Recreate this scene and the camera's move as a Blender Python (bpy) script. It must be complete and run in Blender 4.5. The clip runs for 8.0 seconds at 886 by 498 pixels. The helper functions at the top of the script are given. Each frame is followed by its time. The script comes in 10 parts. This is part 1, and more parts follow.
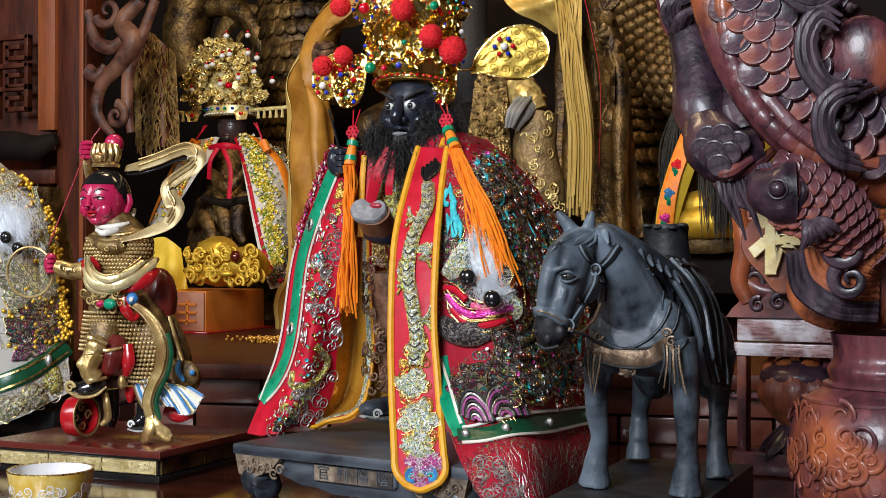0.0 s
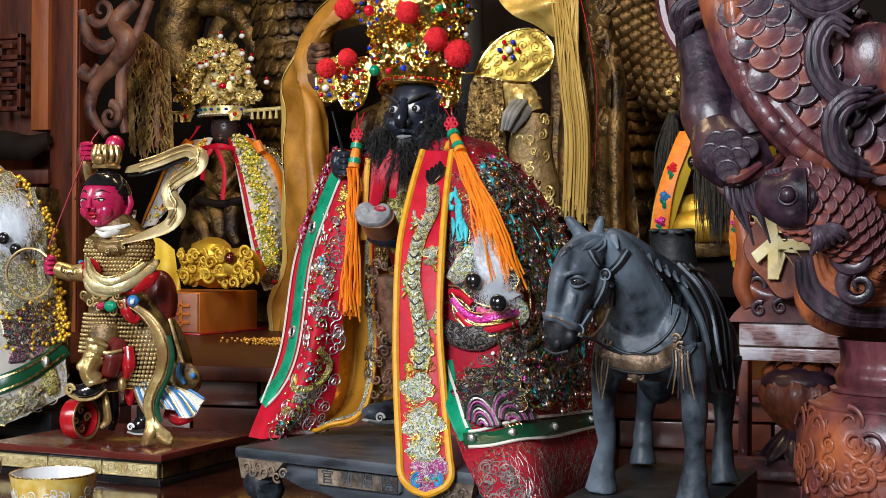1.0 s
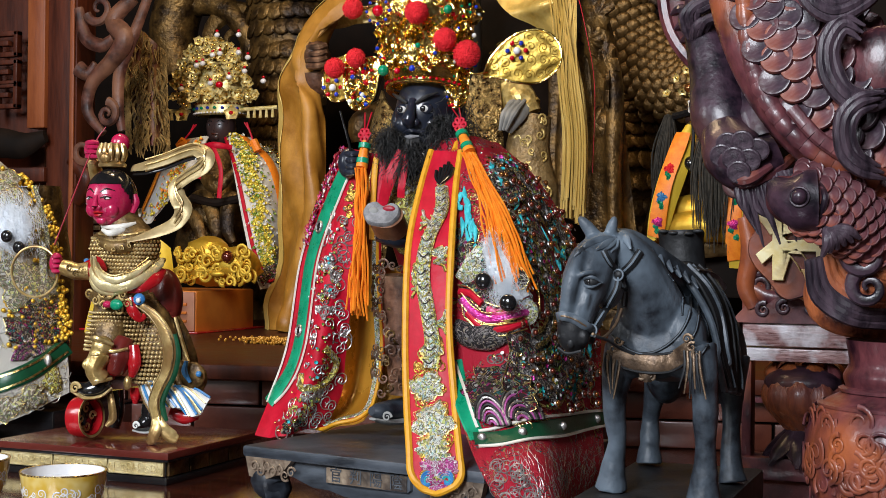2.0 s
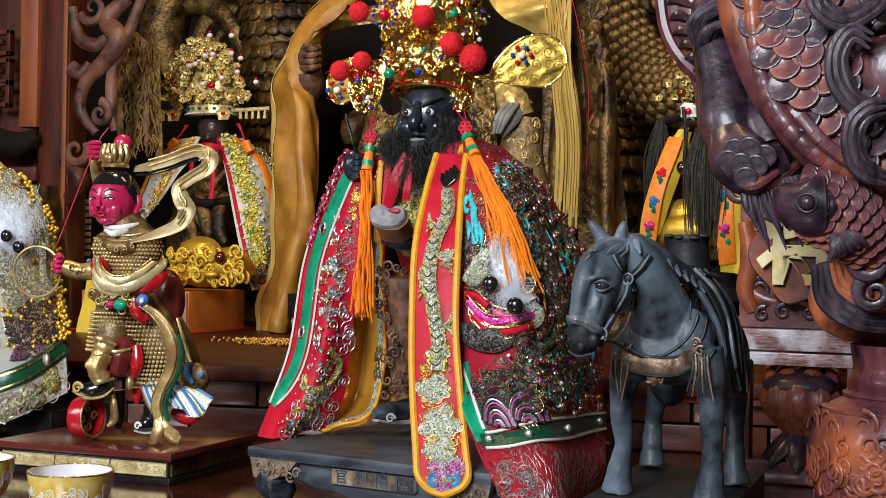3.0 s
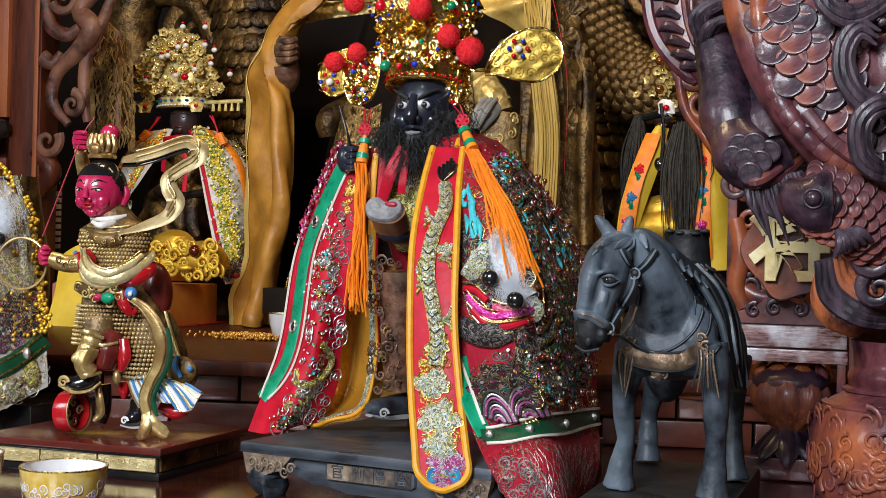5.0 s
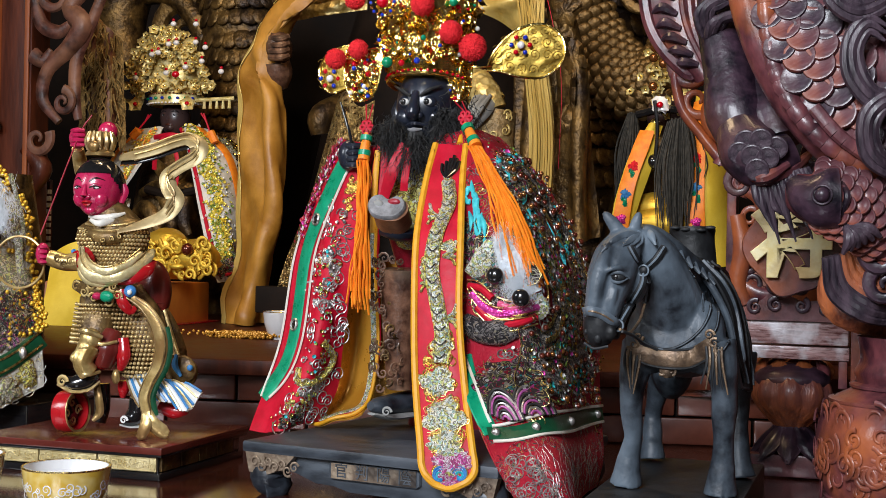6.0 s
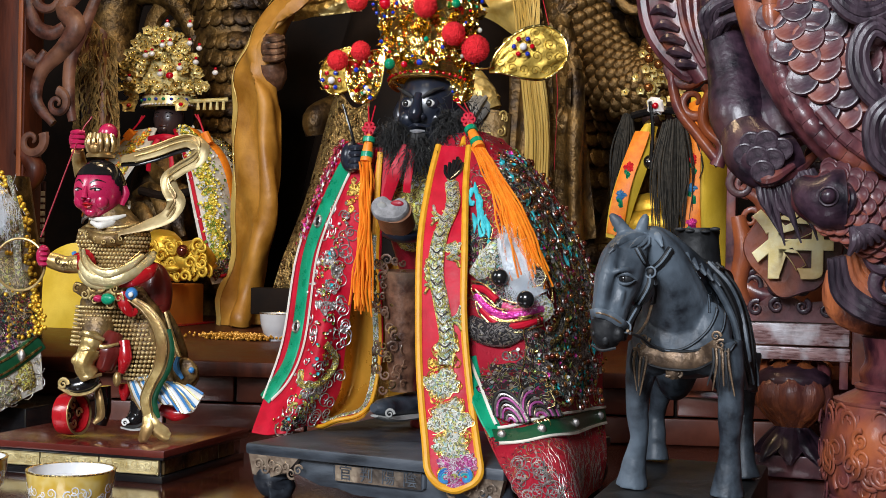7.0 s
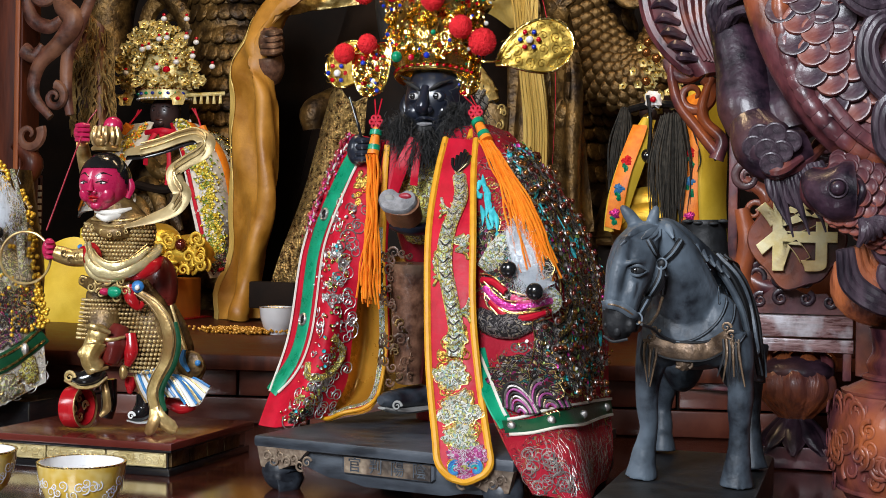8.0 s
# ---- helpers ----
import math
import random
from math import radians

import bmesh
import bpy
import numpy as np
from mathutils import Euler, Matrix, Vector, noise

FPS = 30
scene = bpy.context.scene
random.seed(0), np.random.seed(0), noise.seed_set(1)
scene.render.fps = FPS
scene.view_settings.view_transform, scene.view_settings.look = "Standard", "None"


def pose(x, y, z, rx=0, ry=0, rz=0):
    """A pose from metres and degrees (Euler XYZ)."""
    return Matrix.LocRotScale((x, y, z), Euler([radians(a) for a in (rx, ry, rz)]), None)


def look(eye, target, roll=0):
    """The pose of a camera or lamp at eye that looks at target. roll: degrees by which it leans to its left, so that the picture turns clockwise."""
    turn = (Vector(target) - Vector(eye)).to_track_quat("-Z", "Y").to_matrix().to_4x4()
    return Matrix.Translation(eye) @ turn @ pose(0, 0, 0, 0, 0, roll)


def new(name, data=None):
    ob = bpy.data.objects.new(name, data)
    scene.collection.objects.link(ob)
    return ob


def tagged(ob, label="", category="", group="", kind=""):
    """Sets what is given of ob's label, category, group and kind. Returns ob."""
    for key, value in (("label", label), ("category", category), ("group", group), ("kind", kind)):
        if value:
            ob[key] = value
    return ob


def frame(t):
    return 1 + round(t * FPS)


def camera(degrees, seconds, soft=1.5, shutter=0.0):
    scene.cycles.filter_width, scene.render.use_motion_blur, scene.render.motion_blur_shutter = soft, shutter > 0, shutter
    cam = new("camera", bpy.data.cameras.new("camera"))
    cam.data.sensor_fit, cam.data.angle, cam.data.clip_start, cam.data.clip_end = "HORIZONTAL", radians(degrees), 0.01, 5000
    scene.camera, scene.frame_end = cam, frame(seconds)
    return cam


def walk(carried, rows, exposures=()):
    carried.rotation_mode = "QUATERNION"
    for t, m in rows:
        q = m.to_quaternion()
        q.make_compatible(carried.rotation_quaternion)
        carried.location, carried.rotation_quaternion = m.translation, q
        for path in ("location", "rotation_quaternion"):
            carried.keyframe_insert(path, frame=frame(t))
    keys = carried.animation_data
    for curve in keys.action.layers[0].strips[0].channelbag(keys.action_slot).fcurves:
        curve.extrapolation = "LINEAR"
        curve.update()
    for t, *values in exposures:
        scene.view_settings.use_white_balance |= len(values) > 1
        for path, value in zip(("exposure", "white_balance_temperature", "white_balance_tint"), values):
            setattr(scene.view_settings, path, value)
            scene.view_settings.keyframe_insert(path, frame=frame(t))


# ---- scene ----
cam = camera(36.41, 8.0, soft=0.7)
PATH = [
    (0, (0.6138, -1.2949, 0.239), (-0.1803, 0.5404, 0.245), 0.12),
    (0.5, (0.6039, -1.2973, 0.241), (-0.1784, 0.5435, 0.248), 0.25),
    (1, (0.593, -1.3002, 0.242), (-0.1788, 0.5444, 0.249), 0.37),
    (1.5, (0.5831, -1.3048, 0.242), (-0.1779, 0.5448, 0.248), 0.45),
    (3, (0.5483, -1.3321, 0.243), (-0.1706, 0.5339, 0.252), 0.98),
    (3.5, (0.5389, -1.3332, 0.243), (-0.1588, 0.5416, 0.253), 1.1),
    (4, (0.5295, -1.3342, 0.242), (-0.1529, 0.5455, 0.251), 1.18),
    (4.5, (0.5164, -1.337, 0.241), (-0.1519, 0.5482, 0.248), 1.3),
    (6, (0.4806, -1.3383, 0.239), (-0.1475, 0.5601, 0.241), 1.19),
    (6.5, (0.4721, -1.3389, 0.239), (-0.1475, 0.5624, 0.244), 1.12),
    (7, (0.4639, -1.3427, 0.24), (-0.1452, 0.5623, 0.243), 1.09),
    (7.5, (0.4557, -1.3488, 0.239), (-0.144, 0.5596, 0.237), 1.07),
    (8, (0.4453, -1.3525, 0.237), (-0.1454, 0.5578, 0.233), 1.02),
]
walk(cam, [(t, look(eye, target, roll)) for t, eye, target, roll in PATH])

# ---- world and lights ----
world = bpy.data.worlds.new("sky")
scene.world = world
world.use_nodes = True
sky = world.node_tree.nodes.new("ShaderNodeTexSky")
sky.sky_type, sky.sun_disc = "NISHITA", False
sky.sun_elevation, sky.sun_rotation = radians(40), radians(200)
back_node = world.node_tree.nodes["Background"]
world.node_tree.links.new(sky.outputs[0], back_node.inputs[0])
back_node.inputs[1].default_value = 0.05
scene.view_settings.exposure = 0.02


def area_lamp(name, m, sx, sy, watts, colour):
    data = bpy.data.lights.new(name, "AREA")
    data.shape, data.size, data.size_y, data.energy, data.color = "RECTANGLE", sx, sy, watts, colour
    ob = new(name, data)
    ob.matrix_world = m
    return ob


# daylight in the temple's front doorway; two warm ceiling lamps assumed over the altar
area_lamp("doorway_daylight", look((-0.05, -2.65, 1.40), (0.05, 0.1, 0.2)), 0.9, 0.9, 108, (0.88, 0.92, 1.0))
# added fill from the left; no window stands in that wall
area_lamp("left_fill_daylight", look((-1.9, -1.7, 1.25), (0.1, 0.0, 0.2)), 0.5, 0.8, 20, (0.9, 0.95, 1.0))
area_lamp("altar_lamp", look((-0.5, 0.15, 1.55), (-0.5, 0.6, 0.2)), 0.5, 0.12, 9, (1.0, 0.72, 0.42))
area_lamp("altar_lamp", look((0.3, 0.45, 1.55), (0.1, 1.1, 0.2)), 0.5, 0.12, 3, (1.0, 0.72, 0.42))


from mathutils.bvhtree import BVHTree


# ---- geometry helpers ----
def catmull(pts, n):
    """n points on a smooth curve through pts."""
    p = np.array(pts, float)
    if len(p) == 2:
        return p[0] + (p[1] - p[0]) * np.linspace(0, 1, n)[:, None]
    q = np.vstack([2 * p[0] - p[1], p, 2 * p[-1] - p[-2]])
    out = []
    for s in np.linspace(0, len(p) - 1, n):
        i = min(int(s), len(p) - 2)
        t = s - i
        a, b, c, d = q[i:i + 4]
        out.append(0.5 * (2 * b + (c - a) * t + (2 * a - 5 * b + 4 * c - d) * t * t + (3 * b - a - 3 * c + d) * t ** 3))
    return np.array(out)


def unit(v):
    v = np.asarray(v, float)
    return v / (np.linalg.norm(v) + 1e-12)


def tube(pts, rad, n=20, seg=8, flat=1.0, up=(0.2, -1, 0), smooth=True):
    """A swept tube of round or flattened section; flat is its depth along up over its width."""
    c = catmull(pts, n) if smooth else np.array(pts, float)
    n = len(c)
    r = np.interp(np.linspace(0, 1, n), np.linspace(0, 1, len(rad)), rad) if np.ndim(rad) else np.full(n, rad)
    tan = np.gradient(c, axis=0)
    verts, faces = [], []
    last = None
    for i in range(n):
        t = unit(tan[i])
        nn = np.asarray(up, float) - np.dot(up, t) * t
        if np.linalg.norm(nn) < 0.15:
            nn = last if last is not None else np.cross(t, (1, 0, 0.3))
        nn = unit(nn)
        last = nn
        s = np.cross(t, nn)
        for k in range(seg):
            a = 2 * math.pi * k / seg
            verts.append(c[i] + r[i] * (math.cos(a) * s + flat * math.sin(a) * nn))
    for i in range(n - 1):
        for k in range(seg):
            a, b = i * seg + k, i * seg + (k + 1) % seg
            faces.append((a, b, b + seg, a + seg))
    faces.append(tuple(range(seg))[::-1])
    faces.append(tuple(range((n - 1) * seg, n * seg)))
    return verts, faces


def ball(c, r, nu=14, nv=9, bump=0.0, seed=0):
    r = np.array((r, r, r) if np.ndim(r) == 0 else r, float)
    rng = np.random.default_rng(seed)
    verts, faces = [(0, 0, 1)], []
    for j in range(1, nv):
        for i in range(nu):
            a, b = 2 * math.pi * i / nu, math.pi * j / nv
            verts.append((math.sin(b) * math.cos(a), math.sin(b) * math.sin(a), math.cos(b)))
    verts.append((0, 0, -1))
    v = np.array(verts)
    if bump:
        v = v * (1 + bump * rng.normal(size=(len(v), 1)))
    v = v * r + np.array(c)
    for i in range(nu):
        faces.append((0, 1 + i, 1 + (i + 1) % nu))
        for j in range(nv - 2):
            a, b = 1 + j * nu + i, 1 + j * nu + (i + 1) % nu
            faces.append((a, a + nu, b + nu, b))
        faces.append((1 + (nv - 2) * nu + i, len(v) - 1, 1 + (nv - 2) * nu + (i + 1) % nu))
    return list(v), faces


def lathe(profile, seg=32, n=0, c=(0, 0, 0), squash=1.0):
    p = catmull(profile, n) if n else np.array(profile, float)
    verts = [(c[0] + r * math.cos(2 * math.pi * k / seg), c[1] + squash * r * math.sin(2 * math.pi * k / seg), c[2] + z)
             for r, z in p for k in range(seg)]
    faces = [(i * seg + k, i * seg + (k + 1) % seg, (i + 1) * seg + (k + 1) % seg, (i + 1) * seg + k)
             for i in range(len(p) - 1) for k in range(seg)]
    return verts, faces


def box(lo, hi, bevel=0.002):
    """A box between two corners with chamfered edges."""
    bm = bmesh.new()
    bmesh.ops.create_cube(bm, size=1)
    lo, hi = np.minimum(lo, hi), np.maximum(lo, hi)
    for v in bm.verts:
        v.co = [lo[i] + (v.co[i] + 0.5) * (hi[i] - lo[i]) for i in range(3)]
    if bevel:
        bmesh.ops.bevel(bm, geom=bm.edges[:], offset=min(bevel, 0.4 * min(hi - lo)), segments=2, affect="EDGES", profile=0.6)
    bm.verts.index_update()
    out = [tuple(v.co) for v in bm.verts], [tuple(v.index for v in f.verts) for f in bm.faces]
    bm.free()
    return out


def slab(outline, depth, at, u=(1, 0, 0), v=(0, 0, 1), bevel=0.0):
    """A flat plate: its outline in (u, v) round at, given thickness against u x v."""
    u, v, at = np.array(u, float), np.array(v, float), np.array(at, float)
    w = unit(np.cross(u, v))
    o = np.array(outline, float)
    mid = o.mean(0)
    ins = mid + (o - mid) * (1 - bevel)
    n = len(o)
    verts = [at + a * u + b * v + w * depth for a, b in ins] + [at + a * u + b * v + w * depth * 0.6 for a, b in o] + [at + a * u + b * v for a, b in o]
    faces = [tuple(range(n))] + [tuple(range(2 * n, 3 * n))[::-1]]
    for k in range(n):
        j = (k + 1) % n
        faces += [(k + n, j + n, j, k), (k + 2 * n, j + 2 * n, j + n, k + n)]
    return verts, faces


class Surf:
    """A smooth cloth surface through a grid of points, with folds."""

    def __init__(self, rows, nu=40, nv=40, fold=None, face=(0.3, -1, 0.1)):
        across = [catmull(r, nu) for r in rows]
        g = np.array([catmull([a[i] for a in across], nv) for i in range(nu)])
        self.nu, self.nv, self.face = nu, nv, np.array(face)
        self.g = g
        self.normals()
        if fold:
            h = np.array([[fold(i / (nu - 1), j / (nv - 1)) for j in range(nv)] for i in range(nu)])
            self.g = g + self.n * h[..., None]
            self.normals()

    def normals(self):
        du, dv = np.gradient(self.g, axis=0), np.gradient(self.g, axis=1)
        n = np.cross(du, dv)
        n /= np.linalg.norm(n, axis=2, keepdims=True) + 1e-12
        s = np.sign((n * self.face).sum(2, keepdims=True))
        s[s == 0] = 1
        self.n = n * s

    def at(self, u, v, off=0.0):
        a, b = min(max(u, 0), 1) * (self.nu - 1), min(max(v, 0), 1) * (self.nv - 1)
        i, j = min(int(a), self.nu - 2), min(int(b), self.nv - 2)
        s, t = a - i, b - j
        w = ((1 - s) * (1 - t), s * (1 - t), (1 - s) * t, s * t)
        ij = ((i, j), (i + 1, j), (i, j + 1), (i + 1, j + 1))
        p = sum(k * self.g[q] for k, q in zip(w, ij))
        n = unit(sum(k * self.n[q] for k, q in zip(w, ij)))
        return p + n * off

    def normal(self, u, v):
        return unit(self.at(u, v, 1.0) - self.at(u, v))

    def axes(self, u, v):
        """Unit vectors across and along the cloth at a point."""
        a = unit(self.at(u + 0.02, v) - self.at(u - 0.02, v))
        n = self.normal(u, v)
        return a, unit(np.cross(n, a)), n

    def mesh(self, thick=0.002):
        nu, nv = self.nu, self.nv
        verts = list((self.g + self.n * thick / 2).reshape(-1, 3)) + list((self.g - self.n * thick / 2).reshape(-1, 3))
        k = nu * nv
        faces = []
        for i in range(nu - 1):
            for j in range(nv - 1):
                a = i * nv + j
                q = (a, a + nv, a + nv + 1, a + 1)
                faces += [q, tuple(x + k for x in q[::-1])]
        ring = [i * nv for i in range(nu)] + [(nu - 1) * nv + j for j in range(1, nv)] + [i * nv + nv - 1 for i in range(nu - 2, -1, -1)] + list(range(nv - 2, 0, -1))
        for a, b in zip(ring, ring[1:] + ring[:1]):
            faces.append((a, b, b + k, a + k))
        return verts, faces

    def strip(self, uv, width, off=0.0015, n=24, thick=0.0012):
        """A band of cloth or cord laid along a line of (u, v)."""
        line = catmull([(a, b, 0) for a, b in uv], n)
        pts = [self.at(a, b, off) for a, b, _ in line]
        nrm = [self.normal(a, b) for a, b, _ in line]
        tan = np.gradient(np.array(pts), axis=0)
        verts, faces = [], []
        for p, m, t in zip(pts, nrm, tan):
            s = np.cross(unit(t), m) * width / 2
            verts += [p - s, p - s * 0.85 + m * thick, p + s * 0.85 + m * thick, p + s]
        for i in range(n - 1):
            for k in range(3):
                a = 4 * i + k
                faces.append((a, a + 1, a + 5, a + 4))
        return verts, faces

    def cord(self, uv, rad=0.001, n=24, off=0.001, seg=5):
        line = catmull([(a, b, 0) for a, b in uv], n)
        return tube([self.at(a, b, off) for a, b, _ in line], rad, seg=seg, smooth=False, up=tuple(self.normal(uv[0][0], uv[0][1])))

    def spiral(self, u, v, r, turns=1.6, start=0.0, hand_side=1, rad=0.0009):
        a, b, n = self.axes(u, v)
        p = self.at(u, v, 0.001)
        pts = []
        m = int(14 * turns)
        for k in range(m + 1):
            th = start + hand_side * 2 * math.pi * turns * k / m
            q = r * (1 - 0.85 * k / m)
            pts.append(p + q * (math.cos(th) * a + math.sin(th) * b) + n * 0.0006)
        return tube(pts, rad, seg=4, smooth=False, up=tuple(n))


def scroll(c, r, turns=1.5, start=0.0, side=1, rad=0.01, u=(1, 0, 0), v=(0, 0, 1), flat=0.7, n=30, rise=0.0, grow=0.25):
    """A carved volute that winds inwards."""
    u, v = np.array(u, float), np.array(v, float)
    w = np.cross(u, v)
    pts, rr = [], []
    for k in range(n):
        s = k / (n - 1)
        th = start + side * 2 * math.pi * turns * s
        q = r * (1 - 0.88 * s)
        pts.append(np.array(c) + q * (math.cos(th) * u + math.sin(th) * v) + w * rise * s)
        rr.append(rad * (1 - (1 - grow) * s))
    return tube(pts, rr, seg=8, smooth=False, flat=flat, up=tuple(w))


def onto(surf, p, off=0.002, way=(-0.3, 0.95, 0.0)):
    """Brings a point along a line from the front to just before the cloth."""
    d, p = unit(way), np.array(p, float)
    g = surf.g.reshape(-1, 3) - p
    along = g @ d
    near = np.argmin(((g - along[:, None] * d) ** 2).sum(1))
    return p + d * (along[near] - off)


class Build:
    """Collects pieces of one mesh, each with its material."""

    def __init__(self):
        self.v, self.f, self.m, self.mats = [], [], [], []

    def add(self, vf, mat, m=None):
        k = len(self.v)
        self.v += [tuple(m @ Vector(p)) for p in vf[0]] if m else [tuple(map(float, p)) for p in vf[0]]
        if mat not in self.mats:
            self.mats.append(mat)
        i = self.mats.index(mat)
        self.f += [tuple(a + k for a in f) for f in vf[1]]
        self.m += [i] * len(vf[1])
        return self

    def mesh(self, name, sharp=42):
        me = bpy.data.meshes.new(name)
        me.from_pydata(self.v, [], self.f)
        for mat in self.mats:
            if mat:
                me.materials.append(mat)
        me.polygons.foreach_set("material_index", self.m)
        me.polygons.foreach_set("use_smooth", [True] * len(me.polygons))
        me.update()
        bm = bmesh.new()
        bm.from_mesh(me)
        bmesh.ops.recalc_face_normals(bm, faces=bm.faces[:])
        bm.to_mesh(me)
        bm.free()
        me.set_sharp_from_angle(angle=radians(sharp))
        return me

    def thing(self, name, label="", category="", group="", kind="", parent=None):
        ob = new(name, self.mesh(name))
        if parent:
            ob.parent = parent
        return tagged(ob, label, category, group, kind)


def sculpted(many, voxel=0.0014, smooth=6):
    """Fuses overlapping forms into one smooth carved skin."""
    raw = Build()
    for vf in many:
        raw.add(vf, None)
    tmp = bpy.data.objects.new("tmp", raw.mesh("tmp"))
    scene.collection.objects.link(tmp)
    rm = tmp.modifiers.new("fuse", "REMESH")
    rm.mode, rm.voxel_size = "VOXEL", voxel
    sm = tmp.modifiers.new("soften", "SMOOTH")
    sm.factor, sm.iterations = 0.5, smooth
    me = bpy.data.meshes.new_from_object(tmp.evaluated_get(bpy.context.evaluated_depsgraph_get()))
    bpy.data.objects.remove(tmp)
    out = [tuple(v.co) for v in me.vertices], [tuple(p.vertices) for p in me.polygons]
    bpy.data.meshes.remove(me)
    return out


def part(name, vf, mat, parent, label=""):
    return Build().add(vf, mat).thing(name, label, parent=parent)


def parts(name, many, mat, parent, label=""):
    b = Build()
    for vf in many:
        b.add(vf, mat)
    return b.thing(name, label, parent=parent)


def empty(name, at, label, category, group="", kind=""):
    ob = new(name)
    ob.empty_display_size = 0.02
    return tagged(ob, label, category, group, kind)


def writing(text, size, m, mat, name, parent=None, depth=0.001, bold=0.0):
    cu = bpy.data.curves.new(name, "FONT")
    cu.body, cu.size, cu.extrude, cu.align_x, cu.align_y = text, size, depth, "CENTER", "CENTER"
    cu.offset, cu.bevel_depth = bold, bold * 0.4
    cu.materials.append(mat)
    tmp = bpy.data.objects.new(name, cu)
    scene.collection.objects.link(tmp)
    me = bpy.data.meshes.new_from_object(tmp.evaluated_get(bpy.context.evaluated_depsgraph_get()))
    bpy.data.objects.remove(tmp)
    ob = new(name, me)
    ob.matrix_world = m
    if parent:
        ob.parent = parent
    return ob

# ---- materials ----
def material(name, c1, c2=None, scale=30.0, rough=0.5, metal=0.0, bump=0.2, bscale=200.0, c3=None, rvar=0.15, dist=0.001, grain=(1, 1, 1), coat=0.0, edge=None, kind="noise", sheen=0.0, spec=0.5, detail=6.0):
    """Two or three colours mixed at two scales, with roughness that varies and a fine relief."""
    mt = bpy.data.materials.new(name)
    mt.use_nodes = True
    nt = mt.node_tree
    b = nt.nodes["Principled BSDF"]
    link = nt.links.new
    tc = nt.nodes.new("ShaderNodeTexCoord")
    mp = nt.nodes.new("ShaderNodeMapping")
    mp.inputs["Scale"].default_value = grain
    link(tc.outputs["Object"], mp.inputs[0])
    n1 = nt.nodes.new("ShaderNodeTexNoise")
    n1.inputs["Scale"].default_value, n1.inputs["Detail"].default_value, n1.inputs["Roughness"].default_value = scale, detail, 0.62
    link(mp.outputs[0], n1.inputs["Vector"])
    ramp = nt.nodes.new("ShaderNodeValToRGB")
    ramp.color_ramp.elements[0].position, ramp.color_ramp.elements[1].position = 0.36, 0.64
    ramp.color_ramp.elements[0].color, ramp.color_ramp.elements[1].color = (*c1, 1), (*(c2 or c1), 1)
    link(n1.outputs["Fac"], ramp.inputs[0])
    colour = ramp.outputs[0]
    if c3:
        n3 = nt.nodes.new("ShaderNodeTexNoise")
        n3.inputs["Scale"].default_value, n3.inputs["Detail"].default_value = scale * 0.27, 4
        link(tc.outputs["Object"], n3.inputs["Vector"])
        r3 = nt.nodes.new("ShaderNodeValToRGB")
        r3.color_ramp.elements[0].position, r3.color_ramp.elements[1].position = 0.50, 0.66
        link(n3.outputs["Fac"], r3.inputs[0])
        mix = nt.nodes.new("ShaderNodeMix")
        mix.data_type = "RGBA"
        link(r3.outputs[0], mix.inputs[0])
        link(colour, mix.inputs[6])
        mix.inputs[7].default_value = (*c3, 1)
        colour = mix.outputs[2]
    # convex edges take the lighter edge colour, broken up by the noise
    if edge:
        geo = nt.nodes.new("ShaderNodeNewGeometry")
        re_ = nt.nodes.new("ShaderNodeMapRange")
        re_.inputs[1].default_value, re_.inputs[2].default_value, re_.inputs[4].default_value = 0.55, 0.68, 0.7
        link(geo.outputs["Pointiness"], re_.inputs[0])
        edge_tone = nt.nodes.new("ShaderNodeMath")
        edge_tone.operation = "MULTIPLY"
        link(re_.outputs[0], edge_tone.inputs[0])
        link(n1.outputs["Fac"], edge_tone.inputs[1])
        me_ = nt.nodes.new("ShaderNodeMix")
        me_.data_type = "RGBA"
        link(edge_tone.outputs[0], me_.inputs[0])
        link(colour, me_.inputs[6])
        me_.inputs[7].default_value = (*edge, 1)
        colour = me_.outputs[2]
    link(colour, b.inputs["Base Color"])
    mr = nt.nodes.new("ShaderNodeMapRange")
    mr.inputs[3].default_value, mr.inputs[4].default_value = max(0.02, rough - rvar), min(1, rough + rvar)
    link(n1.outputs["Fac"], mr.inputs[0])
    link(mr.outputs[0], b.inputs["Roughness"])
    b.inputs["Metallic"].default_value, b.inputs["Coat Weight"].default_value = metal, coat
    b.inputs["Coat Roughness"].default_value = 0.12
    b.inputs["Sheen Weight"].default_value, b.inputs["Specular IOR Level"].default_value = sheen * 0.12, spec
    b.inputs["Sheen Tint"].default_value = (*(c2 or c1), 1)
    if bump:
        bp = nt.nodes.new("ShaderNodeBump")
        bp.inputs["Strength"].default_value, bp.inputs["Distance"].default_value = bump, dist
        if kind == "noise":
            n2 = nt.nodes.new("ShaderNodeTexNoise")
            n2.inputs["Scale"].default_value, n2.inputs["Detail"].default_value = bscale, 5
            link(mp.outputs[0], n2.inputs["Vector"])
            link(n2.outputs["Fac"], bp.inputs["Height"])
        elif kind == "cells":
            n2 = nt.nodes.new("ShaderNodeTexVoronoi")
            n2.inputs["Scale"].default_value = bscale
            link(mp.outputs[0], n2.inputs["Vector"])
            link(n2.outputs["Distance"], bp.inputs["Height"])
        else:
            n2 = nt.nodes.new("ShaderNodeTexWave")
            n2.inputs["Scale"].default_value, n2.inputs["Distortion"].default_value, n2.inputs["Detail"].default_value = bscale, 2.5, 2
            link(mp.outputs[0], n2.inputs["Vector"])
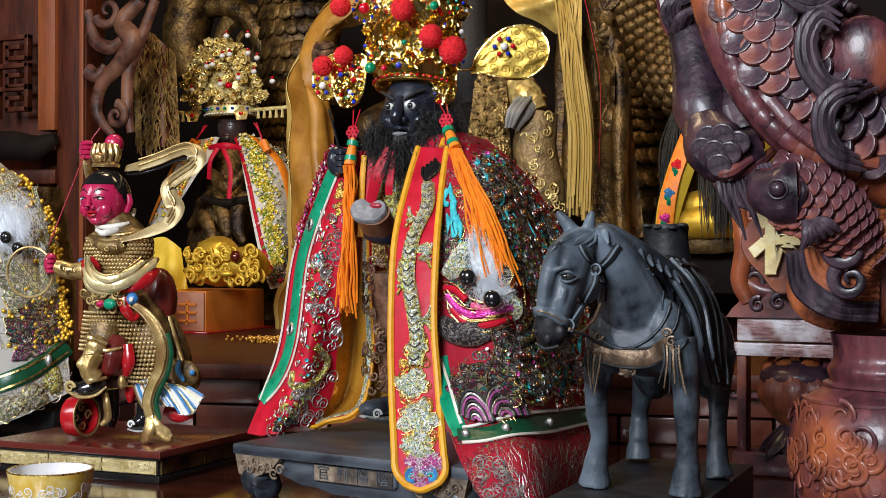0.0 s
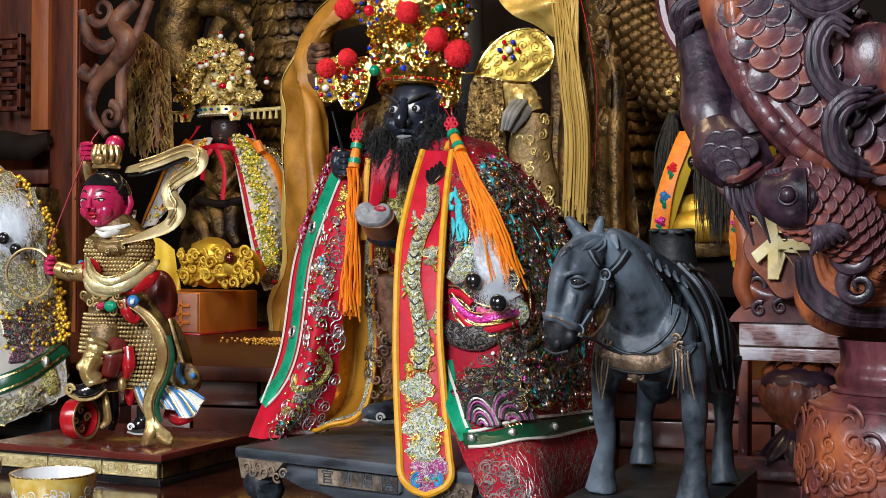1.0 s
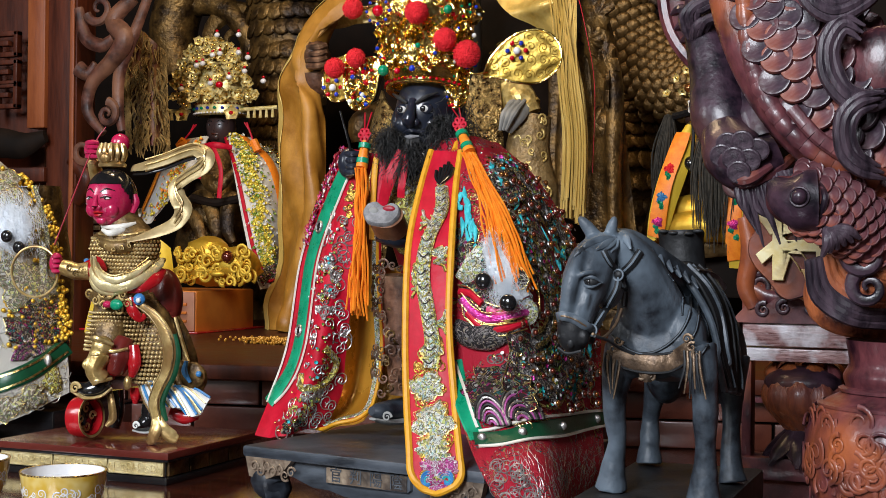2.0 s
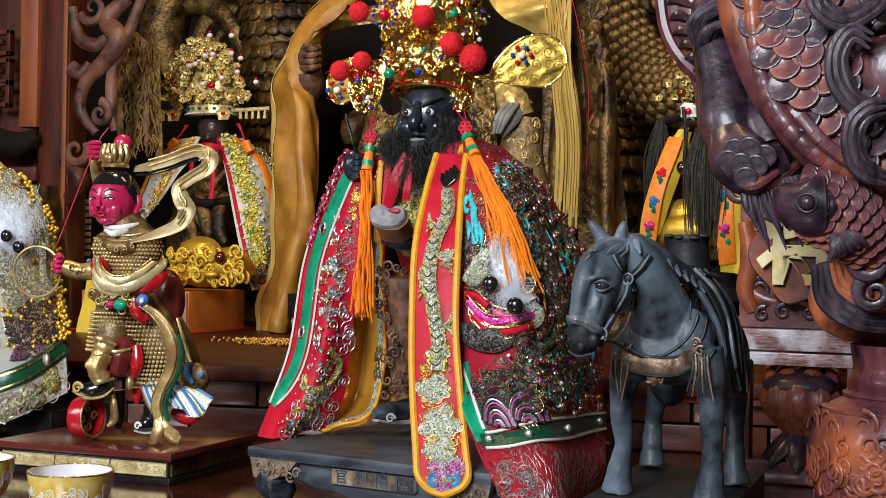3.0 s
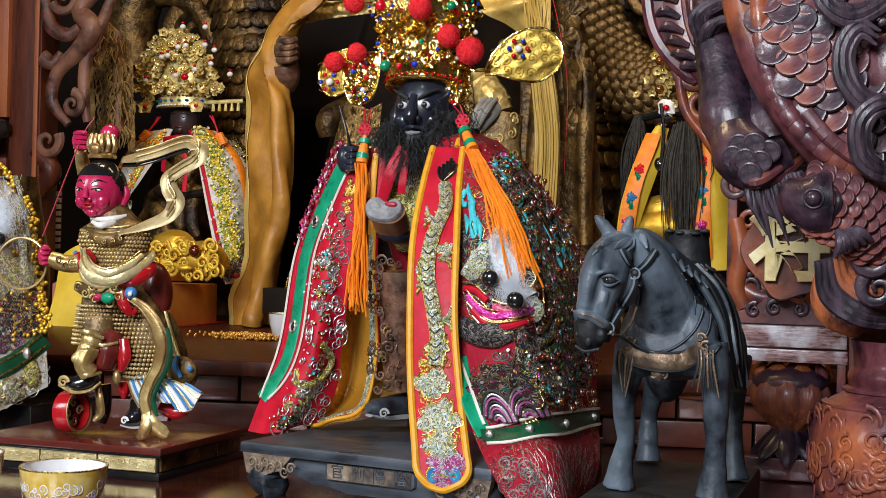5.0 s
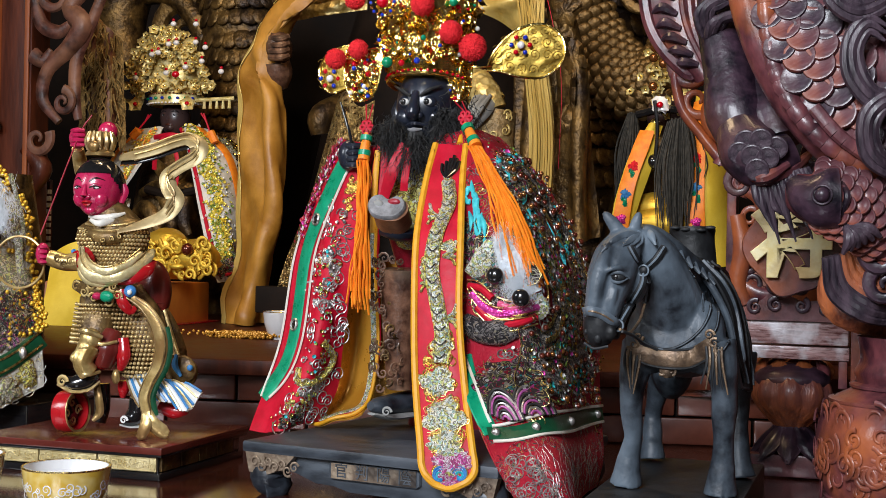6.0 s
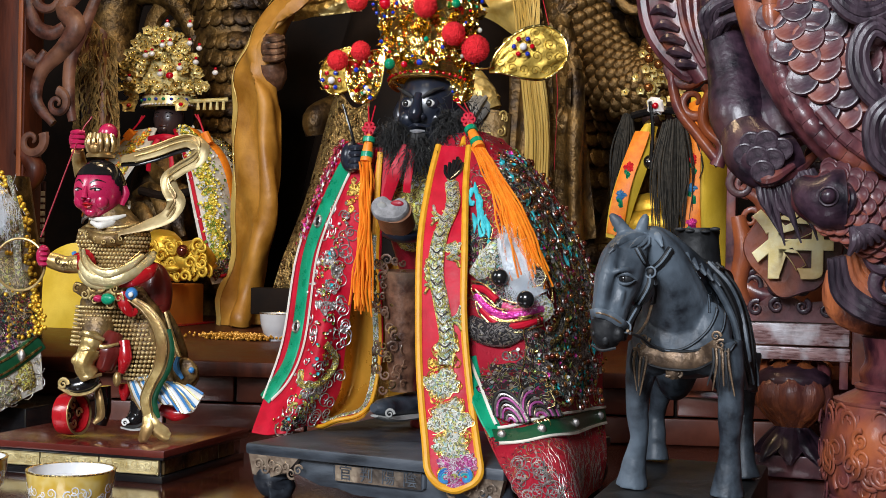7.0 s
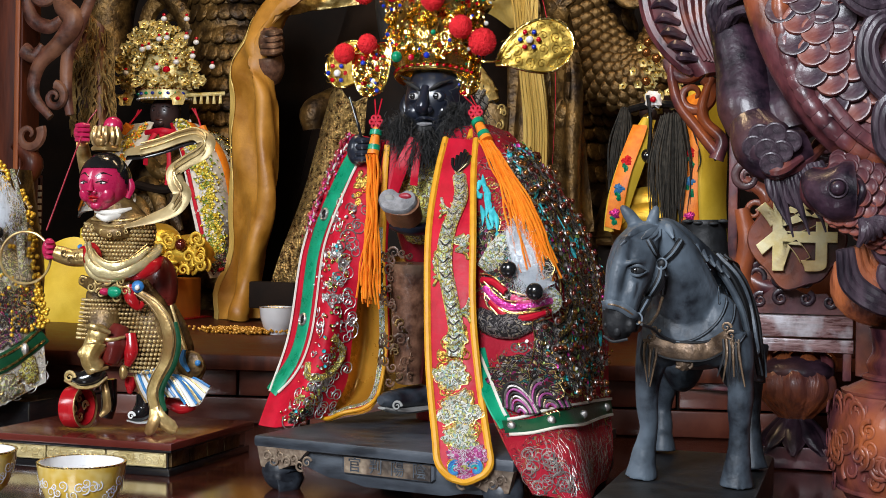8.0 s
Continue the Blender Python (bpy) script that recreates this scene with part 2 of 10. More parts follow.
            link(n2.outputs["Fac"], bp.inputs["Height"])
        link(bp.outputs[0], b.inputs["Normal"])
    return mt


def embroidered(name, colours, ground=(0.03, 0.02, 0.02), scale=55.0, bands=6.0, cover=0.62, cells=170.0, metal=0.7, rough=0.42, stitch=420.0, depth=0.0012, bare=0.0):
    """Metallic threads couched in winding bands over a ground cloth, in patches of several colours."""
    mt = bpy.data.materials.new(name)
    mt.use_nodes = True
    nt = mt.node_tree
    b = nt.nodes["Principled BSDF"]
    link = nt.links.new

    def math_node(op, a, c):
        m = nt.nodes.new("ShaderNodeMath")
        m.operation = op
        for k, v in enumerate((a, c)):
            if isinstance(v, (int, float)):
                m.inputs[k].default_value = v
            else:
                link(v, m.inputs[k])
        return m.outputs[0]

    tc = nt.nodes.new("ShaderNodeTexCoord")
    n1 = nt.nodes.new("ShaderNodeTexNoise")
    n1.inputs["Scale"].default_value, n1.inputs["Detail"].default_value, n1.inputs["Distortion"].default_value = scale, 1.5, 0.6
    link(tc.outputs["Object"], n1.inputs["Vector"])
    line = math_node("PINGPONG", math_node("MULTIPLY", n1.outputs["Fac"], bands * 2), 1.0)
    mr = nt.nodes.new("ShaderNodeMapRange")
    mr.inputs[1].default_value, mr.inputs[2].default_value = cover - 0.12, cover + 0.06
    mr.inputs[3].default_value, mr.inputs[4].default_value = 1.0, 0.0
    link(line, mr.inputs[0])
    mask = mr.outputs[0]
    if bare:
        n2 = nt.nodes.new("ShaderNodeTexNoise")
        n2.inputs["Scale"].default_value, n2.inputs["Detail"].default_value = scale * 0.55, 1.0
        link(tc.outputs["Object"], n2.inputs["Vector"])
        mask = math_node("MULTIPLY", mask, math_node("GREATER_THAN", n2.outputs["Fac"], bare))
    vo = nt.nodes.new("ShaderNodeTexVoronoi")
    vo.inputs["Scale"].default_value = cells
    link(tc.outputs["Object"], vo.inputs["Vector"])
    sep = nt.nodes.new("ShaderNodeSeparateColor")
    link(vo.outputs["Color"], sep.inputs[0])
    ramp = nt.nodes.new("ShaderNodeValToRGB")
    ramp.color_ramp.interpolation = "CONSTANT"
    el = ramp.color_ramp.elements
    el[0].color = (*colours[0], 1)
    el[1].position, el[1].color = 1 / len(colours), (*colours[1], 1)
    for k, c in enumerate(colours[2:], 2):
        el.new(k / len(colours)).color = (*c, 1)
    link(sep.outputs[0], ramp.inputs[0])
    mix = nt.nodes.new("ShaderNodeMix")
    mix.data_type = "RGBA"
    link(mask, mix.inputs[0])
    mix.inputs[6].default_value = (*ground, 1)
    link(ramp.outputs[0], mix.inputs[7])
    link(mix.outputs[2], b.inputs["Base Color"])
    link(math_node("MULTIPLY", mask, metal), b.inputs["Metallic"])
    link(math_node("SUBTRACT", 0.5, math_node("MULTIPLY", mask, 0.5 - rough)), b.inputs["Roughness"])
    wv = nt.nodes.new("ShaderNodeTexWave")
    wv.inputs["Scale"].default_value, wv.inputs["Distortion"].default_value = stitch, 8
    link(tc.outputs["Object"], wv.inputs["Vector"])
    bp = nt.nodes.new("ShaderNodeBump")
    bp.inputs["Strength"].default_value, bp.inputs["Distance"].default_value = 1.0, depth
    link(math_node("ADD", math_node("MULTIPLY", wv.outputs["Fac"], 0.35), math_node("MULTIPLY", mask, 1.2)), bp.inputs["Height"])
    link(bp.outputs[0], b.inputs["Normal"])
    return mt


M = dict(
    plaster=material("plaster_wall", (0.15, 0.09, 0.06), (0.19, 0.12, 0.08), 4, 0.85),
    stone_floor=material("stone_floor", (0.10, 0.085, 0.075), (0.15, 0.13, 0.11), 8, 0.4),
    lacquer=material("dark_red_lacquer", (0.030, 0.008, 0.005), (0.055, 0.014, 0.008), 9, 0.12, bump=0.05, rvar=0.06, grain=(1, 6, 6), coat=0.5),
    wood=material("red_brown_wood", (0.034, 0.007, 0.003), (0.088, 0.020, 0.008), 16, 0.46, bump=0.3, bscale=90, grain=(3, 3, 0.4), coat=0.05, spec=0.22),
    orange_wood=material("orange_brown_wood", (0.16, 0.040, 0.013), (0.26, 0.075, 0.022), 16, 0.42, bump=0.3, spec=0.35, grain=(3, 3, 0.4)),
    tile=material("red_brown_tile", (0.075, 0.018, 0.010), (0.125, 0.032, 0.016), 30, 0.34, bump=0.15, coat=0.3),
    # near black: the unlit recess is put into this wood's colour
    dark=material("dark_wood_recess_shade", (0.006, 0.004, 0.003), (0.014, 0.008, 0.005), 12, 0.7, spec=0.12),
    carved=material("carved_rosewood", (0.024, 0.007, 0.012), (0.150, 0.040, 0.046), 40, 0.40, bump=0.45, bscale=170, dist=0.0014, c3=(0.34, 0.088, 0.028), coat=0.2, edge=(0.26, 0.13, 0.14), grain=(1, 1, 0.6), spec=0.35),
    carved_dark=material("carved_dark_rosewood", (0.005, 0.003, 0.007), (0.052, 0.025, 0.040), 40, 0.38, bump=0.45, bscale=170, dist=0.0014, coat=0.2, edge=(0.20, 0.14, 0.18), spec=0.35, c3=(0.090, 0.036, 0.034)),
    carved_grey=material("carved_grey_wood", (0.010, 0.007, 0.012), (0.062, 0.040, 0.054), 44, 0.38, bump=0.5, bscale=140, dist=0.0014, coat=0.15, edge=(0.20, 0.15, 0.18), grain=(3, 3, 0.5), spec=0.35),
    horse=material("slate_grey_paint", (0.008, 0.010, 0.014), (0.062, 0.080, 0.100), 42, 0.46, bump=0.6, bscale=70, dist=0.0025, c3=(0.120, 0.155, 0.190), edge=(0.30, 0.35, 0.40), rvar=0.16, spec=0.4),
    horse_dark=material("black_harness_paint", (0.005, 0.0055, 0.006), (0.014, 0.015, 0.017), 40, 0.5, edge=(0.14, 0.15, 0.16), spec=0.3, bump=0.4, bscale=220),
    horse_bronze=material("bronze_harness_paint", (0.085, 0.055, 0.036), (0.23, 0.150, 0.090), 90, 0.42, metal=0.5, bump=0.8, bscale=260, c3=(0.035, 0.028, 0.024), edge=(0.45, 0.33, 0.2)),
    bench=material("black_grey_stool_paint", (0.008, 0.010, 0.014), (0.036, 0.045, 0.058), 34, 0.40, edge=(0.20, 0.23, 0.26), bump=0.4, bscale=120, c3=(0.060, 0.070, 0.085), grain=(0.5, 2, 2)),
    bronze=material("aged_bronze_relief", (0.20, 0.14, 0.10), (0.36, 0.28, 0.20), 70, 0.4, metal=0.5, bump=0.8, bscale=190, kind="cells", c3=(0.06, 0.05, 0.045)),
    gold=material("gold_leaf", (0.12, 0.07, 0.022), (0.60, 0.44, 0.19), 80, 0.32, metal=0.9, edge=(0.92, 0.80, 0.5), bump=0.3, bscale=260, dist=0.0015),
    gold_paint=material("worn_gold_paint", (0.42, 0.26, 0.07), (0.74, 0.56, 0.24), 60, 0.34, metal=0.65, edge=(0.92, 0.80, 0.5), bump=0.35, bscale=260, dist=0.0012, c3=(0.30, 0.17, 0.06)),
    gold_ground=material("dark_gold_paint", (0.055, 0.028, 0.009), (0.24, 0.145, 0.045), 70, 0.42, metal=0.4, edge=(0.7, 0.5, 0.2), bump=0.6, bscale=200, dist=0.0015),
    gold_sash=material("dull_gold_paint", (0.34, 0.25, 0.11), (0.52, 0.41, 0.21), 40, 0.42, metal=0.4, bump=0.4, bscale=120, dist=0.0012, c3=(0.20, 0.13, 0.05)),
    oxblood=material("oxblood_paint", (0.10, 0.010, 0.008), (0.17, 0.018, 0.012), 40, 0.35, bump=0.15, coat=0.2),
    gold_flower=material("gilt_flower_sheet", (0.60, 0.43, 0.10), (0.96, 0.84, 0.44), 90, 0.32, metal=0.35, bump=0.3, bscale=200),
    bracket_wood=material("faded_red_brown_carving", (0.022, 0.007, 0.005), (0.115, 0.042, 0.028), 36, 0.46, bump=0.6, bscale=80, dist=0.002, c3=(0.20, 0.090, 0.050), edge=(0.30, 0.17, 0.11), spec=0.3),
    gold_foil=material("crumpled_gold_foil", (0.85, 0.58, 0.13), (1.0, 0.80, 0.30), 70, 0.17, metal=1.0, bump=0.6, bscale=150, dist=0.0016),
    gold_pale=material("pale_gold_panel", (0.66, 0.53, 0.24), (0.86, 0.74, 0.42), 50, 0.36, metal=0.6, bump=0.6, bscale=260, dist=0.001),
    # old gold taken darker: the recess's lack of light is put in
    gold_old_dim=material("dimmed_old_gold_relief", (0.030, 0.016, 0.006), (0.230, 0.130, 0.036), 30, 0.42, metal=0.65, bump=0.9, bscale=120, dist=0.003, c3=(0.020, 0.012, 0.008)),
    gold_lion=material("bright_gold_paint", (0.62, 0.36, 0.03), (0.80, 0.52, 0.06), 40, 0.40, metal=0.6, bump=0.5, bscale=120),
    gold_scale=material("gold_scale_relief", (0.08, 0.045, 0.015), (0.52, 0.37, 0.15), 90, 0.3, metal=0.9, bump=1.0, bscale=240, dist=0.003, kind="cells"),
    silver=material("silver_thread", (0.30, 0.28, 0.27), (0.66, 0.63, 0.60), 160, 0.34, metal=0.85, bump=0.5, bscale=900),
    gold_thread=material("gold_thread", (0.75, 0.55, 0.18), (0.95, 0.78, 0.36), 200, 0.28, metal=1.0, bump=0.5, bscale=900),
    red_silk=material("red_silk", (0.38, 0.003, 0.016), (0.54, 0.006, 0.028), 40, 0.48, bump=0.4, bscale=45, dist=0.004, spec=0.25),
    red_brocade=material("dark_red_brocade", (0.22, 0.010, 0.022), (0.36, 0.014, 0.03), 90, 0.4, bump=0.5, bscale=400, sheen=0.2),
    green_silk=material("green_satin", (0.0, 0.20, 0.095), (0.005, 0.31, 0.16), 50, 0.3, bump=0.2, bscale=500, sheen=0.3),
    dark_green=material("dark_green_satin", (0.004, 0.05, 0.022), (0.008, 0.085, 0.035), 50, 0.32, bump=0.2, bscale=500, sheen=0.2),
    white_silk=material("white_silk", (0.62, 0.59, 0.52), (0.78, 0.75, 0.67), 60, 0.46, bump=0.5, bscale=60, dist=0.003, c3=(0.60, 0.54, 0.42)),
    gold_satin=material("gold_satin_lining", (0.45, 0.20, 0.02), (0.62, 0.31, 0.04), 14, 0.28, metal=0.35, bump=0.2, bscale=90, sheen=0.4),
    yellow_cord=material("yellow_piping", (0.62, 0.27, 0.008), (0.74, 0.36, 0.016), 120, 0.5, bump=0.4, bscale=700, sheen=0.3),
    yellow_cloth=material("yellow_cloth", (0.72, 0.48, 0.03), (0.84, 0.60, 0.06), 20, 0.55, bump=0.3, bscale=500, sheen=0.3),
    drape=material("ochre_satin_drape", (0.28, 0.115, 0.010), (0.54, 0.265, 0.042), 10, 0.48, bump=0.35, bscale=34, dist=0.006, metal=0.05, sheen=0.6),
    orange=material("orange_silk_tassel", (0.84, 0.20, 0.01), (0.95, 0.30, 0.02), 90, 0.5, bump=0.3, bscale=500, sheen=0.4),
    orange_paint=material("orange_painted_wood", (0.60, 0.17, 0.02), (0.72, 0.24, 0.03), 16, 0.5, bump=0.15),
    box_front=material("worn_red_brown_paint", (0.30, 0.10, 0.05), (0.42, 0.16, 0.09), 26, 0.5, bump=0.2, c3=(0.5, 0.26, 0.16)),
    pom=material("red_wool", (0.70, 0.008, 0.015), (0.86, 0.02, 0.03), 150, 0.85, bump=1.0, bscale=500, dist=0.003, sheen=0.8),
    black_skin=material("black_lacquer_paint", (0.010, 0.013, 0.022), (0.016, 0.020, 0.032), 30, 0.3, bump=0.12, bscale=120, rvar=0.08, coat=0.3),
    pink_skin=material("crimson_pink_paint", (0.40, 0.010, 0.062), (0.50, 0.018, 0.085), 30, 0.28, bump=0.1, bscale=90, rvar=0.08, coat=0.5),
    dark_skin=material("dark_brown_paint", (0.045, 0.024, 0.022), (0.070, 0.038, 0.034), 30, 0.32, bump=0.1, coat=0.2),
    hair=material("black_fibre", (0.006, 0.006, 0.006), (0.020, 0.019, 0.018), 200, 0.6, bump=0.3, bscale=900),
    black=material("black_lacquer", (0.008, 0.008, 0.009), (0.014, 0.013, 0.013), 30, 0.15, bump=0.05, rvar=0.06, coat=0.6),
    plinth_top=material("oxblood_lacquer", (0.085, 0.014, 0.010), (0.12, 0.022, 0.015), 20, 0.24, bump=0.06, coat=0.5, rvar=0.07),
    red_paint=material("red_lacquer", (0.36, 0.006, 0.010), (0.46, 0.010, 0.016), 30, 0.25, bump=0.08, coat=0.5),
    blue_paint=material("blue_paint", (0.03, 0.16, 0.40), (0.06, 0.25, 0.52), 40, 0.35),
    white_paint=material("white_paint", (0.66, 0.66, 0.62), (0.78, 0.78, 0.74), 40, 0.4),
    eye_white=material("eye_enamel", (0.62, 0.60, 0.56), (0.70, 0.68, 0.64), 40, 0.15, bump=0),
    teal=material("teal_thread", (0.02, 0.36, 0.42), (0.05, 0.52, 0.55), 100, 0.4, metal=0.2, bump=0.8, bscale=700),
    pink_mouth=material("rose_pink_satin", (0.50, 0.03, 0.12), (0.66, 0.10, 0.22), 120, 0.35, bump=0.8, bscale=300, kind="cells"),
    purple_thread=material("purple_thread", (0.30, 0.05, 0.22), (0.46, 0.12, 0.34), 120, 0.4, metal=0.2, bump=0.8, bscale=700),
    magenta=material("magenta_sequins", (0.62, 0.02, 0.28), (0.80, 0.10, 0.45), 200, 0.3, metal=0.5, bump=1.0, bscale=400, kind="cells"),
    fur=material("white_fur", (0.78, 0.83, 0.88), (0.88, 0.91, 0.94), 60, 0.8, bump=0.8, bscale=500, dist=0.003, sheen=0.5),
    red_gem=material("red_glass", (0.55, 0.0, 0.01), None, 20, 0.06, bump=0, rvar=0.02, coat=1.0),
    green_gem=material("green_glass", (0.0, 0.22, 0.09), None, 20, 0.06, bump=0, rvar=0.02, coat=1.0),
    blue_gem=material("blue_glass", (0.01, 0.03, 0.38), None, 20, 0.06, bump=0, rvar=0.02, coat=1.0),
    pearl=material("pearl", (0.75, 0.72, 0.68), (0.82, 0.80, 0.78), 20, 0.15, bump=0, coat=0.6),
    amber=material("amber_bead", (0.22, 0.07, 0.015), (0.34, 0.13, 0.03), 40, 0.14, metal=0.7, bump=0, coat=0.6),
    garnet=material("garnet_bead", (0.10, 0.010, 0.006), (0.16, 0.030, 0.012), 40, 0.12, metal=0.5, bump=0, coat=0.8),
    porcelain=material("yellow_glaze_with_white_scrolls", (0.60, 0.38, 0.05), (0.68, 0.52, 0.18), 75, 0.16, bump=0.1, rvar=0.05, coat=0.6, detail=1.0),
    gilt=material("gilt_characters", (0.88, 0.70, 0.28), (0.96, 0.86, 0.52), 60, 0.4, metal=0.1, bump=0.5, bscale=150, c3=(0.55, 0.36, 0.14)),
    chased=material("chased_gold_sheet", (0.46, 0.29, 0.05), (0.74, 0.52, 0.12), 90, 0.42, metal=1.0, bump=0.5, bscale=240, dist=0.0007),
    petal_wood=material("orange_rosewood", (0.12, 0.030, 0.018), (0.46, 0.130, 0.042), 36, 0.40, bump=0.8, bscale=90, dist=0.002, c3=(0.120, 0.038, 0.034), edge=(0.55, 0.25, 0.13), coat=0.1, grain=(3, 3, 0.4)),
    # pale streaks are scuffs plus the beam's white sheen painted into the colour
    scuffed_sheen=material("scuffed_sheen_rosewood", (0.12, 0.040, 0.036), (0.46, 0.27, 0.26), 110, 0.30, bump=0.6, bscale=200, c3=(0.72, 0.68, 0.71), grain=(0.4, 1, 2.5), coat=0.25, rvar=0.2),
    beard=material("grey_black_fibre", (0.022, 0.021, 0.018), (0.060, 0.056, 0.048), 120, 0.6, bump=0.3, bscale=700),
    porcelain_white=material("white_glaze", (0.62, 0.62, 0.62), (0.70, 0.70, 0.70), 20, 0.12, bump=0.02, coat=0.6),
    horn=material("grey_horn", (0.14, 0.14, 0.145), (0.30, 0.30, 0.31), 90, 0.35, bump=0.3),
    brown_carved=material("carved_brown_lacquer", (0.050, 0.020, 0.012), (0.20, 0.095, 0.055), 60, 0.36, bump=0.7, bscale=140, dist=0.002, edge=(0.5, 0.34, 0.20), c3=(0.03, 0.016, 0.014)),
    brown_horn=material("brown_wood_vessel", (0.16, 0.07, 0.035), (0.26, 0.12, 0.06), 30, 0.4, bump=0.3, grain=(3, 3, 0.4)),
    grey_cloth=material("worn_grey_cloth", (0.20, 0.20, 0.19), (0.30, 0.30, 0.28), 30, 0.7, bump=0.4),
    yellow_satin=material("yellow_satin_lining", (0.50, 0.33, 0.07), (0.72, 0.53, 0.17), 12, 0.36, metal=0.25, bump=0.5, bscale=30, dist=0.006, sheen=0.4, grain=(2, 2, 0.4)),
    yellow_brocade=material("yellow_gold_brocade", (0.36, 0.24, 0.06), (0.72, 0.56, 0.22), 60, 0.38, metal=0.4, bump=1.0, bscale=70, dist=0.004, kind="cells"),
    sequin_yellow=material("lemon_yellow_sequins", (0.66, 0.48, 0.03), (0.86, 0.74, 0.14), 90, 0.28, metal=0.3, bump=0),
    sequin_green=material("olive_green_sequins", (0.10, 0.20, 0.03), (0.30, 0.40, 0.08), 90, 0.28, metal=0.3, bump=0),
    banner_cloth=material("faded_red_gold_banner", (0.10, 0.016, 0.010), (0.30, 0.16, 0.04), 42, 0.6, bump=0.6, bscale=80, dist=0.004, c3=(0.03, 0.02, 0.015), grain=(1, 1, 0.4)),
    beige_relief=material("beige_gold_relief", (0.13, 0.08, 0.028), (0.30, 0.20, 0.08), 40, 0.45, metal=0.4, bump=0.9, bscale=90, dist=0.004),
)
M["stitch_silver"] = embroidered("silver_gold_embroidery", [(0.86, 0.86, 0.80), (0.74, 0.68, 0.32), (0.74, 0.78, 0.74), (0.60, 0.66, 0.22), (0.88, 0.86, 0.76), (0.42, 0.60, 0.56)], (0.16, 0.14, 0.08), 150, 8, 0.74, cells=420, depth=0.0008, metal=0.55)
M["stitch_mixed"] = embroidered("mixed_metal_embroidery", [(0.50, 0.36, 0.14), (0.46, 0.43, 0.38), (0.30, 0.02, 0.04), (0.62, 0.52, 0.22), (0.07, 0.06, 0.06), (0.26, 0.32, 0.10), (0.74, 0.72, 0.68), (0.04, 0.26, 0.27), (0.34, 0.30, 0.24), (0.50, 0.06, 0.24), (0.16, 0.14, 0.12)], (0.022, 0.010, 0.010), 105, 8, 0.52, cells=330, metal=0.75, stitch=420)
M["stitch_dark"] = embroidered("dark_grey_scale_embroidery", [(0.32, 0.30, 0.29), (0.42, 0.40, 0.38), (0.22, 0.20, 0.20), (0.46, 0.40, 0.30)], (0.02, 0.018, 0.02), 130, 7, 0.50, cells=420, metal=0.7)
M["stitch_blue"] = embroidered("blue_gold_embroidery", [(0.02, 0.12, 0.40), (0.05, 0.26, 0.55), (0.80, 0.64, 0.2), (0.02, 0.24, 0.22)], (0.01, 0.02, 0.08), 170, 6, 0.62, cells=420, metal=0.4)
M["stitch_pink"] = embroidered("pink_silver_embroidery", [(0.82, 0.42, 0.64), (0.84, 0.80, 0.84), (0.72, 0.12, 0.44), (0.88, 0.80, 0.86)], (0.35, 0.04, 0.16), 170, 6, 0.66, cells=420, metal=0.6)
M["stitch_purple"] = embroidered("purple_gold_embroidery", [(0.46, 0.12, 0.38), (0.66, 0.34, 0.55), (0.78, 0.64, 0.3), (0.36, 0.06, 0.24)], (0.10, 0.01, 0.06), 150, 6, 0.6, cells=400, metal=0.5)
M["stitch_white"] = embroidered("cream_gold_embroidery", [(0.70, 0.66, 0.56), (0.80, 0.72, 0.42), (0.7, 0.72, 0.28), (0.55, 0.50, 0.40), (0.28, 0.36, 0.2), (0.78, 0.76, 0.70)], (0.22, 0.18, 0.12), 110, 6, 0.6, cells=330, metal=0.5)
M["stitch_yellow"] = embroidered("yellow_silver_sequins", [(0.80, 0.66, 0.12), (0.85, 0.8, 0.3), (0.66, 0.68, 0.60), (0.72, 0.74, 0.2)], (0.20, 0.14, 0.03), 120, 6, 0.62, cells=360, metal=0.65)
M["silk_couched"] = embroidered("red_silk_with_silver_couching", [(0.80, 0.78, 0.74), (0.70, 0.60, 0.36), (0.86, 0.84, 0.80), (0.46, 0.42, 0.36)], (0.50, 0.007, 0.028), 60, 8, 0.24, cells=260, bare=0.53)
M["silk_dragon"] = embroidered("red_silk_with_dense_metal_embroidery", [(0.40, 0.28, 0.12), (0.45, 0.42, 0.36), (0.07, 0.06, 0.06), (0.55, 0.40, 0.16), (0.16, 0.14, 0.12), (0.02, 0.26, 0.26), (0.30, 0.02, 0.05), (0.60, 0.57, 0.52)], (0.46, 0.005, 0.026), 95, 8, 0.34, cells=330, bare=0.50)
M["silk_cream"] = embroidered("cream_silk_with_couching", [(0.75, 0.73, 0.68), (0.72, 0.62, 0.36), (0.5, 0.46, 0.38)], (0.55, 0.52, 0.45), 40, 7, 0.34, cells=90, bare=0.46, metal=0.6)

# ---- the room and the altar ----
TABLE, SHELF = -0.012, 0.085


def structure(name, vf, mat, label, category):
    return Build().add(vf, mat).thing(name, label, category, kind="structure")


structure("floor", box((-3.2, -3.4, -1.12), (3.2, 2.2, -1.02), 0), M["stone_floor"], "grey stone temple floor below the altar", "floor")
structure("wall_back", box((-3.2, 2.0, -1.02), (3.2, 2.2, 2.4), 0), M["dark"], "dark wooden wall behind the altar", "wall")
structure("wall_left", box((-3.2, -3.2, -1.02), (-3.0, 2.0, 2.4), 0), M["plaster"], "plain plaster side wall", "wall")
structure("wall_right", box((3.0, -3.2, -1.02), (3.2, 2.0, 2.4), 0), M["plaster"], "plain plaster side wall", "wall")
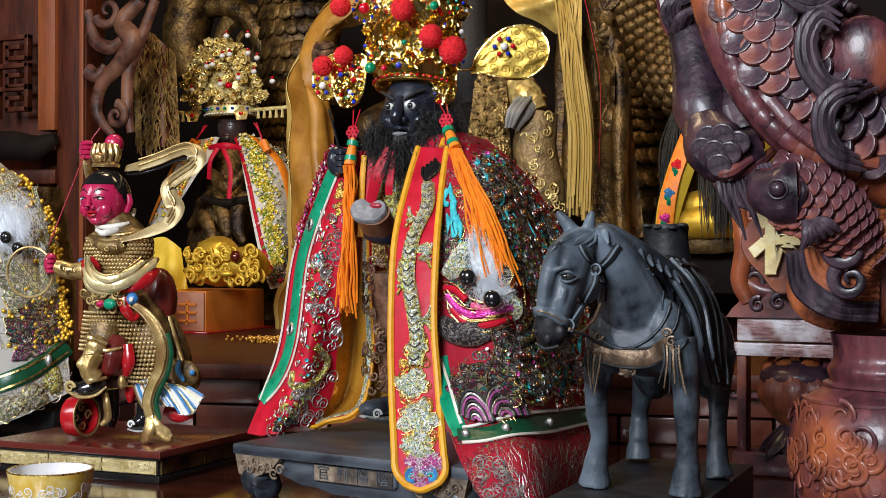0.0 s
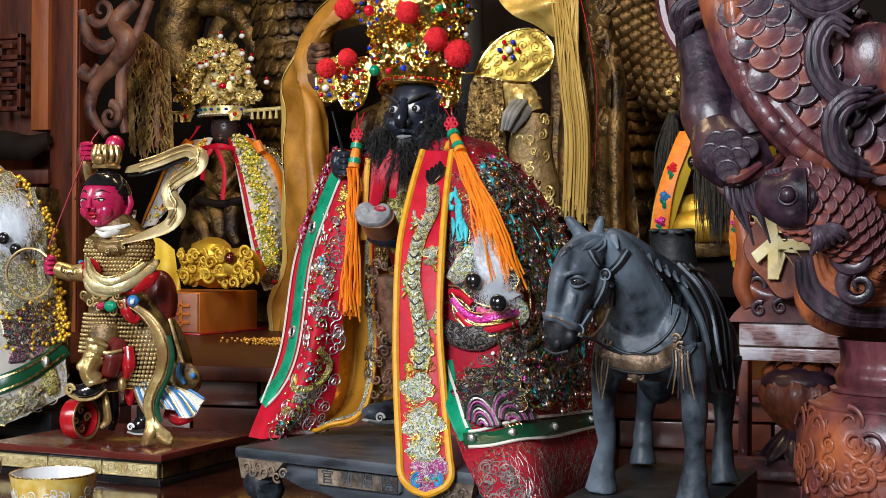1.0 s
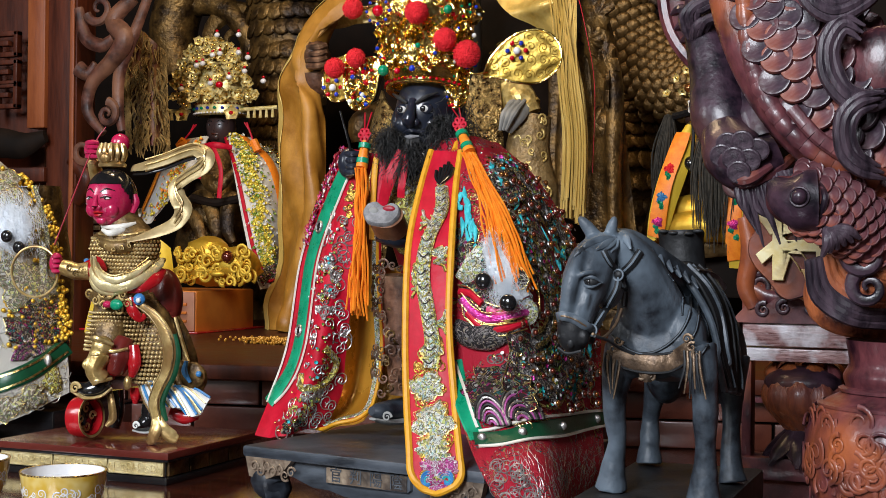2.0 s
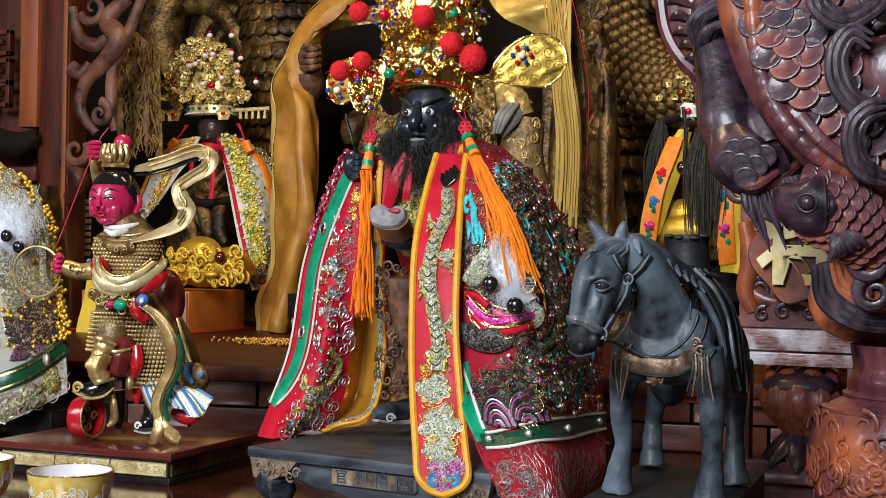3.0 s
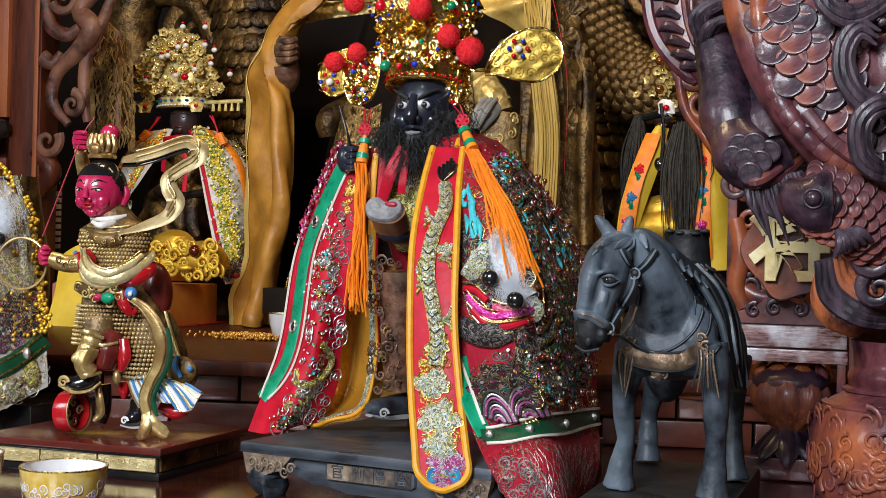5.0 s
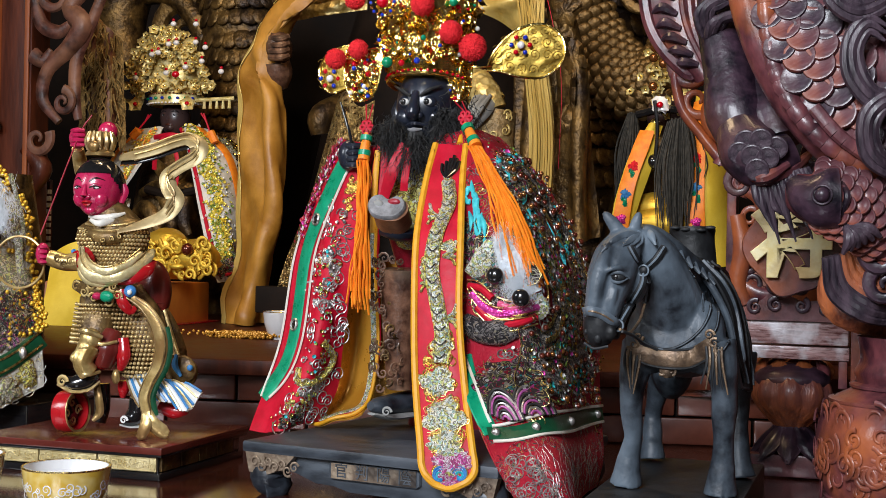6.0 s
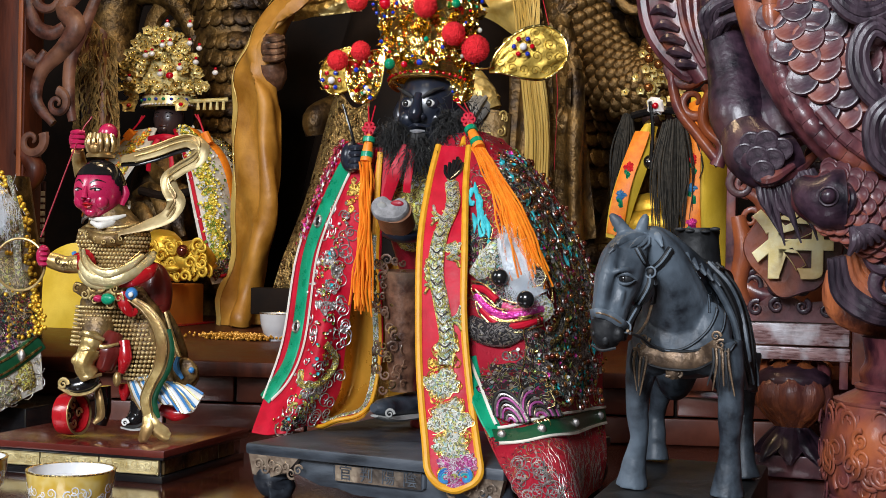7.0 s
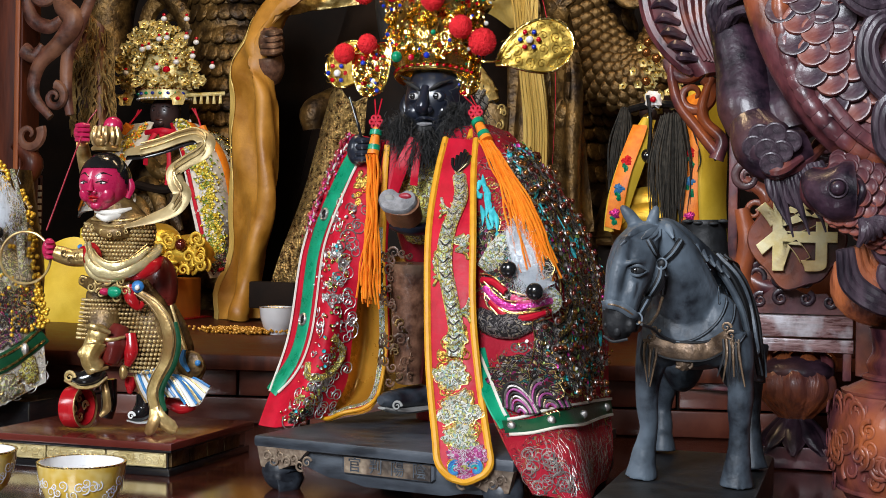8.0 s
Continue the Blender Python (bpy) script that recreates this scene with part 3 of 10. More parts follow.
structure("ceiling", box((-3.2, -3.4, 2.4), (3.2, 2.2, 2.55), 0), M["dark"], "dark timber temple ceiling", "ceiling")
b = Build()
for lo, hi in (((-3.2, -3.4, -1.02), (-1.15, -3.2, 2.4)), ((1.05, -3.4, -1.02), (3.2, -3.2, 2.4)), ((-1.15, -3.4, 2.1), (1.05, -3.2, 2.4))):
    b.add(box(lo, hi, 0), M["plaster"])
b.thing("wall_front", "plaster front wall with an open doorway", "wall", kind="structure")

# altar table, turned like the row of bricks behind it
RISER = radians(11)
TURN = Matrix.Rotation(RISER, 4, "Z")
structure("altar_table", box((-2.6, -0.62, TABLE - 0.06), (2.6, 0.62, TABLE), 0.004), M["lacquer"], "glossy dark red lacquered altar table top", "table")
b = Build()
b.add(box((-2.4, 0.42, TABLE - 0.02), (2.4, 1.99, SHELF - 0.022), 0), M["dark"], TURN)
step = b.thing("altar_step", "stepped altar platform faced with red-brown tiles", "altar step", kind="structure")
part("nosing", [tuple(TURN @ Vector(p)) for p in box((-2.4, 0.375, SHELF - 0.022), (2.4, 1.99, SHELF), 0.006)[0]] and (
    [tuple(TURN @ Vector(p)) for p in box((-2.4, 0.375, SHELF - 0.022), (2.4, 1.99, SHELF), 0.006)[0]], box((-2.4, 0.375, SHELF - 0.022), (2.4, 1.99, SHELF), 0.006)[1]), M["wood"], step, "brown wooden shelf board")
tile_mesh = Build().add(box((-0.098, -0.006, -0.0175), (0.098, 0.008, 0.0175), 0.0025), M["tile"]).mesh("tile")
for row in range(2):
    for k in range(-8, 9):
        ob = new("tile", tile_mesh)
        ob.parent = step
        ob.matrix_world = TURN @ Matrix.Translation((k * 0.2 + 0.1 * row, 0.412, SHELF - 0.022 - 0.0195 - 0.038 * row))

# ---- plinth and cups ----
plinth = empty("plinth", (0, 0, 0), "black and oxblood lacquered plinth with gilt carved sides", "plinth")
PX0, PX1, PY0, PY1 = -0.475, -0.247, -0.078, 0.118
part("top_board", box((PX0 - 0.004, PY0 - 0.004, 0.016), (PX1 + 0.004, PY1 + 0.004, 0.024), 0.0015), M["plinth_top"], plinth, "oxblood lacquered top board")
part("top_edge", box((PX0 - 0.003, PY0 - 0.003, 0.0135), (PX1 + 0.003, PY1 + 0.003, 0.0165), 0.001), M["black"], plinth)
part("body", box((PX0 + 0.004, PY0 + 0.004, -0.004), (PX1 - 0.004, PY1 - 0.004, 0.0145), 0.001), M["black"], plinth)
part("foot", box((PX0, PY0, TABLE), (PX1, PY1, -0.004), 0.0015), M["black"], plinth)
for k in range(3):
    w = (PX1 - PX0 - 0.008) / 3
    x0 = PX0 + 0.004 + k * w
    panel = part("gilt_panel", box((x0 + 0.001, PY0 + 0.001, -0.003), (x0 + w - 0.001, PY0 + 0.005, 0.0135), 0.001), M["gold_pale"], plinth, "pale gold carved panel")
    for q in range(9):
        part("gilt_relief", scroll((x0 + (0.08 + 0.105 * q) * w, PY0 + 0.0005, 0.0035 + 0.0035 * (q % 2)), 0.0052, 1.5, q * 1.7 + k, (-1) ** q, 0.0011, n=18), M["gold_pale"], panel)
    for z in (-0.0015, 0.012):
        part("gilt_bead", tube([(x0 + 0.003, PY0 + 0.0005, z), (x0 + w - 0.003, PY0 + 0.0005, z)], 0.0008, 4, 6), M["gold_pale"], panel)
# side panels take a darker gold than the front ones
for k in range(4):
    w = (PY1 - PY0 - 0.03) / 4
    part("gilt_panel", box((PX1 - 0.005, PY0 + 0.006 + k * w + 0.001, -0.003), (PX1 - 0.001, PY0 + 0.006 + (k + 1) * w - 0.001, 0.0125), 0.001), M["gold_old_dim"], plinth, "dark gold side panel")


def tea_cup(x, y, z, r, h, mat, label, group=""):
    cup = empty("tea_cup", (0, 0, 0), label, "cup", group)
    c = (x, y, z)
    prof = [(0.0, h * 0.14), (r * 0.46, h * 0.14), (r * 0.5, 0.0), (r * 0.56, 0.0), (r * 0.56, h * 0.12), (r * 0.78, h * 0.28), (r * 0.93, h * 0.6), (r, h), (r * 0.95, h), (r * 0.88, h * 0.6), (r * 0.7, h * 0.32), (0.0, h * 0.26)]
    part("bowl", lathe(prof, 40, 0, c), mat, cup)
    part("inside", lathe([(0.0, h * 0.29), (r * 0.66, h * 0.36), (r * 0.862, h * 0.6), (r * 0.945, h * 1.001), (r * 0.93, h * 1.001)], 40, 0, c), M["porcelain_white"], cup, "white glazed inside")
    part("gilt_rim", lathe([(r * 0.985, h), (r * 0.995, h + 0.0005), (r * 1.006, h), (r * 1.0, h - 0.001)], 40, 0, c), M["gold_thread"], cup, "gilt rim line")
    part("tea", lathe([(0.0, h * 0.80), (r * 0.905, h * 0.80)], 40, 0, c), M["porcelain_white"], cup, "pale still surface of the tea")
    return cup


def glaze_scrolls(cup, x, y, z, r, h):
    rng = random.Random(5)
    many = []
    for k in range(44):
        a = 2 * math.pi * k / 44 + rng.uniform(-0.08, 0.08)
        hh = h * rng.uniform(0.42, 0.8)
        rr = r * (0.80 + 0.2 * (hh / h)) * 1.012
        u, v = (-math.sin(a), math.cos(a), 0), (0.12 * math.cos(a), 0.12 * math.sin(a), 1)
        many.append(scroll((x + rr * math.cos(a), y + rr * math.sin(a), z + hh), rng.uniform(0.003, 0.0058), 1.5, rng.uniform(0, 6), rng.choice((-1, 1)), 0.0007, u, v, 0.35, 16))
    tagged(parts("glaze_scrolls", many, M["porcelain_white"], cup, "raised white scrolls on the glaze"), kind="stuff")


CUPX, CUPY = -0.226, -0.28
cup = tea_cup(CUPX, CUPY, TABLE, 0.04, 0.048, M["porcelain"], "yellow porcelain tea cup with white scrolls on the table", "offering cups")
glaze_scrolls(cup, CUPX, CUPY, TABLE, 0.04, 0.048)
cup = tea_cup(CUPX - 0.13, CUPY + 0.02, TABLE, 0.04, 0.048, M["porcelain"], "yellow porcelain tea cup with white scrolls on the table", "offering cups")
glaze_scrolls(cup, CUPX - 0.13, CUPY + 0.02, TABLE, 0.04, 0.048)

# ---- stool under the seated statue ----
SR = Matrix.Translation((0.0886, -0.0106, 0)) @ Matrix.Rotation(radians(-10.5), 4, "Z")
stool = empty("stool", (0, 0, 0), "black-grey painted wooden stool with scroll feet and a plaque", "stool")


def at_stool(vf):
    return [tuple(SR @ Vector(p)) for p in vf[0]], vf[1]


part("seat_board", at_stool(box((-0.205, -0.135, 0.031), (0.085, 0.135, 0.043), 0.004)), M["bench"], stool)
part("apron", at_stool(slab([(-0.185, 0.033), (0.075, 0.033), (0.075, 0.013), (0.065, 0.012), (0.05, 0.006), (0.03, 0.0055), (0.01, 0.001), (-0.08, 0.001), (-0.10, 0.0055), (-0.12, 0.006), (-0.145, 0.014), (-0.18, 0.018)], 0.02, (0, -0.105, 0))), M["bench"], stool)
FXS = {-1: -0.175, 1: 0.06}
for sx in (-1, 1):
    for sy in (-1, 1):
        foot = part("foot", at_stool(tube([(FXS[sx] + sx * 0.0, sy * 0.11, 0.033), (FXS[sx] + sx * 0.007, sy * 0.118, 0.008), (FXS[sx] + sx * 0.001, sy * 0.112, -0.002), (FXS[sx] + sx * 0.011, sy * 0.122, -0.006)], [0.016, 0.02, 0.015, 0.018], 24, 18)), M["bench"], stool)
    ornament = part("foot_ornament", at_stool(slab([(-0.035, 0.02), (0.035 - 0.01, 0.02), (0.012, 0.006), (-0.01, -0.002), (-0.03, 0.0)][::1] if sx < 0 else [(0.035, 0.02), (0.03, 0.0), (0.01, -0.002), (-0.012, 0.006), (-0.025, 0.02)], 0.008, (FXS[sx] - sx * 0.01, -0.127, 0.012))), M["bronze"], stool, "aged bronze scroll ornament")
    for k in range(7):
        part("scroll_relief", at_stool(scroll((FXS[sx] - sx * 0.01 + sx * (0.022 - 0.008 * k), -0.1365, 0.025 - 0.005 * (k % 2) - 0.001 * abs(k - 2)), 0.0058, 1.4, 1.1 * k, (-1) ** k, 0.0014, n=16)), M["bronze"], ornament)
plaque = part("plaque", at_stool(slab([(-0.049, -0.0085), (0.049, -0.0085), (0.052, -0.006), (0.052, 0.006), (0.049, 0.0085), (-0.049, 0.0085), (-0.052, 0.006), (-0.052, -0.006)], 0.004, (-0.052, -0.1245, 0.0215), bevel=0.02)), M["bench"], stool, "plaque with four raised characters")
part("plaque_field", at_stool(slab([(-0.048, -0.0075), (0.048, -0.0075), (0.048, 0.0075), (-0.048, 0.0075)], 0.001, (-0.052, -0.1285, 0.0215))), M["bronze"], plaque, "worn grey-gold field")
for k, ch in enumerate("官判陽陰"):
    writing(ch, 0.0155, SR @ Matrix.Translation((-0.052 - 0.036 + 0.024 * k, -0.1297, 0.0215)) @ Matrix.Rotation(radians(90), 4, "X"), M["bench"], "raised_character", plaque, 0.0006)

# ---- the central seated statue ----
def curls(b, c, spread, length, count, mat, seed, rad=0.0008, drop=1.0, out=(0, -1, 0)):
    """Crimped strands that hang from round a point."""
    rng = np.random.default_rng(seed)
    for _ in range(count):
        p = np.array(c) + rng.normal(size=3) * np.array(spread)
        d = unit(np.array((rng.normal() * 0.5, rng.normal() * 0.35, -drop + rng.normal() * 0.35)) + 0.35 * np.array(out))
        n = 7
        L = length * rng.uniform(0.5, 1.15)
        pts = [p + d * L * k / (n - 1) + rng.normal(size=3) * 0.0017 for k in range(n)]
        b.add(tube(pts, [rad, rad, rad * 0.5], seg=3, smooth=False), mat)


b = Build()
K = M["black_skin"]
# torso, legs and arms under the robes
b.add(tube([(0.02, 0.10, 0.04), (0.02, 0.10, 0.16), (0.01, 0.07, 0.27), (0.005, 0.045, 0.34)], [0.05, 0.05, 0.060, 0.035], 16, 16, 0.7), M["red_brocade"])
b.add(tube([(-0.01, 0.02, 0.345), (-0.005, 0.02, 0.30), (0.0, 0.02, 0.275), (0.0, 0.04, 0.25)], [0.030, 0.034, 0.036, 0.028], 16, 16, 0.6), M["stitch_yellow"])
b.add(tube([(-0.03, 0.02, 0.345), (-0.01, -0.004, 0.332), (0.02, 0.0, 0.345)], 0.006, 10, 8), M["white_silk"])
b.add(tube([(-0.015, 0.020, 0.218), (-0.017, 0.025, 0.145), (-0.018, 0.030, 0.089)], [0.024, 0.019, 0.014], 12, 12), M["brown_carved"])
rng = random.Random(3)
for k in range(60):
    z = rng.uniform(0.09, 0.23)
    a = rng.uniform(-2.6, -0.4)
    b.add(scroll((-0.028 + 0.021 * math.cos(a), 0.022 + 0.021 * math.sin(a), z), rng.uniform(0.004, 0.007), 1.3, rng.uniform(0, 6), rng.choice((-1, 1)), 0.0016, (-math.sin(a), math.cos(a), 0), n=12), M["gold_old_dim" if k % 3 == 0 else "brown_carved"])
b.add(tube([(-0.036, -0.010, 0.073), (-0.031, 0.000, 0.072), (-0.022, 0.030, 0.072), (-0.010, 0.050, 0.074)], [0.006, 0.012, 0.015, 0.016], 14, 12, 0.8, (0, 0, 1)), M["bench"])
b.add(tube([(-0.034, -0.012, 0.065), (-0.024, 0.010, 0.060), (-0.009, 0.050, 0.060)], [0.006, 0.014, 0.015], 10, 10, 0.25, (0, 0, 1)), M["grey_cloth"])
b.add(scroll((-0.017, -0.012, 0.068), 0.0055, 1.5, 0, 1, 0.0016, n=20), M["grey_cloth"])
# head
HC = np.array((0.008, 0.030, 0.390))
verts, faces = ball(HC, (0.034, 0.037, 0.050), 28, 20)
shaped = []
for p in verts:
    q = np.array(p) - HC
    if q[1] < 0:
        q[0] *= 1 - 0.28 * max(0, -q[2]) / 0.046
        q[1] *= 1 - 0.12 * max(0, -q[2]) / 0.046
    shaped.append(HC + q)
b.add((shaped, faces), K)
FX = HC[0] - 0.002
b.add(tube([(FX, -0.004, 0.404), (FX, -0.011, 0.393), (FX, -0.0155, 0.383), (FX, -0.010, 0.3775)], [0.0045, 0.005, 0.0075, 0.005], 10, 10), K)
for s in (-1, 1):
    b.add(ball((FX + s * 0.006, -0.009, 0.380), 0.0042, 10, 7), K)
    b.add(ball((FX + s * 0.0135, -0.0005, 0.3945), (0.0082, 0.006, 0.0072), 16, 10), K)
    b.add(ball((FX + s * 0.0130, -0.0035, 0.3945), (0.0056, 0.0044, 0.0042), 16, 10), M["eye_white"])
    b.add(ball((FX + s * 0.0130 - 0.0006, -0.0071, 0.3945), (0.0033, 0.0018, 0.0033), 12, 8), M["black"])
    b.add(tube([(FX + s * 0.005, -0.0085, 0.4005), (FX + s * 0.015, -0.0065, 0.4065), (FX + s * 0.026, 0.002, 0.412)], [0.0014, 0.0024, 0.0010], 10, 8), M["hair"])
    b.add(ball((FX + s * 0.016, 0.005, 0.379), (0.010, 0.007, 0.009), 14, 9), K)
    b.add(tube([(HC[0] + s * 0.034, 0.032, 0.40), (HC[0] + s * 0.038, 0.034, 0.388), (HC[0] + s * 0.034, 0.030, 0.374)], [0.004, 0.006, 0.003], 8, 8, 0.6), K)
b.add(tube([(FX - 0.010, -0.006, 0.3695), (FX, -0.0105, 0.3715), (FX + 0.010, -0.006, 0.3695)], [0.001, 0.0025, 0.001], 10, 8), K)
b.add(tube([(FX - 0.008, -0.006, 0.3655), (FX, -0.010, 0.3645), (FX + 0.008, -0.006, 0.3655)], [0.001, 0.0028, 0.001], 10, 8), M["horn"])
for c, sp, ln, n in (((FX - 0.027, -0.002, 0.366), (0.006, 0.005, 0.006), 0.026, 420), ((FX + 0.033, 0.004, 0.372), (0.008, 0.006, 0.009), 0.024, 560),
                     ((FX + 0.000, -0.004, 0.353), (0.006, 0.004, 0.004), 0.040, 320),
                     ((FX + 0.044, 0.035, 0.378), (0.005, 0.010, 0.012), 0.028, 120)):
    curls(b, c, sp, ln, n, M["hair"], int(1000 * ln) + n, 0.00048)
b.add(ball((FX - 0.028, 0.008, 0.360), (0.013, 0.009, 0.014), 12, 8, 0.08), M["hair"])
b.add(ball((FX + 0.035, 0.014, 0.363), (0.014, 0.011, 0.017), 12, 8, 0.08), M["hair"])
b.add(tube([(FX, 0.0, 0.362), (FX - 0.002, -0.006, 0.345), (FX - 0.001, -0.008, 0.322)], [0.010, 0.008, 0.002], 10, 8), M["hair"])
# raised fist that grips the brush, and the palm under the vessel
b.add(ball((-0.068, -0.005, 0.338), (0.012, 0.013, 0.017), 14, 10), K)
for k in range(4):
    p = np.array((-0.061, -0.016, 0.347)) + np.array((0.001, 0.001, -0.0065 * k))
    b.add(tube([p + (-0.009, 0.004, 0), p + (0.0, -0.003, 0), p + (0.010, 0.003, 0.001)], [0.003, 0.0038, 0.003], 8, 8), K)
b.add(tube([(-0.018, -0.035, 0.260), (-0.000, -0.030, 0.255), (0.012, 0.000, 0.259)], [0.011, 0.014, 0.014], 10, 10, 0.6, (0, 0, 1)), K)
b.thing("deity_statue", "black-faced bearded statue seated on the stool in red robes", "statue")

brush = part("writing_brush", tube([(-0.076, -0.012, 0.394), (-0.062, -0.018, 0.358), (-0.056, -0.016, 0.328)], [0.0011, 0.0015, 0.0016], 8, 8), M["black"], None)
tagged(brush, "thin black writing brush held in the statue's fist", "brush")

vessel = empty("vessel", (0, 0, 0), "brown horn vessel with a grey heart-shaped top", "vessel")
VC = np.array((-0.004, -0.050, 0.281))
outline = [(0.0, -0.019), (0.014, -0.016), (0.023, -0.004), (0.021, 0.009), (0.011, 0.014), (0.001, 0.008), (-0.010, 0.014), (-0.021, 0.009), (-0.023, -0.004), (-0.014, -0.016)]
ol = catmull([(*p, 0) for p in outline + outline[:1]], 40)[:-1, :2] * 0.84
part("body", slab(ol * 0.96, 0.026, VC + (0, 0.014, -0.014), (1, 0.1, -0.08), (0, 0.52, 0.85)), M["brown_horn"], vessel)
part("rim_plate", slab(ol, 0.006, VC + (0, -0.007, 0.0005), (1, 0.1, -0.08), (0, 0.52, 0.85), bevel=0.08), M["horn"], vessel, "grey horn top")
part("dimple", ball(VC + (0.008, -0.0095, 0.0060), (0.0070, 0.0022, 0.0036), 12, 8), M["red_brocade"], vessel, "red hollow")
part("knob", ball(VC + (-0.008, -0.0120, 0.0020), (0.0065, 0.0025, 0.0058), 14, 8), M["grey_cloth"], vessel, "grey round wafer")

# ---- robe ----
robe = empty("robe", (0, 0, 0), "red silk robe with silver and gold embroidery on the statue", "robe")
rng = random.Random(11)


def folds(amp, n, ph=0.0):
    return lambda u, v: amp * (math.sin(2 * math.pi * (n * u + 0.35 * v) + ph) * (0.3 + 0.7 * v) + 0.4 * math.sin(9 * v + 5 * u + ph))


left = Surf([
    [(-0.091, 0.030, 0.358), (-0.061, 0.000, 0.353), (-0.037, -0.010, 0.348)],
    [(-0.116, 0.035, 0.314), (-0.076, 0.000, 0.305), (-0.050, -0.005, 0.298)],
    [(-0.148, 0.040, 0.231), (-0.094, -0.005, 0.231), (-0.062, 0.000, 0.225)],
    [(-0.158, 0.030, 0.135), (-0.099, -0.015, 0.140), (-0.080, 0.015, 0.132)],
    [(-0.167, 0.010, 0.079), (-0.111, -0.025, 0.085), (-0.088, 0.020, 0.088)],
    [(-0.170, -0.020, 0.039), (-0.126, -0.035, 0.044), (-0.105, 0.015, 0.054)]], 36, 60, folds(0.0022, 2))
front = part("left_panel", left.mesh(0.002), M["red_silk"], robe)
part("green_band", left.strip([(0.40, 0.05), (0.27, 0.2), (0.19, 0.36), (0.18, 0.5), (0.16, 0.66), (0.10, 0.75), (0.02, 0.83)], 0.024, n=40), M["green_silk"], front, "green satin band with white edges")
for off in (-0.16, 0.16):
    part("white_edging", left.strip([(max(0.01, u + off * q), v) for u, v, q in ((0.40, 0.05, 1.5), (0.27, 0.2, 1.2), (0.19, 0.36, 1), (0.18, 0.5, 1), (0.16, 0.66, 0.95), (0.10, 0.75, 0.9), (0.02, 0.83, 0.6))], 0.0032, 0.0022, n=40), M["white_silk"], front)
for u, v in ((0.21, 0.31), (0.175, 0.56)):
    p, n = left.at(u, v, 0.0025), left.normal(u, v)
    m = Matrix.Translation(p) @ Vector(n).to_track_quat("Z", "Y").to_matrix().to_4x4()
    Build().add(lathe([(0.0, 0.0), (0.0075, 0.0), (0.0075, 0.0014), (0.0062, 0.0030), (0.0055, 0.0014), (0.0, 0.0012)], 20), M["silver"], m).add(ball((0, 0, 0.001), (0.0050, 0.0050, 0.0016), 14, 7), M["black"], m).thing("stud", "round silver stud", parent=front)


def swirls(surf, count, region, r, mat, parent, seed, name="swirl_embroidery", rad=0.0008):
    rg = random.Random(seed)
    many = []
    for _ in range(count):
        u, v = rg.uniform(region[0], region[1]), rg.uniform(region[2], region[3])
        many.append(surf.spiral(u, v, r * rg.uniform(0.6, 1.2), rg.uniform(1.1, 1.8), rg.uniform(0, 6), rg.choice((-1, 1)), rad))
    return tagged(parts(name, many, mat, parent, "couched metal thread in swirls"), kind="stuff")


def sequins(surf, vine, count, spread, mt, parent, seed, size=0.0030, off=0.004):
    """Small cupped discs sewn in a drift along a line."""
    rg_ = random.Random(seed)
    line = catmull([(*q, 0) for q in vine], 80)
    sb = Build()
    for _ in range(count):
        c = line[rg_.randrange(80)]
        u, v = c[0] + rg_.gauss(0, spread), c[1] + rg_.gauss(0, spread * 0.4)
        n = Vector(surf.normal(u, v)) + Vector((rg_.uniform(-0.5, 0.5), rg_.uniform(-0.3, 0.3), rg_.uniform(-0.5, 0.5)))
        q = size * rg_.uniform(0.6, 1.3)
        sb.add(lathe([(0.0, 0.0), (q * 0.6, q * 0.1), (q, q * 0.45), (0.0, -q * 0.2)], 7), M[mt], Matrix.Translation(surf.at(u, v, off + 0.004 * rg_.random())) @ n.to_track_quat("Z", "Y").to_matrix().to_4x4())
    return tagged(sb.thing("sequin_embroidery", "sewn sequins in a flower vine", parent=parent), kind="stuff")


def motif(surf, u, v, w, h, mat, parent, seed, name="flower_embroidery", petals=7, rise=0.0015, label=""):
    """A raised, lobed patch of stitching with an uneven outline."""
    rg = random.Random(seed)
    a, c, n = surf.axes(u, v)
    p = surf.at(u, v, 0.0006)
    ring = []
    m = 36
    ph = rg.uniform(0, 6)
    for k in range(m):
        th = 2 * math.pi * k / m
        q = 1 + 0.10 * math.sin(petals * th + ph) + 0.13 * math.sin(3 * th + 2 * ph) + 0.08 * math.sin(11 * th + 3 * ph) + rg.uniform(-0.09, 0.09)
        ring.append((q * math.cos(th) * w / 2, q * math.sin(th) * h / 2))
    verts, faces = [p + n * rise * 1.5], []
    for s, hh in ((0.45, 1.3), (0.8, 1.0), (1.0, 0.0)):
        verts += [p + s * x * a + s * y * c + n * rise * hh * rg.uniform(0.8, 1.15) for x, y in ring]
    for k in range(m):
        j = (k + 1) % m
        faces.append((0, 1 + k, 1 + j))
        for s in range(2):
            faces.append((1 + s * m + k, 1 + (s + 1) * m + k, 1 + (s + 1) * m + j, 1 + s * m + j))
    patch = part(name, (verts, faces), mat, parent, label)
    if name == "dragon_embroidery":
        rim = [p + x * a + y * c + n * 0.001 for x, y in ring + ring[:1]]
        part("outline_stitch", tube(rim, 0.0005, len(rim) * 2, 5), M["gold_thread"], patch)
    return patch


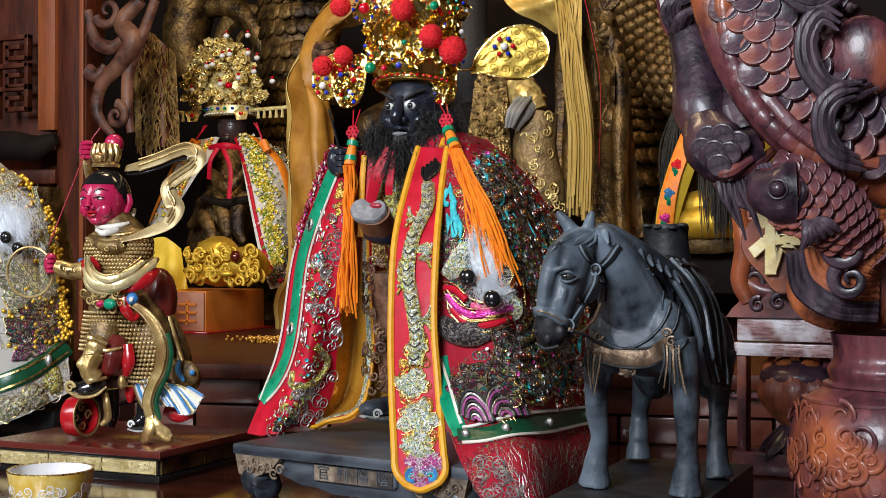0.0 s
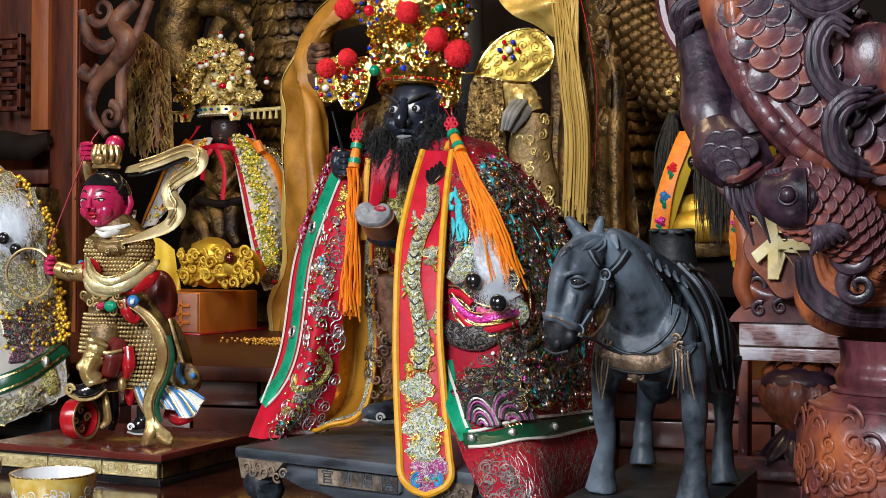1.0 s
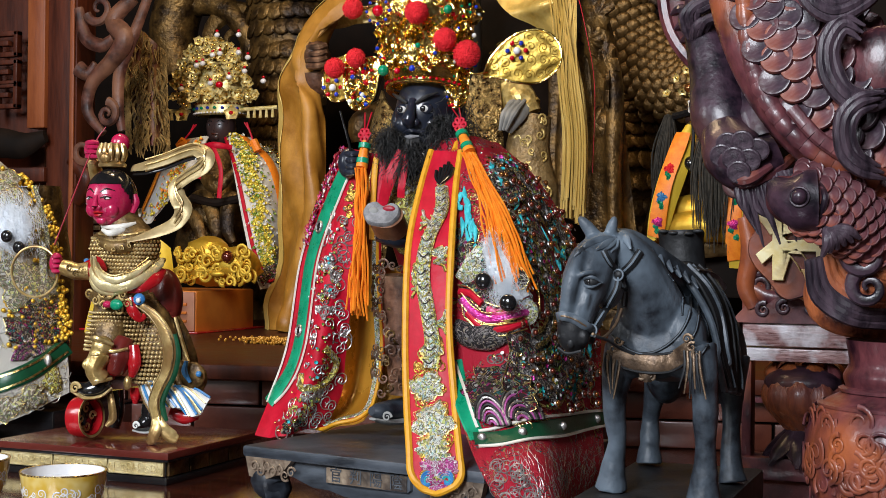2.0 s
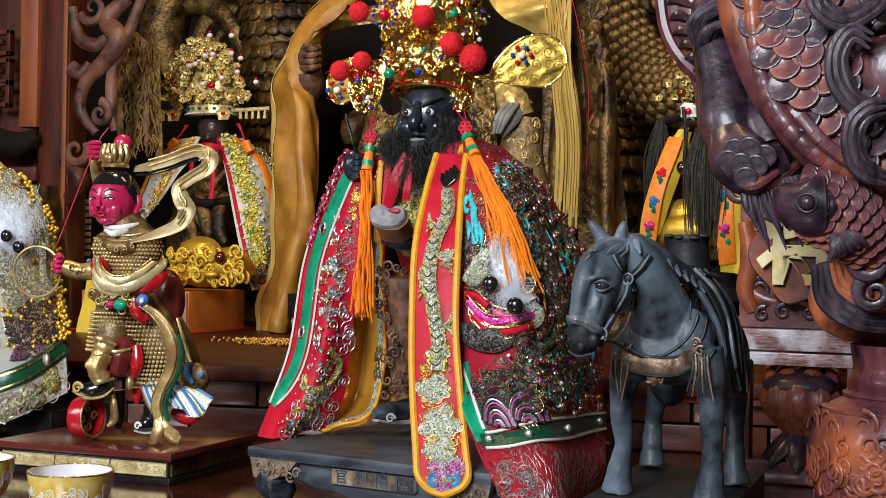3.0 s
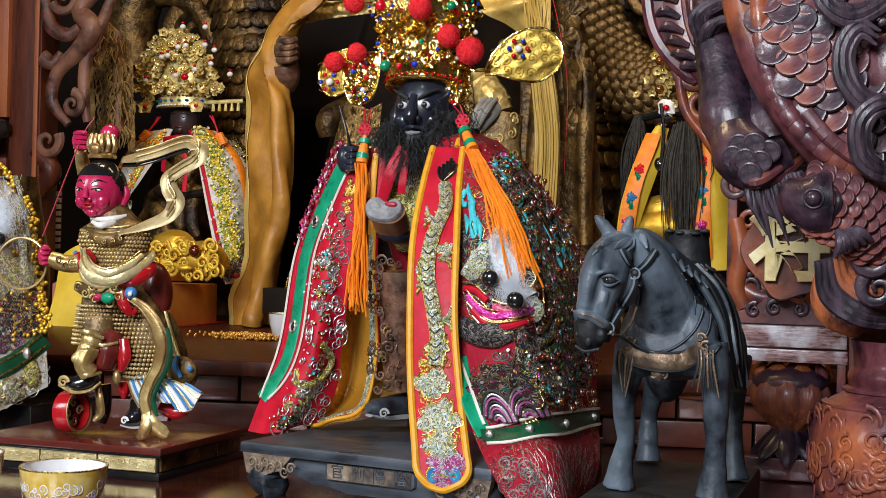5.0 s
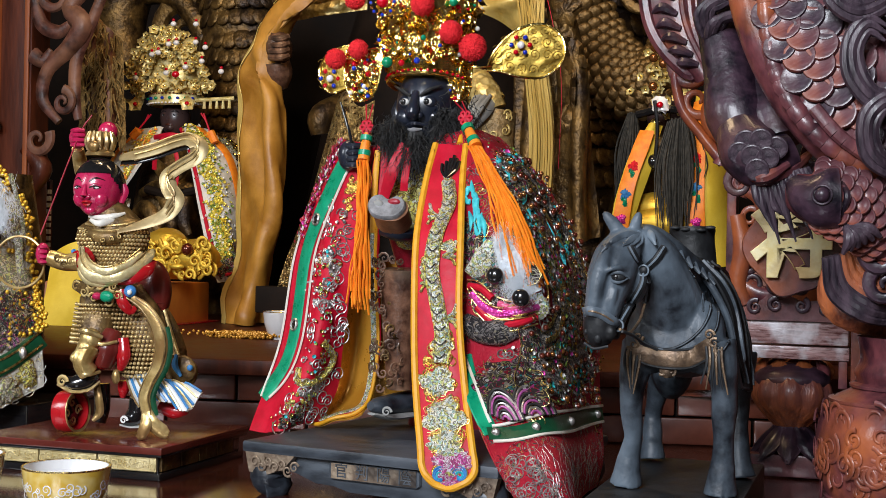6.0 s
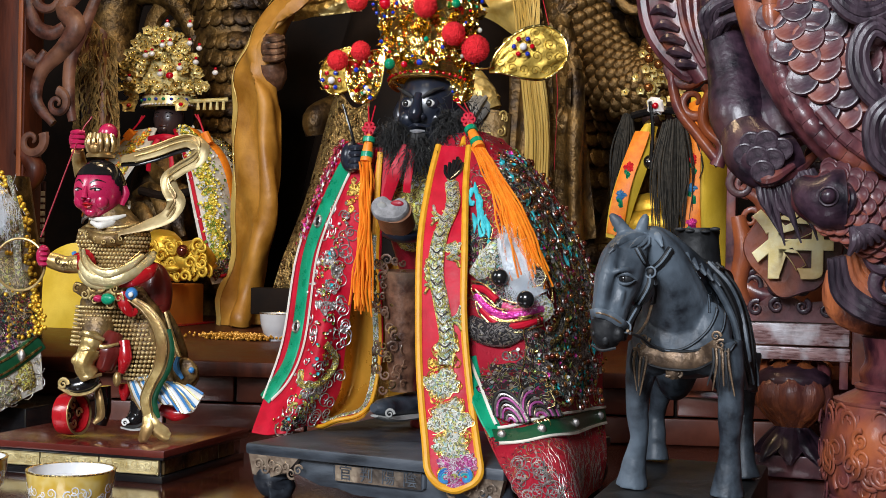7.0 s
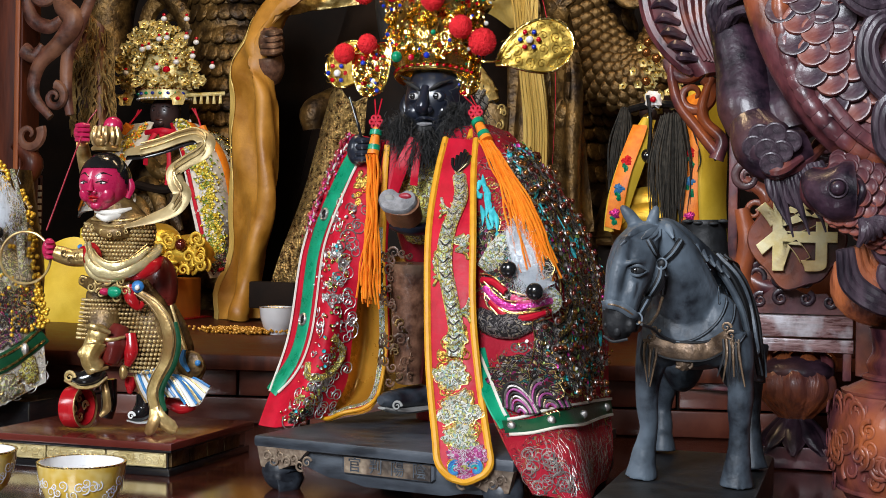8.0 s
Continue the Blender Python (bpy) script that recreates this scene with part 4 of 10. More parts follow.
swirls(left, 70, (0.34, 0.98, 0.26, 0.99), 0.0085, M["silver"], front, 1, rad=0.0007)
for cu, cv in ((0.62, 0.43), (0.60, 0.83), (0.52, 0.86)):
    rgb = random.Random(int(cu * 1000))
    many = [ball(left.at(cu + rgb.uniform(-0.16, 0.16), cv + rgb.uniform(-0.022, 0.022), 0.0015), (0.0021, 0.0017, 0.0021), 8, 6) for _ in range(14)]
    tagged(parts("bead_cluster", many, M["stitch_yellow"], front, "olive gold bead cluster"), kind="stuff")
for k, (u0, u1, v0, v1, mt) in enumerate(((0.44, 0.70, 0.46, 0.54, "silver"), (0.48, 0.74, 0.38, 0.45, "silver"), (0.50, 0.76, 0.77, 0.83, "silver"), (0.42, 0.74, 0.92, 0.98, "stitch_mixed"), (0.62, 0.80, 0.16, 0.28, "gold_thread"))):
    swirls(left, 18, (u0, u1, v0, v1), 0.0042, M[mt], front, 60 + k, "flower_embroidery", rad=0.0008)
for pts in ([(0.62, 0.60), (0.86, 0.64), (0.75, 0.74), (0.48, 0.76), (0.40, 0.70)],):
    part("dragon_tail_embroidery", left.cord(pts, 0.0042, 30, 0.001, 8), M["stitch_yellow"], front, "raised gold and grey coil")

for mt, n, size in (("magenta", 70, 0.0020), ("red_brocade", 160, 0.0024), ("white_paint", 24, 0.0014), ("silver", 50, 0.0016)):
    sequins(left, [(0.06, 0.02), (0.10, 0.12), (0.06, 0.24), (0.03, 0.34)], n, 0.045, mt, front, 300 + n, size, 0.001)
for mt, n in (("silver", 70), ("gold_foil", 50), ("teal", 14), ("sequin_green", 30)):
    sequins(left, [(0.62, 0.30), (0.58, 0.46), (0.66, 0.60), (0.58, 0.80), (0.50, 0.95)], n, 0.10, mt, front, 330 + n, 0.0018, 0.0015)

# gold lining and its embroidered edge
lining = Surf([
    [(-0.060, 0.015, 0.312), (-0.052, 0.020, 0.309), (-0.042, 0.020, 0.305)],
    [(-0.081, 0.030, 0.225), (-0.073, 0.050, 0.219), (-0.051, 0.040, 0.219)],
    [(-0.093, 0.035, 0.131), (-0.079, 0.060, 0.123), (-0.050, 0.045, 0.137)],
    [(-0.102, 0.030, 0.080), (-0.087, 0.050, 0.070), (-0.051, 0.030, 0.079)],
    [(-0.120, 0.010, 0.049), (-0.083, -0.000, 0.050), (-0.052, 0.005, 0.062)]], 24, 40, folds(0.003, 1.4, 1.0))
gold_panel = part("lining", lining.mesh(0.0015), M["gold_satin"], robe, "shiny gold satin lining")
back_lining = Surf([[(-0.063, 0.055, 0.225), (-0.042, 0.070, 0.225), (-0.025, 0.080, 0.225)], [(-0.065, 0.060, 0.117), (-0.044, 0.075, 0.110), (-0.018, 0.080, 0.117)], [(-0.065, 0.060, 0.063), (-0.044, 0.075, 0.059), (-0.013, 0.085, 0.063)]], 16, 20, folds(0.004, 1.6, 2))
part("back_lining", back_lining.mesh(0.0015), M["gold_satin"], robe, "shiny gold satin back lining")
edge = part("edge_band", lining.strip([(0.97, 0.0), (0.96, 0.3), (0.95, 0.55), (0.94, 0.75), (0.88, 0.88), (0.6, 0.96), (0.05, 0.97)], 0.0115, 0.002, n=60), M["red_silk"], robe, "red edge band with stitched flowers")
part("edge_stitching", lining.strip([(0.93, 0.02), (0.92, 0.3), (0.91, 0.55), (0.90, 0.75), (0.82, 0.88), (0.55, 0.945), (0.08, 0.95)], 0.0085, 0.0032, n=60), M["stitch_silver"], edge)
part("yellow_piping", lining.cord([(1.0, 0.0), (1.0, 0.3), (1.0, 0.55), (1.0, 0.78), (0.96, 0.93), (0.6, 0.995), (0.0, 1.0)], 0.0022, 70, 0.003, 8), M["yellow_cord"], robe, "yellow cord piping")

# inner garments: red collar ribbons over the gold chest
parts("collar_ribbon", [tube([(-0.003, -0.012, 0.350), (-0.013, -0.020, 0.321), (-0.024, -0.015, 0.292)], [0.005, 0.007, 0.005], 16, 8, 0.12),
                        tube([(0.004, -0.012, 0.348), (0.002, -0.022, 0.315), (-0.000, -0.020, 0.300)], [0.003, 0.004, 0.004], 16, 8, 0.12),
                        tube([(-0.029, -0.005, 0.348), (-0.032, -0.010, 0.316), (-0.030, -0.010, 0.268)], [0.007, 0.008, 0.006], 16, 8, 0.12)], M["red_silk"], robe, "red silk collar ribbons")
part("collar_trim", tube([(-0.033, -0.012, 0.343), (-0.034, -0.015, 0.310), (-0.037, -0.012, 0.256)], [0.003, 0.0032, 0.003], 16, 8, 0.3), M["yellow_cord"], robe)

# embroidered front of the robe over the bent arm
right = Surf([
    [(0.025, 0.000, 0.356), (0.066, -0.005, 0.364), (0.083, 0.050, 0.362)],
    [(0.057, -0.030, 0.325), (0.107, -0.030, 0.329), (0.120, 0.070, 0.323)],
    [(0.072, -0.060, 0.266), (0.133, -0.065, 0.271), (0.160, 0.085, 0.253)],
    [(0.083, -0.085, 0.199), (0.153, -0.085, 0.200), (0.185, 0.090, 0.172)],
    [(0.096, -0.105, 0.135), (0.159, -0.085, 0.130), (0.190, 0.085, 0.100)],
    [(0.119, -0.142, 0.085), (0.183, -0.120, 0.078), (0.194, 0.075, 0.059)],
    [(0.144, -0.172, 0.054), (0.200, -0.150, 0.052), (0.198, 0.055, 0.026)],
    [(0.171, -0.180, 0.017), (0.214, -0.160, 0.012), (0.195, 0.035, -0.001)]], 56, 64, folds(0.003, 1.7, 0.6))
sleeve = part("right_panel", right.mesh(0.002), M["silk_dragon"], robe)

# green band, lower swirls and raised dragon embroidery of the right panel
GV = [(0.045, 0.777), (0.31, 0.74), (0.55, 0.713), (0.80, 0.692), (1.0, 0.676)]
band = part("green_band", right.strip(GV, 0.0165, 0.0015, n=60), M["dark_green"], sleeve, "dark green satin band with white edges")
part("green_band", right.strip([(0.0, 0.565), (0.022, 0.65), (0.062, 0.73), (0.085, 0.775)], 0.0165, 0.0012, n=30), M["green_silk"], sleeve, "bright green satin turn of the band")
part("white_edging", right.strip([(0.008, 0.570), (0.060, 0.645), (0.098, 0.735)], 0.003, 0.0026, n=30), M["white_silk"], band)
for d, u0 in ((-0.031, 0.098), (0.033, 0.06)):
    part("white_edging", right.strip([(max(u, u0), v + d) for u, v in GV], 0.003, 0.0026, n=60), M["white_silk"], band)
for u, v in ((0.11, 0.769), (0.40, 0.730), (0.68, 0.702), (0.95, 0.68)):
    part("stud", ball(right.at(u, v, 0.003), (0.0044, 0.0030, 0.0044), 16, 9), M["silver"], band, "domed silver stud")
swirls(right, 24, (0.05, 0.38, 0.84, 0.98), 0.009, M["silver"], sleeve, 2, rad=0.0005)
many = []
rg = random.Random(8)
for _ in range(170):
    u, v = rg.uniform(0.3, 0.98), rg.uniform(0.77, 0.95)
    many.append(right.cord([(u, v), (u + rg.uniform(-0.02, 0.02), v + 0.025), (u + rg.uniform(-0.03, 0.03), v + 0.045)], 0.00045, 6, 0.0008, 4))
tagged(parts("fringe_embroidery", many, M["silver"], sleeve, "dark metallic thread worked in upright strokes"), kind="stuff")
# ground of close metallic stitching
for u, v, w, h, mt, sd in ((0.30, 0.40, 0.07, 0.08, "stitch_mixed", 1), (0.62, 0.33, 0.085, 0.09, "stitch_mixed", 2), (0.80, 0.45, 0.085, 0.085, "stitch_mixed", 3),
                           (0.55, 0.55, 0.09, 0.075, "stitch_mixed", 4), (0.80, 0.56, 0.06, 0.06, "stitch_mixed", 5), (0.30, 0.62, 0.075, 0.06, "stitch_mixed", 6),
                           (0.62, 0.58, 0.06, 0.045, "stitch_mixed", 7), (0.52, 0.20, 0.05, 0.035, "stitch_mixed", 8), (0.75, 0.22, 0.06, 0.045, "stitch_mixed", 9),
                           (0.12, 0.33, 0.035, 0.05, "stitch_mixed", 10), (0.70, 0.12, 0.024, 0.024, "stitch_silver", 11), (0.44, 0.24, 0.022, 0.034, "stitch_silver", 12)):
    motif(right, u, v, w, h, M[mt], sleeve, sd, "dragon_embroidery", 5 + sd % 4, 0.003)
# waves at the hem above the band
for k in range(2):
    for j in range(9):
        c = (0.22 + 0.19 * k, 0.722 - 0.020 * k)
        pts = [(c[0] + (0.025 + 0.012 * j) * math.cos(a), c[1] - (0.012 + 0.0088 * j) * math.sin(a)) for a in np.linspace(0.1, 3.0, 9)]
        part("wave_embroidery", right.cord(pts, 0.0013, 18, 0.0062 + 0.0008 * (9 - j) / 9, 5), M["purple_thread" if j % 3 == 0 else "silver" if j % 3 == 1 else "hair"], sleeve)
swirls(right, 80, (0.2, 0.97, 0.14, 0.72), 0.010, M["gold_thread"], sleeve, 5, rad=0.0007)
swirls(right, 50, (0.2, 0.97, 0.14, 0.72), 0.009, M["silver"], sleeve, 6, rad=0.0007)
# coiling bodies of the sewn dragon, overlapped scales on a padded roll
scale_rng = random.Random(77)
for path, wide in (([(0.50, 0.17), (0.66, 0.16), (0.82, 0.24), (0.90, 0.36), (0.82, 0.46), (0.66, 0.44)], 0.011), ([(0.42, 0.55), (0.52, 0.60), (0.64, 0.61), (0.74, 0.55), (0.82, 0.52), (0.90, 0.56)], 0.012), ([(0.56, 0.30), (0.66, 0.36), (0.64, 0.48), (0.54, 0.52)], 0.009)):
    roll = part("dragon_coil", right.cord(path, wide, 60, -0.002, 12), M["stitch_dark"], sleeve, "grey netted dragon coil")
    line = catmull([(*q, 0) for q in path], 46)
    many = []
    for i in range(1, 45):
        for j in (-1, 0, 1):
            t = unit(line[i + 1 if i < 45 else i] - line[i - 1])
            u, v = line[i][0] - t[1] * 0.028 * j, line[i][1] + t[0] * 0.022 * j
            a, c, n = right.axes(u, v)
            o = right.at(u, v, 0.0085 if j == 0 else 0.0055)
            d, e = unit(t[0] * a + t[1] * c), unit(-t[1] * a + t[0] * c)
            many.append(tube([o - e * 0.0026, o - e * 0.0018 + d * 0.0020, o + d * 0.0030, o + e * 0.0018 + d * 0.0020, o + e * 0.0026], 0.00055, 10, 4))
    tagged(parts("scale_stitch", many, M["silver" if wide > 0.0115 else "gold_thread"], roll, "couched thread scales"), kind="stuff")
    for s in (-1, 1):
        pts = []
        for i in range(0, 46, 3):
            t = unit(line[min(i + 1, 45)] - line[max(i - 1, 0)])
            pts.append((line[i][0] - t[1] * 0.062 * s, line[i][1] + t[0] * 0.044 * s))
        part("outline_stitch", right.cord(pts, 0.0013, 60, 0.003, 5), M["gold_thread"], roll)
# teal flames
rg = random.Random(21)
for u, v, n in ((0.16, 0.24, 11), (0.20, 0.30, 6), (0.50, 0.15, 6), (0.58, 0.36, 5), (0.80, 0.33, 5), (0.66, 0.57, 6), (0.62, 0.30, 7), (0.74, 0.58, 7), (0.70, 0.42, 5), (0.46, 0.33, 4), (0.88, 0.52, 4), (0.62, 0.20, 4)):
    for _ in range(n):
        a, ln = rg.uniform(0, 6.28), rg.uniform(0.03, 0.06)
        u0, v0 = u + rg.uniform(-0.04, 0.04), v + rg.uniform(-0.03, 0.03)
        p = [(u0, v0), (u0 + 0.5 * ln * math.cos(a), v0 + 0.5 * ln * math.sin(a)), (u0 + ln * math.cos(a + 0.6), v0 + ln * math.sin(a + 0.6))]
        line = catmull([right.at(*q, 0.004) for q in p], 9)
        part("flame_embroidery", tube(line, [0.0009, 0.0026, 0.0022, 0.0005], seg=6, smooth=False, flat=0.4), M["teal"], sleeve)
# drifts of sequins and cut beads over the stitching
arcs = [[(0.50, 0.14), (0.66, 0.14), (0.80, 0.22), (0.90, 0.34), (0.86, 0.46)], [(0.55, 0.30), (0.66, 0.38), (0.72, 0.48), (0.60, 0.54)], [(0.42, 0.56), (0.56, 0.62), (0.72, 0.58), (0.88, 0.54)]]
for k, line in enumerate(arcs):
    for mt, n, wide in (("silver", 110, 0.055), ("gold_foil", 80, 0.06), ("teal", 46, 0.035), ("sequin_green", 44, 0.05), ("magenta", 26, 0.04), ("white_paint", 34, 0.05)):
        sequins(right, line, n, wide, mt, sleeve, 200 + 10 * k + n, 0.0021, 0.0055)
# beads and pearls sewn on
bead_mesh = {k: Build().add(ball((0, 0, 0), 0.0029, 10, 7), M[k]).mesh("bead") for k in ("garnet", "amber")}
ring_mesh = Build().add(lathe([(0.0026, 0.0), (0.0041, 0.0), (0.0039, 0.0013), (0.0029, 0.0013)], 12), M["silver"]).mesh("bead_ring")
spots = [(0.78 + 0.17 * math.sin(a), 0.42 - 0.20 * math.cos(a)) for a in np.linspace(0.2, 3.0, 11)]
spots += [(rg.uniform(0.42, 0.97), rg.uniform(0.12, 0.66)) for _ in range(260)]
kept = []
for u, v in spots:
    if (u < 0.46 and v < 0.58) or any(abs(u - a) < 0.026 and abs(v - c) < 0.022 for a, c in kept):
        continue
    kept.append((u, v))
    n = right.normal(u, v)
    ob = new("bead", bead_mesh["garnet" if len(kept) % 3 else "amber"])
    ob.parent = sleeve
    ob.matrix_world = Matrix.Translation(right.at(u, v, 0.0085))
    ring = new("bead_ring", ring_mesh)
    ring.parent = sleeve
    ring.matrix_world = Matrix.Translation(right.at(u, v, 0.0064)) @ Vector(n).to_track_quat("Z", "Y").to_matrix().to_4x4()
# the sewn dragon's head: white fur nose, black button eyes, pink mouth
F0, F1 = onto(right, (0.116, -0.050, 0.252), 0.004), onto(right, (0.139, -0.055, 0.196), 0.006)
furb = Build()
rg2 = np.random.default_rng(4)
for _ in range(9000):
    s = rg2.uniform(0, 1)
    c = F0 * (1 - s) + F1 * s
    w = 0.006 + 0.0085 * s
    p = c + np.array((rg2.normal() * w * 0.62, -0.010 * (1 - rg2.uniform() ** 2) - 0.002, rg2.normal() * 0.006))
    d = np.array((rg2.normal() * 0.0008, -0.0008 + rg2.normal() * 0.0006, 0.0013 + rg2.normal() * 0.0006))
    furb.add(tube([p, p + d, p + 1.7 * d], [0.00016, 0.00012, 0.00006], seg=3, smooth=False), M["fur"])
furb.add(tube([onto(right, p, 0.006) for p in ((0.115, -0.056, 0.255), (0.129, -0.060, 0.227), (0.144, -0.060, 0.197))], [0.008, 0.014, 0.0155], 12, 14, 0.62), M["fur"])
nose = furb.thing("fur_muzzle", "white fur muzzle of the sewn dragon", parent=sleeve)
for p in ((0.118, -0.083, 0.216), (0.144, -0.085, 0.196)):
    part("button_eye", ball(onto(right, p, 0.022), (0.0085, 0.0062, 0.0085), 18, 12), M["black"], sleeve, "shiny black button eye")
for p in ((0.106, -0.082, 0.224), (0.160, -0.080, 0.187)):
    part("eye_rim", ball(onto(right, p, 0.005), (0.012, 0.005, 0.013), 14, 8, 0.06), M["stitch_silver"], sleeve)
for k, (line, r, mt) in enumerate((([(0.12, 0.435), (0.20, 0.462), (0.30, 0.474), (0.43, 0.466), (0.54, 0.452)], 0.0042, "magenta"), ([(0.15, 0.462), (0.26, 0.492), (0.38, 0.492), (0.50, 0.474)], 0.0038, "red_silk"), ([(0.30, 0.455), (0.40, 0.462), (0.49, 0.448)], 0.0034, "pink_mouth"), ([(0.10, 0.42), (0.18, 0.425), (0.26, 0.445)], 0.0036, "red_silk"))):
    lip = part("mouth_roll", right.cord(line, r, 30, 0.006, 8), M[mt], sleeve, "rose and magenta satin roll of the dragon's mouth")
    for d in (-0.012, 0.012):
        part("outline_stitch", right.cord([(u, v + d) for u, v in line], 0.0008, 30, 0.0085, 5), M["gold_thread"], lip)
part("jaw", tube([onto(right, p, 0.006) for p in ((0.090, -0.090, 0.171), (0.110, -0.097, 0.163), (0.130, -0.098, 0.163), (0.155, -0.085, 0.172))], [0.009, 0.012, 0.013, 0.008], 16, 10, 0.5), M["stitch_dark"], sleeve, "dark netted jaw")
part("brow", tube([onto(right, p, 0.006) for p in ((0.094, -0.085, 0.216), (0.107, -0.080, 0.235), (0.110, -0.070, 0.249))], [0.007, 0.010, 0.005], 12, 10, 0.5), M["stitch_silver"], sleeve)

# long scarf that hangs over the knees and the stool
scarf = empty("scarf", (0, 0, 0), "red scarf with yellow piping and embroidered dragons down the statue's front", "scarf")
SC = Surf([
    [(0.035, -0.020, 0.348), (0.054, -0.025, 0.347), (0.067, -0.020, 0.347)],
    [(0.034, -0.045, 0.307), (0.054, -0.050, 0.307), (0.072, -0.045, 0.307)],
    [(0.039, -0.085, 0.249), (0.063, -0.090, 0.249), (0.084, -0.085, 0.249)],
    [(0.047, -0.110, 0.177), (0.071, -0.113, 0.178), (0.092, -0.110, 0.178)],
    [(0.055, -0.125, 0.113), (0.080, -0.128, 0.114), (0.103, -0.125, 0.115)],
    [(0.070, -0.150, 0.057), (0.096, -0.152, 0.059), (0.120, -0.152, 0.061)],
    [(0.076, -0.158, 0.035), (0.102, -0.160, 0.035), (0.126, -0.160, 0.039)],
    [(0.089, -0.160, 0.022), (0.105, -0.162, 0.021), (0.120, -0.162, 0.028)]], 20, 80, folds(0.0012, 1.2, 0.3))
strip_ = part("cloth", SC.mesh(0.002), M["red_silk"], scarf)
part("yellow_piping", SC.cord([(0, 0), (0, 0.25), (0, 0.5), (0, 0.75), (0, 0.9), (0.03, 0.985), (0.3, 1), (0.7, 1), (0.97, 0.985), (1, 0.9), (1, 0.75), (1, 0.5), (1, 0.25), (1, 0)], 0.0036, 150, 0.001, 8), M["yellow_cord"], scarf, "thick yellow piping")
part("shoulder_band", tube([(0.060, -0.018, 0.348), (0.057, 0.000, 0.362), (0.042, 0.050, 0.376)], [0.004, 0.004, 0.003], 10, 8), M["yellow_cord"], scarf)
DB = [(0.62, 0.14), (0.70, 0.20), (0.46, 0.27), (0.38, 0.34), (0.50, 0.40), (0.62, 0.47), (0.55, 0.53)]
part("dragon_body", SC.cord(DB, 0.0074, 60, 0.0, 10), M["stitch_silver"], scarf, "silver and gold stitched dragon")
for d in (-0.15, 0.15):
    part("outline_stitch", SC.cord([(u + d, v + 0.004) for u, v in DB], 0.0011, 60, 0.003, 5), M["stitch_yellow"], scarf, "yellow-green outline thread")
for k in range(26):
    u, v = DB[k * (len(DB) - 1) // 26]
    w = DB[k * (len(DB) - 1) // 26 + 1]
    f = (k * (len(DB) - 1) / 26) % 1
    cu, cv = u + (w[0] - u) * f, v + (w[1] - v) * f
    part("belly_stitch", SC.cord([(cu - 0.12, cv - 0.004), (cu, cv + 0.006), (cu + 0.12, cv - 0.004)], 0.0008, 8, 0.0072, 4), M["stitch_dark" if k % 2 else "stitch_yellow"], scarf)
for cu, cv, q in ((0.50, 0.235, -1), (0.62, 0.32, 1), (0.42, 0.37, -1), (0.66, 0.44, 1)):
    for j in range(4):
        part("limb_stitch", SC.cord([(cu, cv), (cu + q * 0.20, cv - 0.012 + 0.006 * j), (cu + q * 0.28, cv - 0.03 + 0.016 * j)], 0.0017, 10, 0.002, 5), M["stitch_yellow" if j % 2 else "stitch_silver"], scarf)
for k in range(6):
    part("claw", SC.cord([(0.55, 0.13), (0.40 + 0.08 * k, 0.085 + 0.008 * abs(k - 3)), (0.36 + 0.1 * k, 0.045 + 0.012 * abs(k - 3))], 0.0018, 10, 0.002, 5), M["black"], scarf)
for u, v, w, h, mt, s in ((0.72, 0.30, 0.014, 0.012, "stitch_silver", 1), (0.25, 0.33, 0.012, 0.012, "stitch_yellow", 2), (0.58, 0.50, 0.022, 0.024, "stitch_silver", 3), (0.45, 0.57, 0.036, 0.03, "stitch_silver", 4),
                          (0.5, 0.645, 0.046, 0.034, "stitch_silver", 5), (0.44, 0.71, 0.036, 0.026, "stitch_silver", 6), (0.55, 0.735, 0.03, 0.018, "stitch_silver", 7), (0.5, 0.80, 0.050, 0.026, "stitch_pink", 8),
                          (0.5, 0.856, 0.016, 0.008, "stitch_yellow", 12)):
    motif(SC, u, v, w, h, M[mt], strip_, 40 + s, "dragon_embroidery" if s < 8 else "cloud_embroidery", 4 + s % 4, 0.0022)
swirls(SC, 46, (0.2, 0.8, 0.46, 0.75), 0.006, M["gold_thread"], strip_, 9, rad=0.0008)
# blue clouds with gold edges over a purple mound
for u, q in ((0.28, 1), (0.72, -1)):
    for r, c in ((0.0105, "blue_paint"), (0.0075, "blue_paint"), (0.0045, "teal"), (0.0122, "gold_thread")):
        part("cloud_embroidery", SC.spiral(u, 0.890, r, 0.95, 0.4 if q > 0 else 2.7, q, 0.0016 if c != "gold_thread" else 0.0009), M[c], strip_)
for j in range(5):
    part("mound_embroidery", SC.cord([(0.5 - 0.30 + 0.03 * j, 0.972 - 0.003 * j), (0.5, 0.930 + 0.010 * j), (0.5 + 0.30 - 0.03 * j, 0.972 - 0.003 * j)], 0.0021, 20, 0.0015, 6), M["purple_thread" if j % 2 else "stitch_pink"], strip_)
swirls(SC, 16, (0.2, 0.8, 0.842, 0.862), 0.0045, M["gold_thread"], strip_, 10, rad=0.0008)


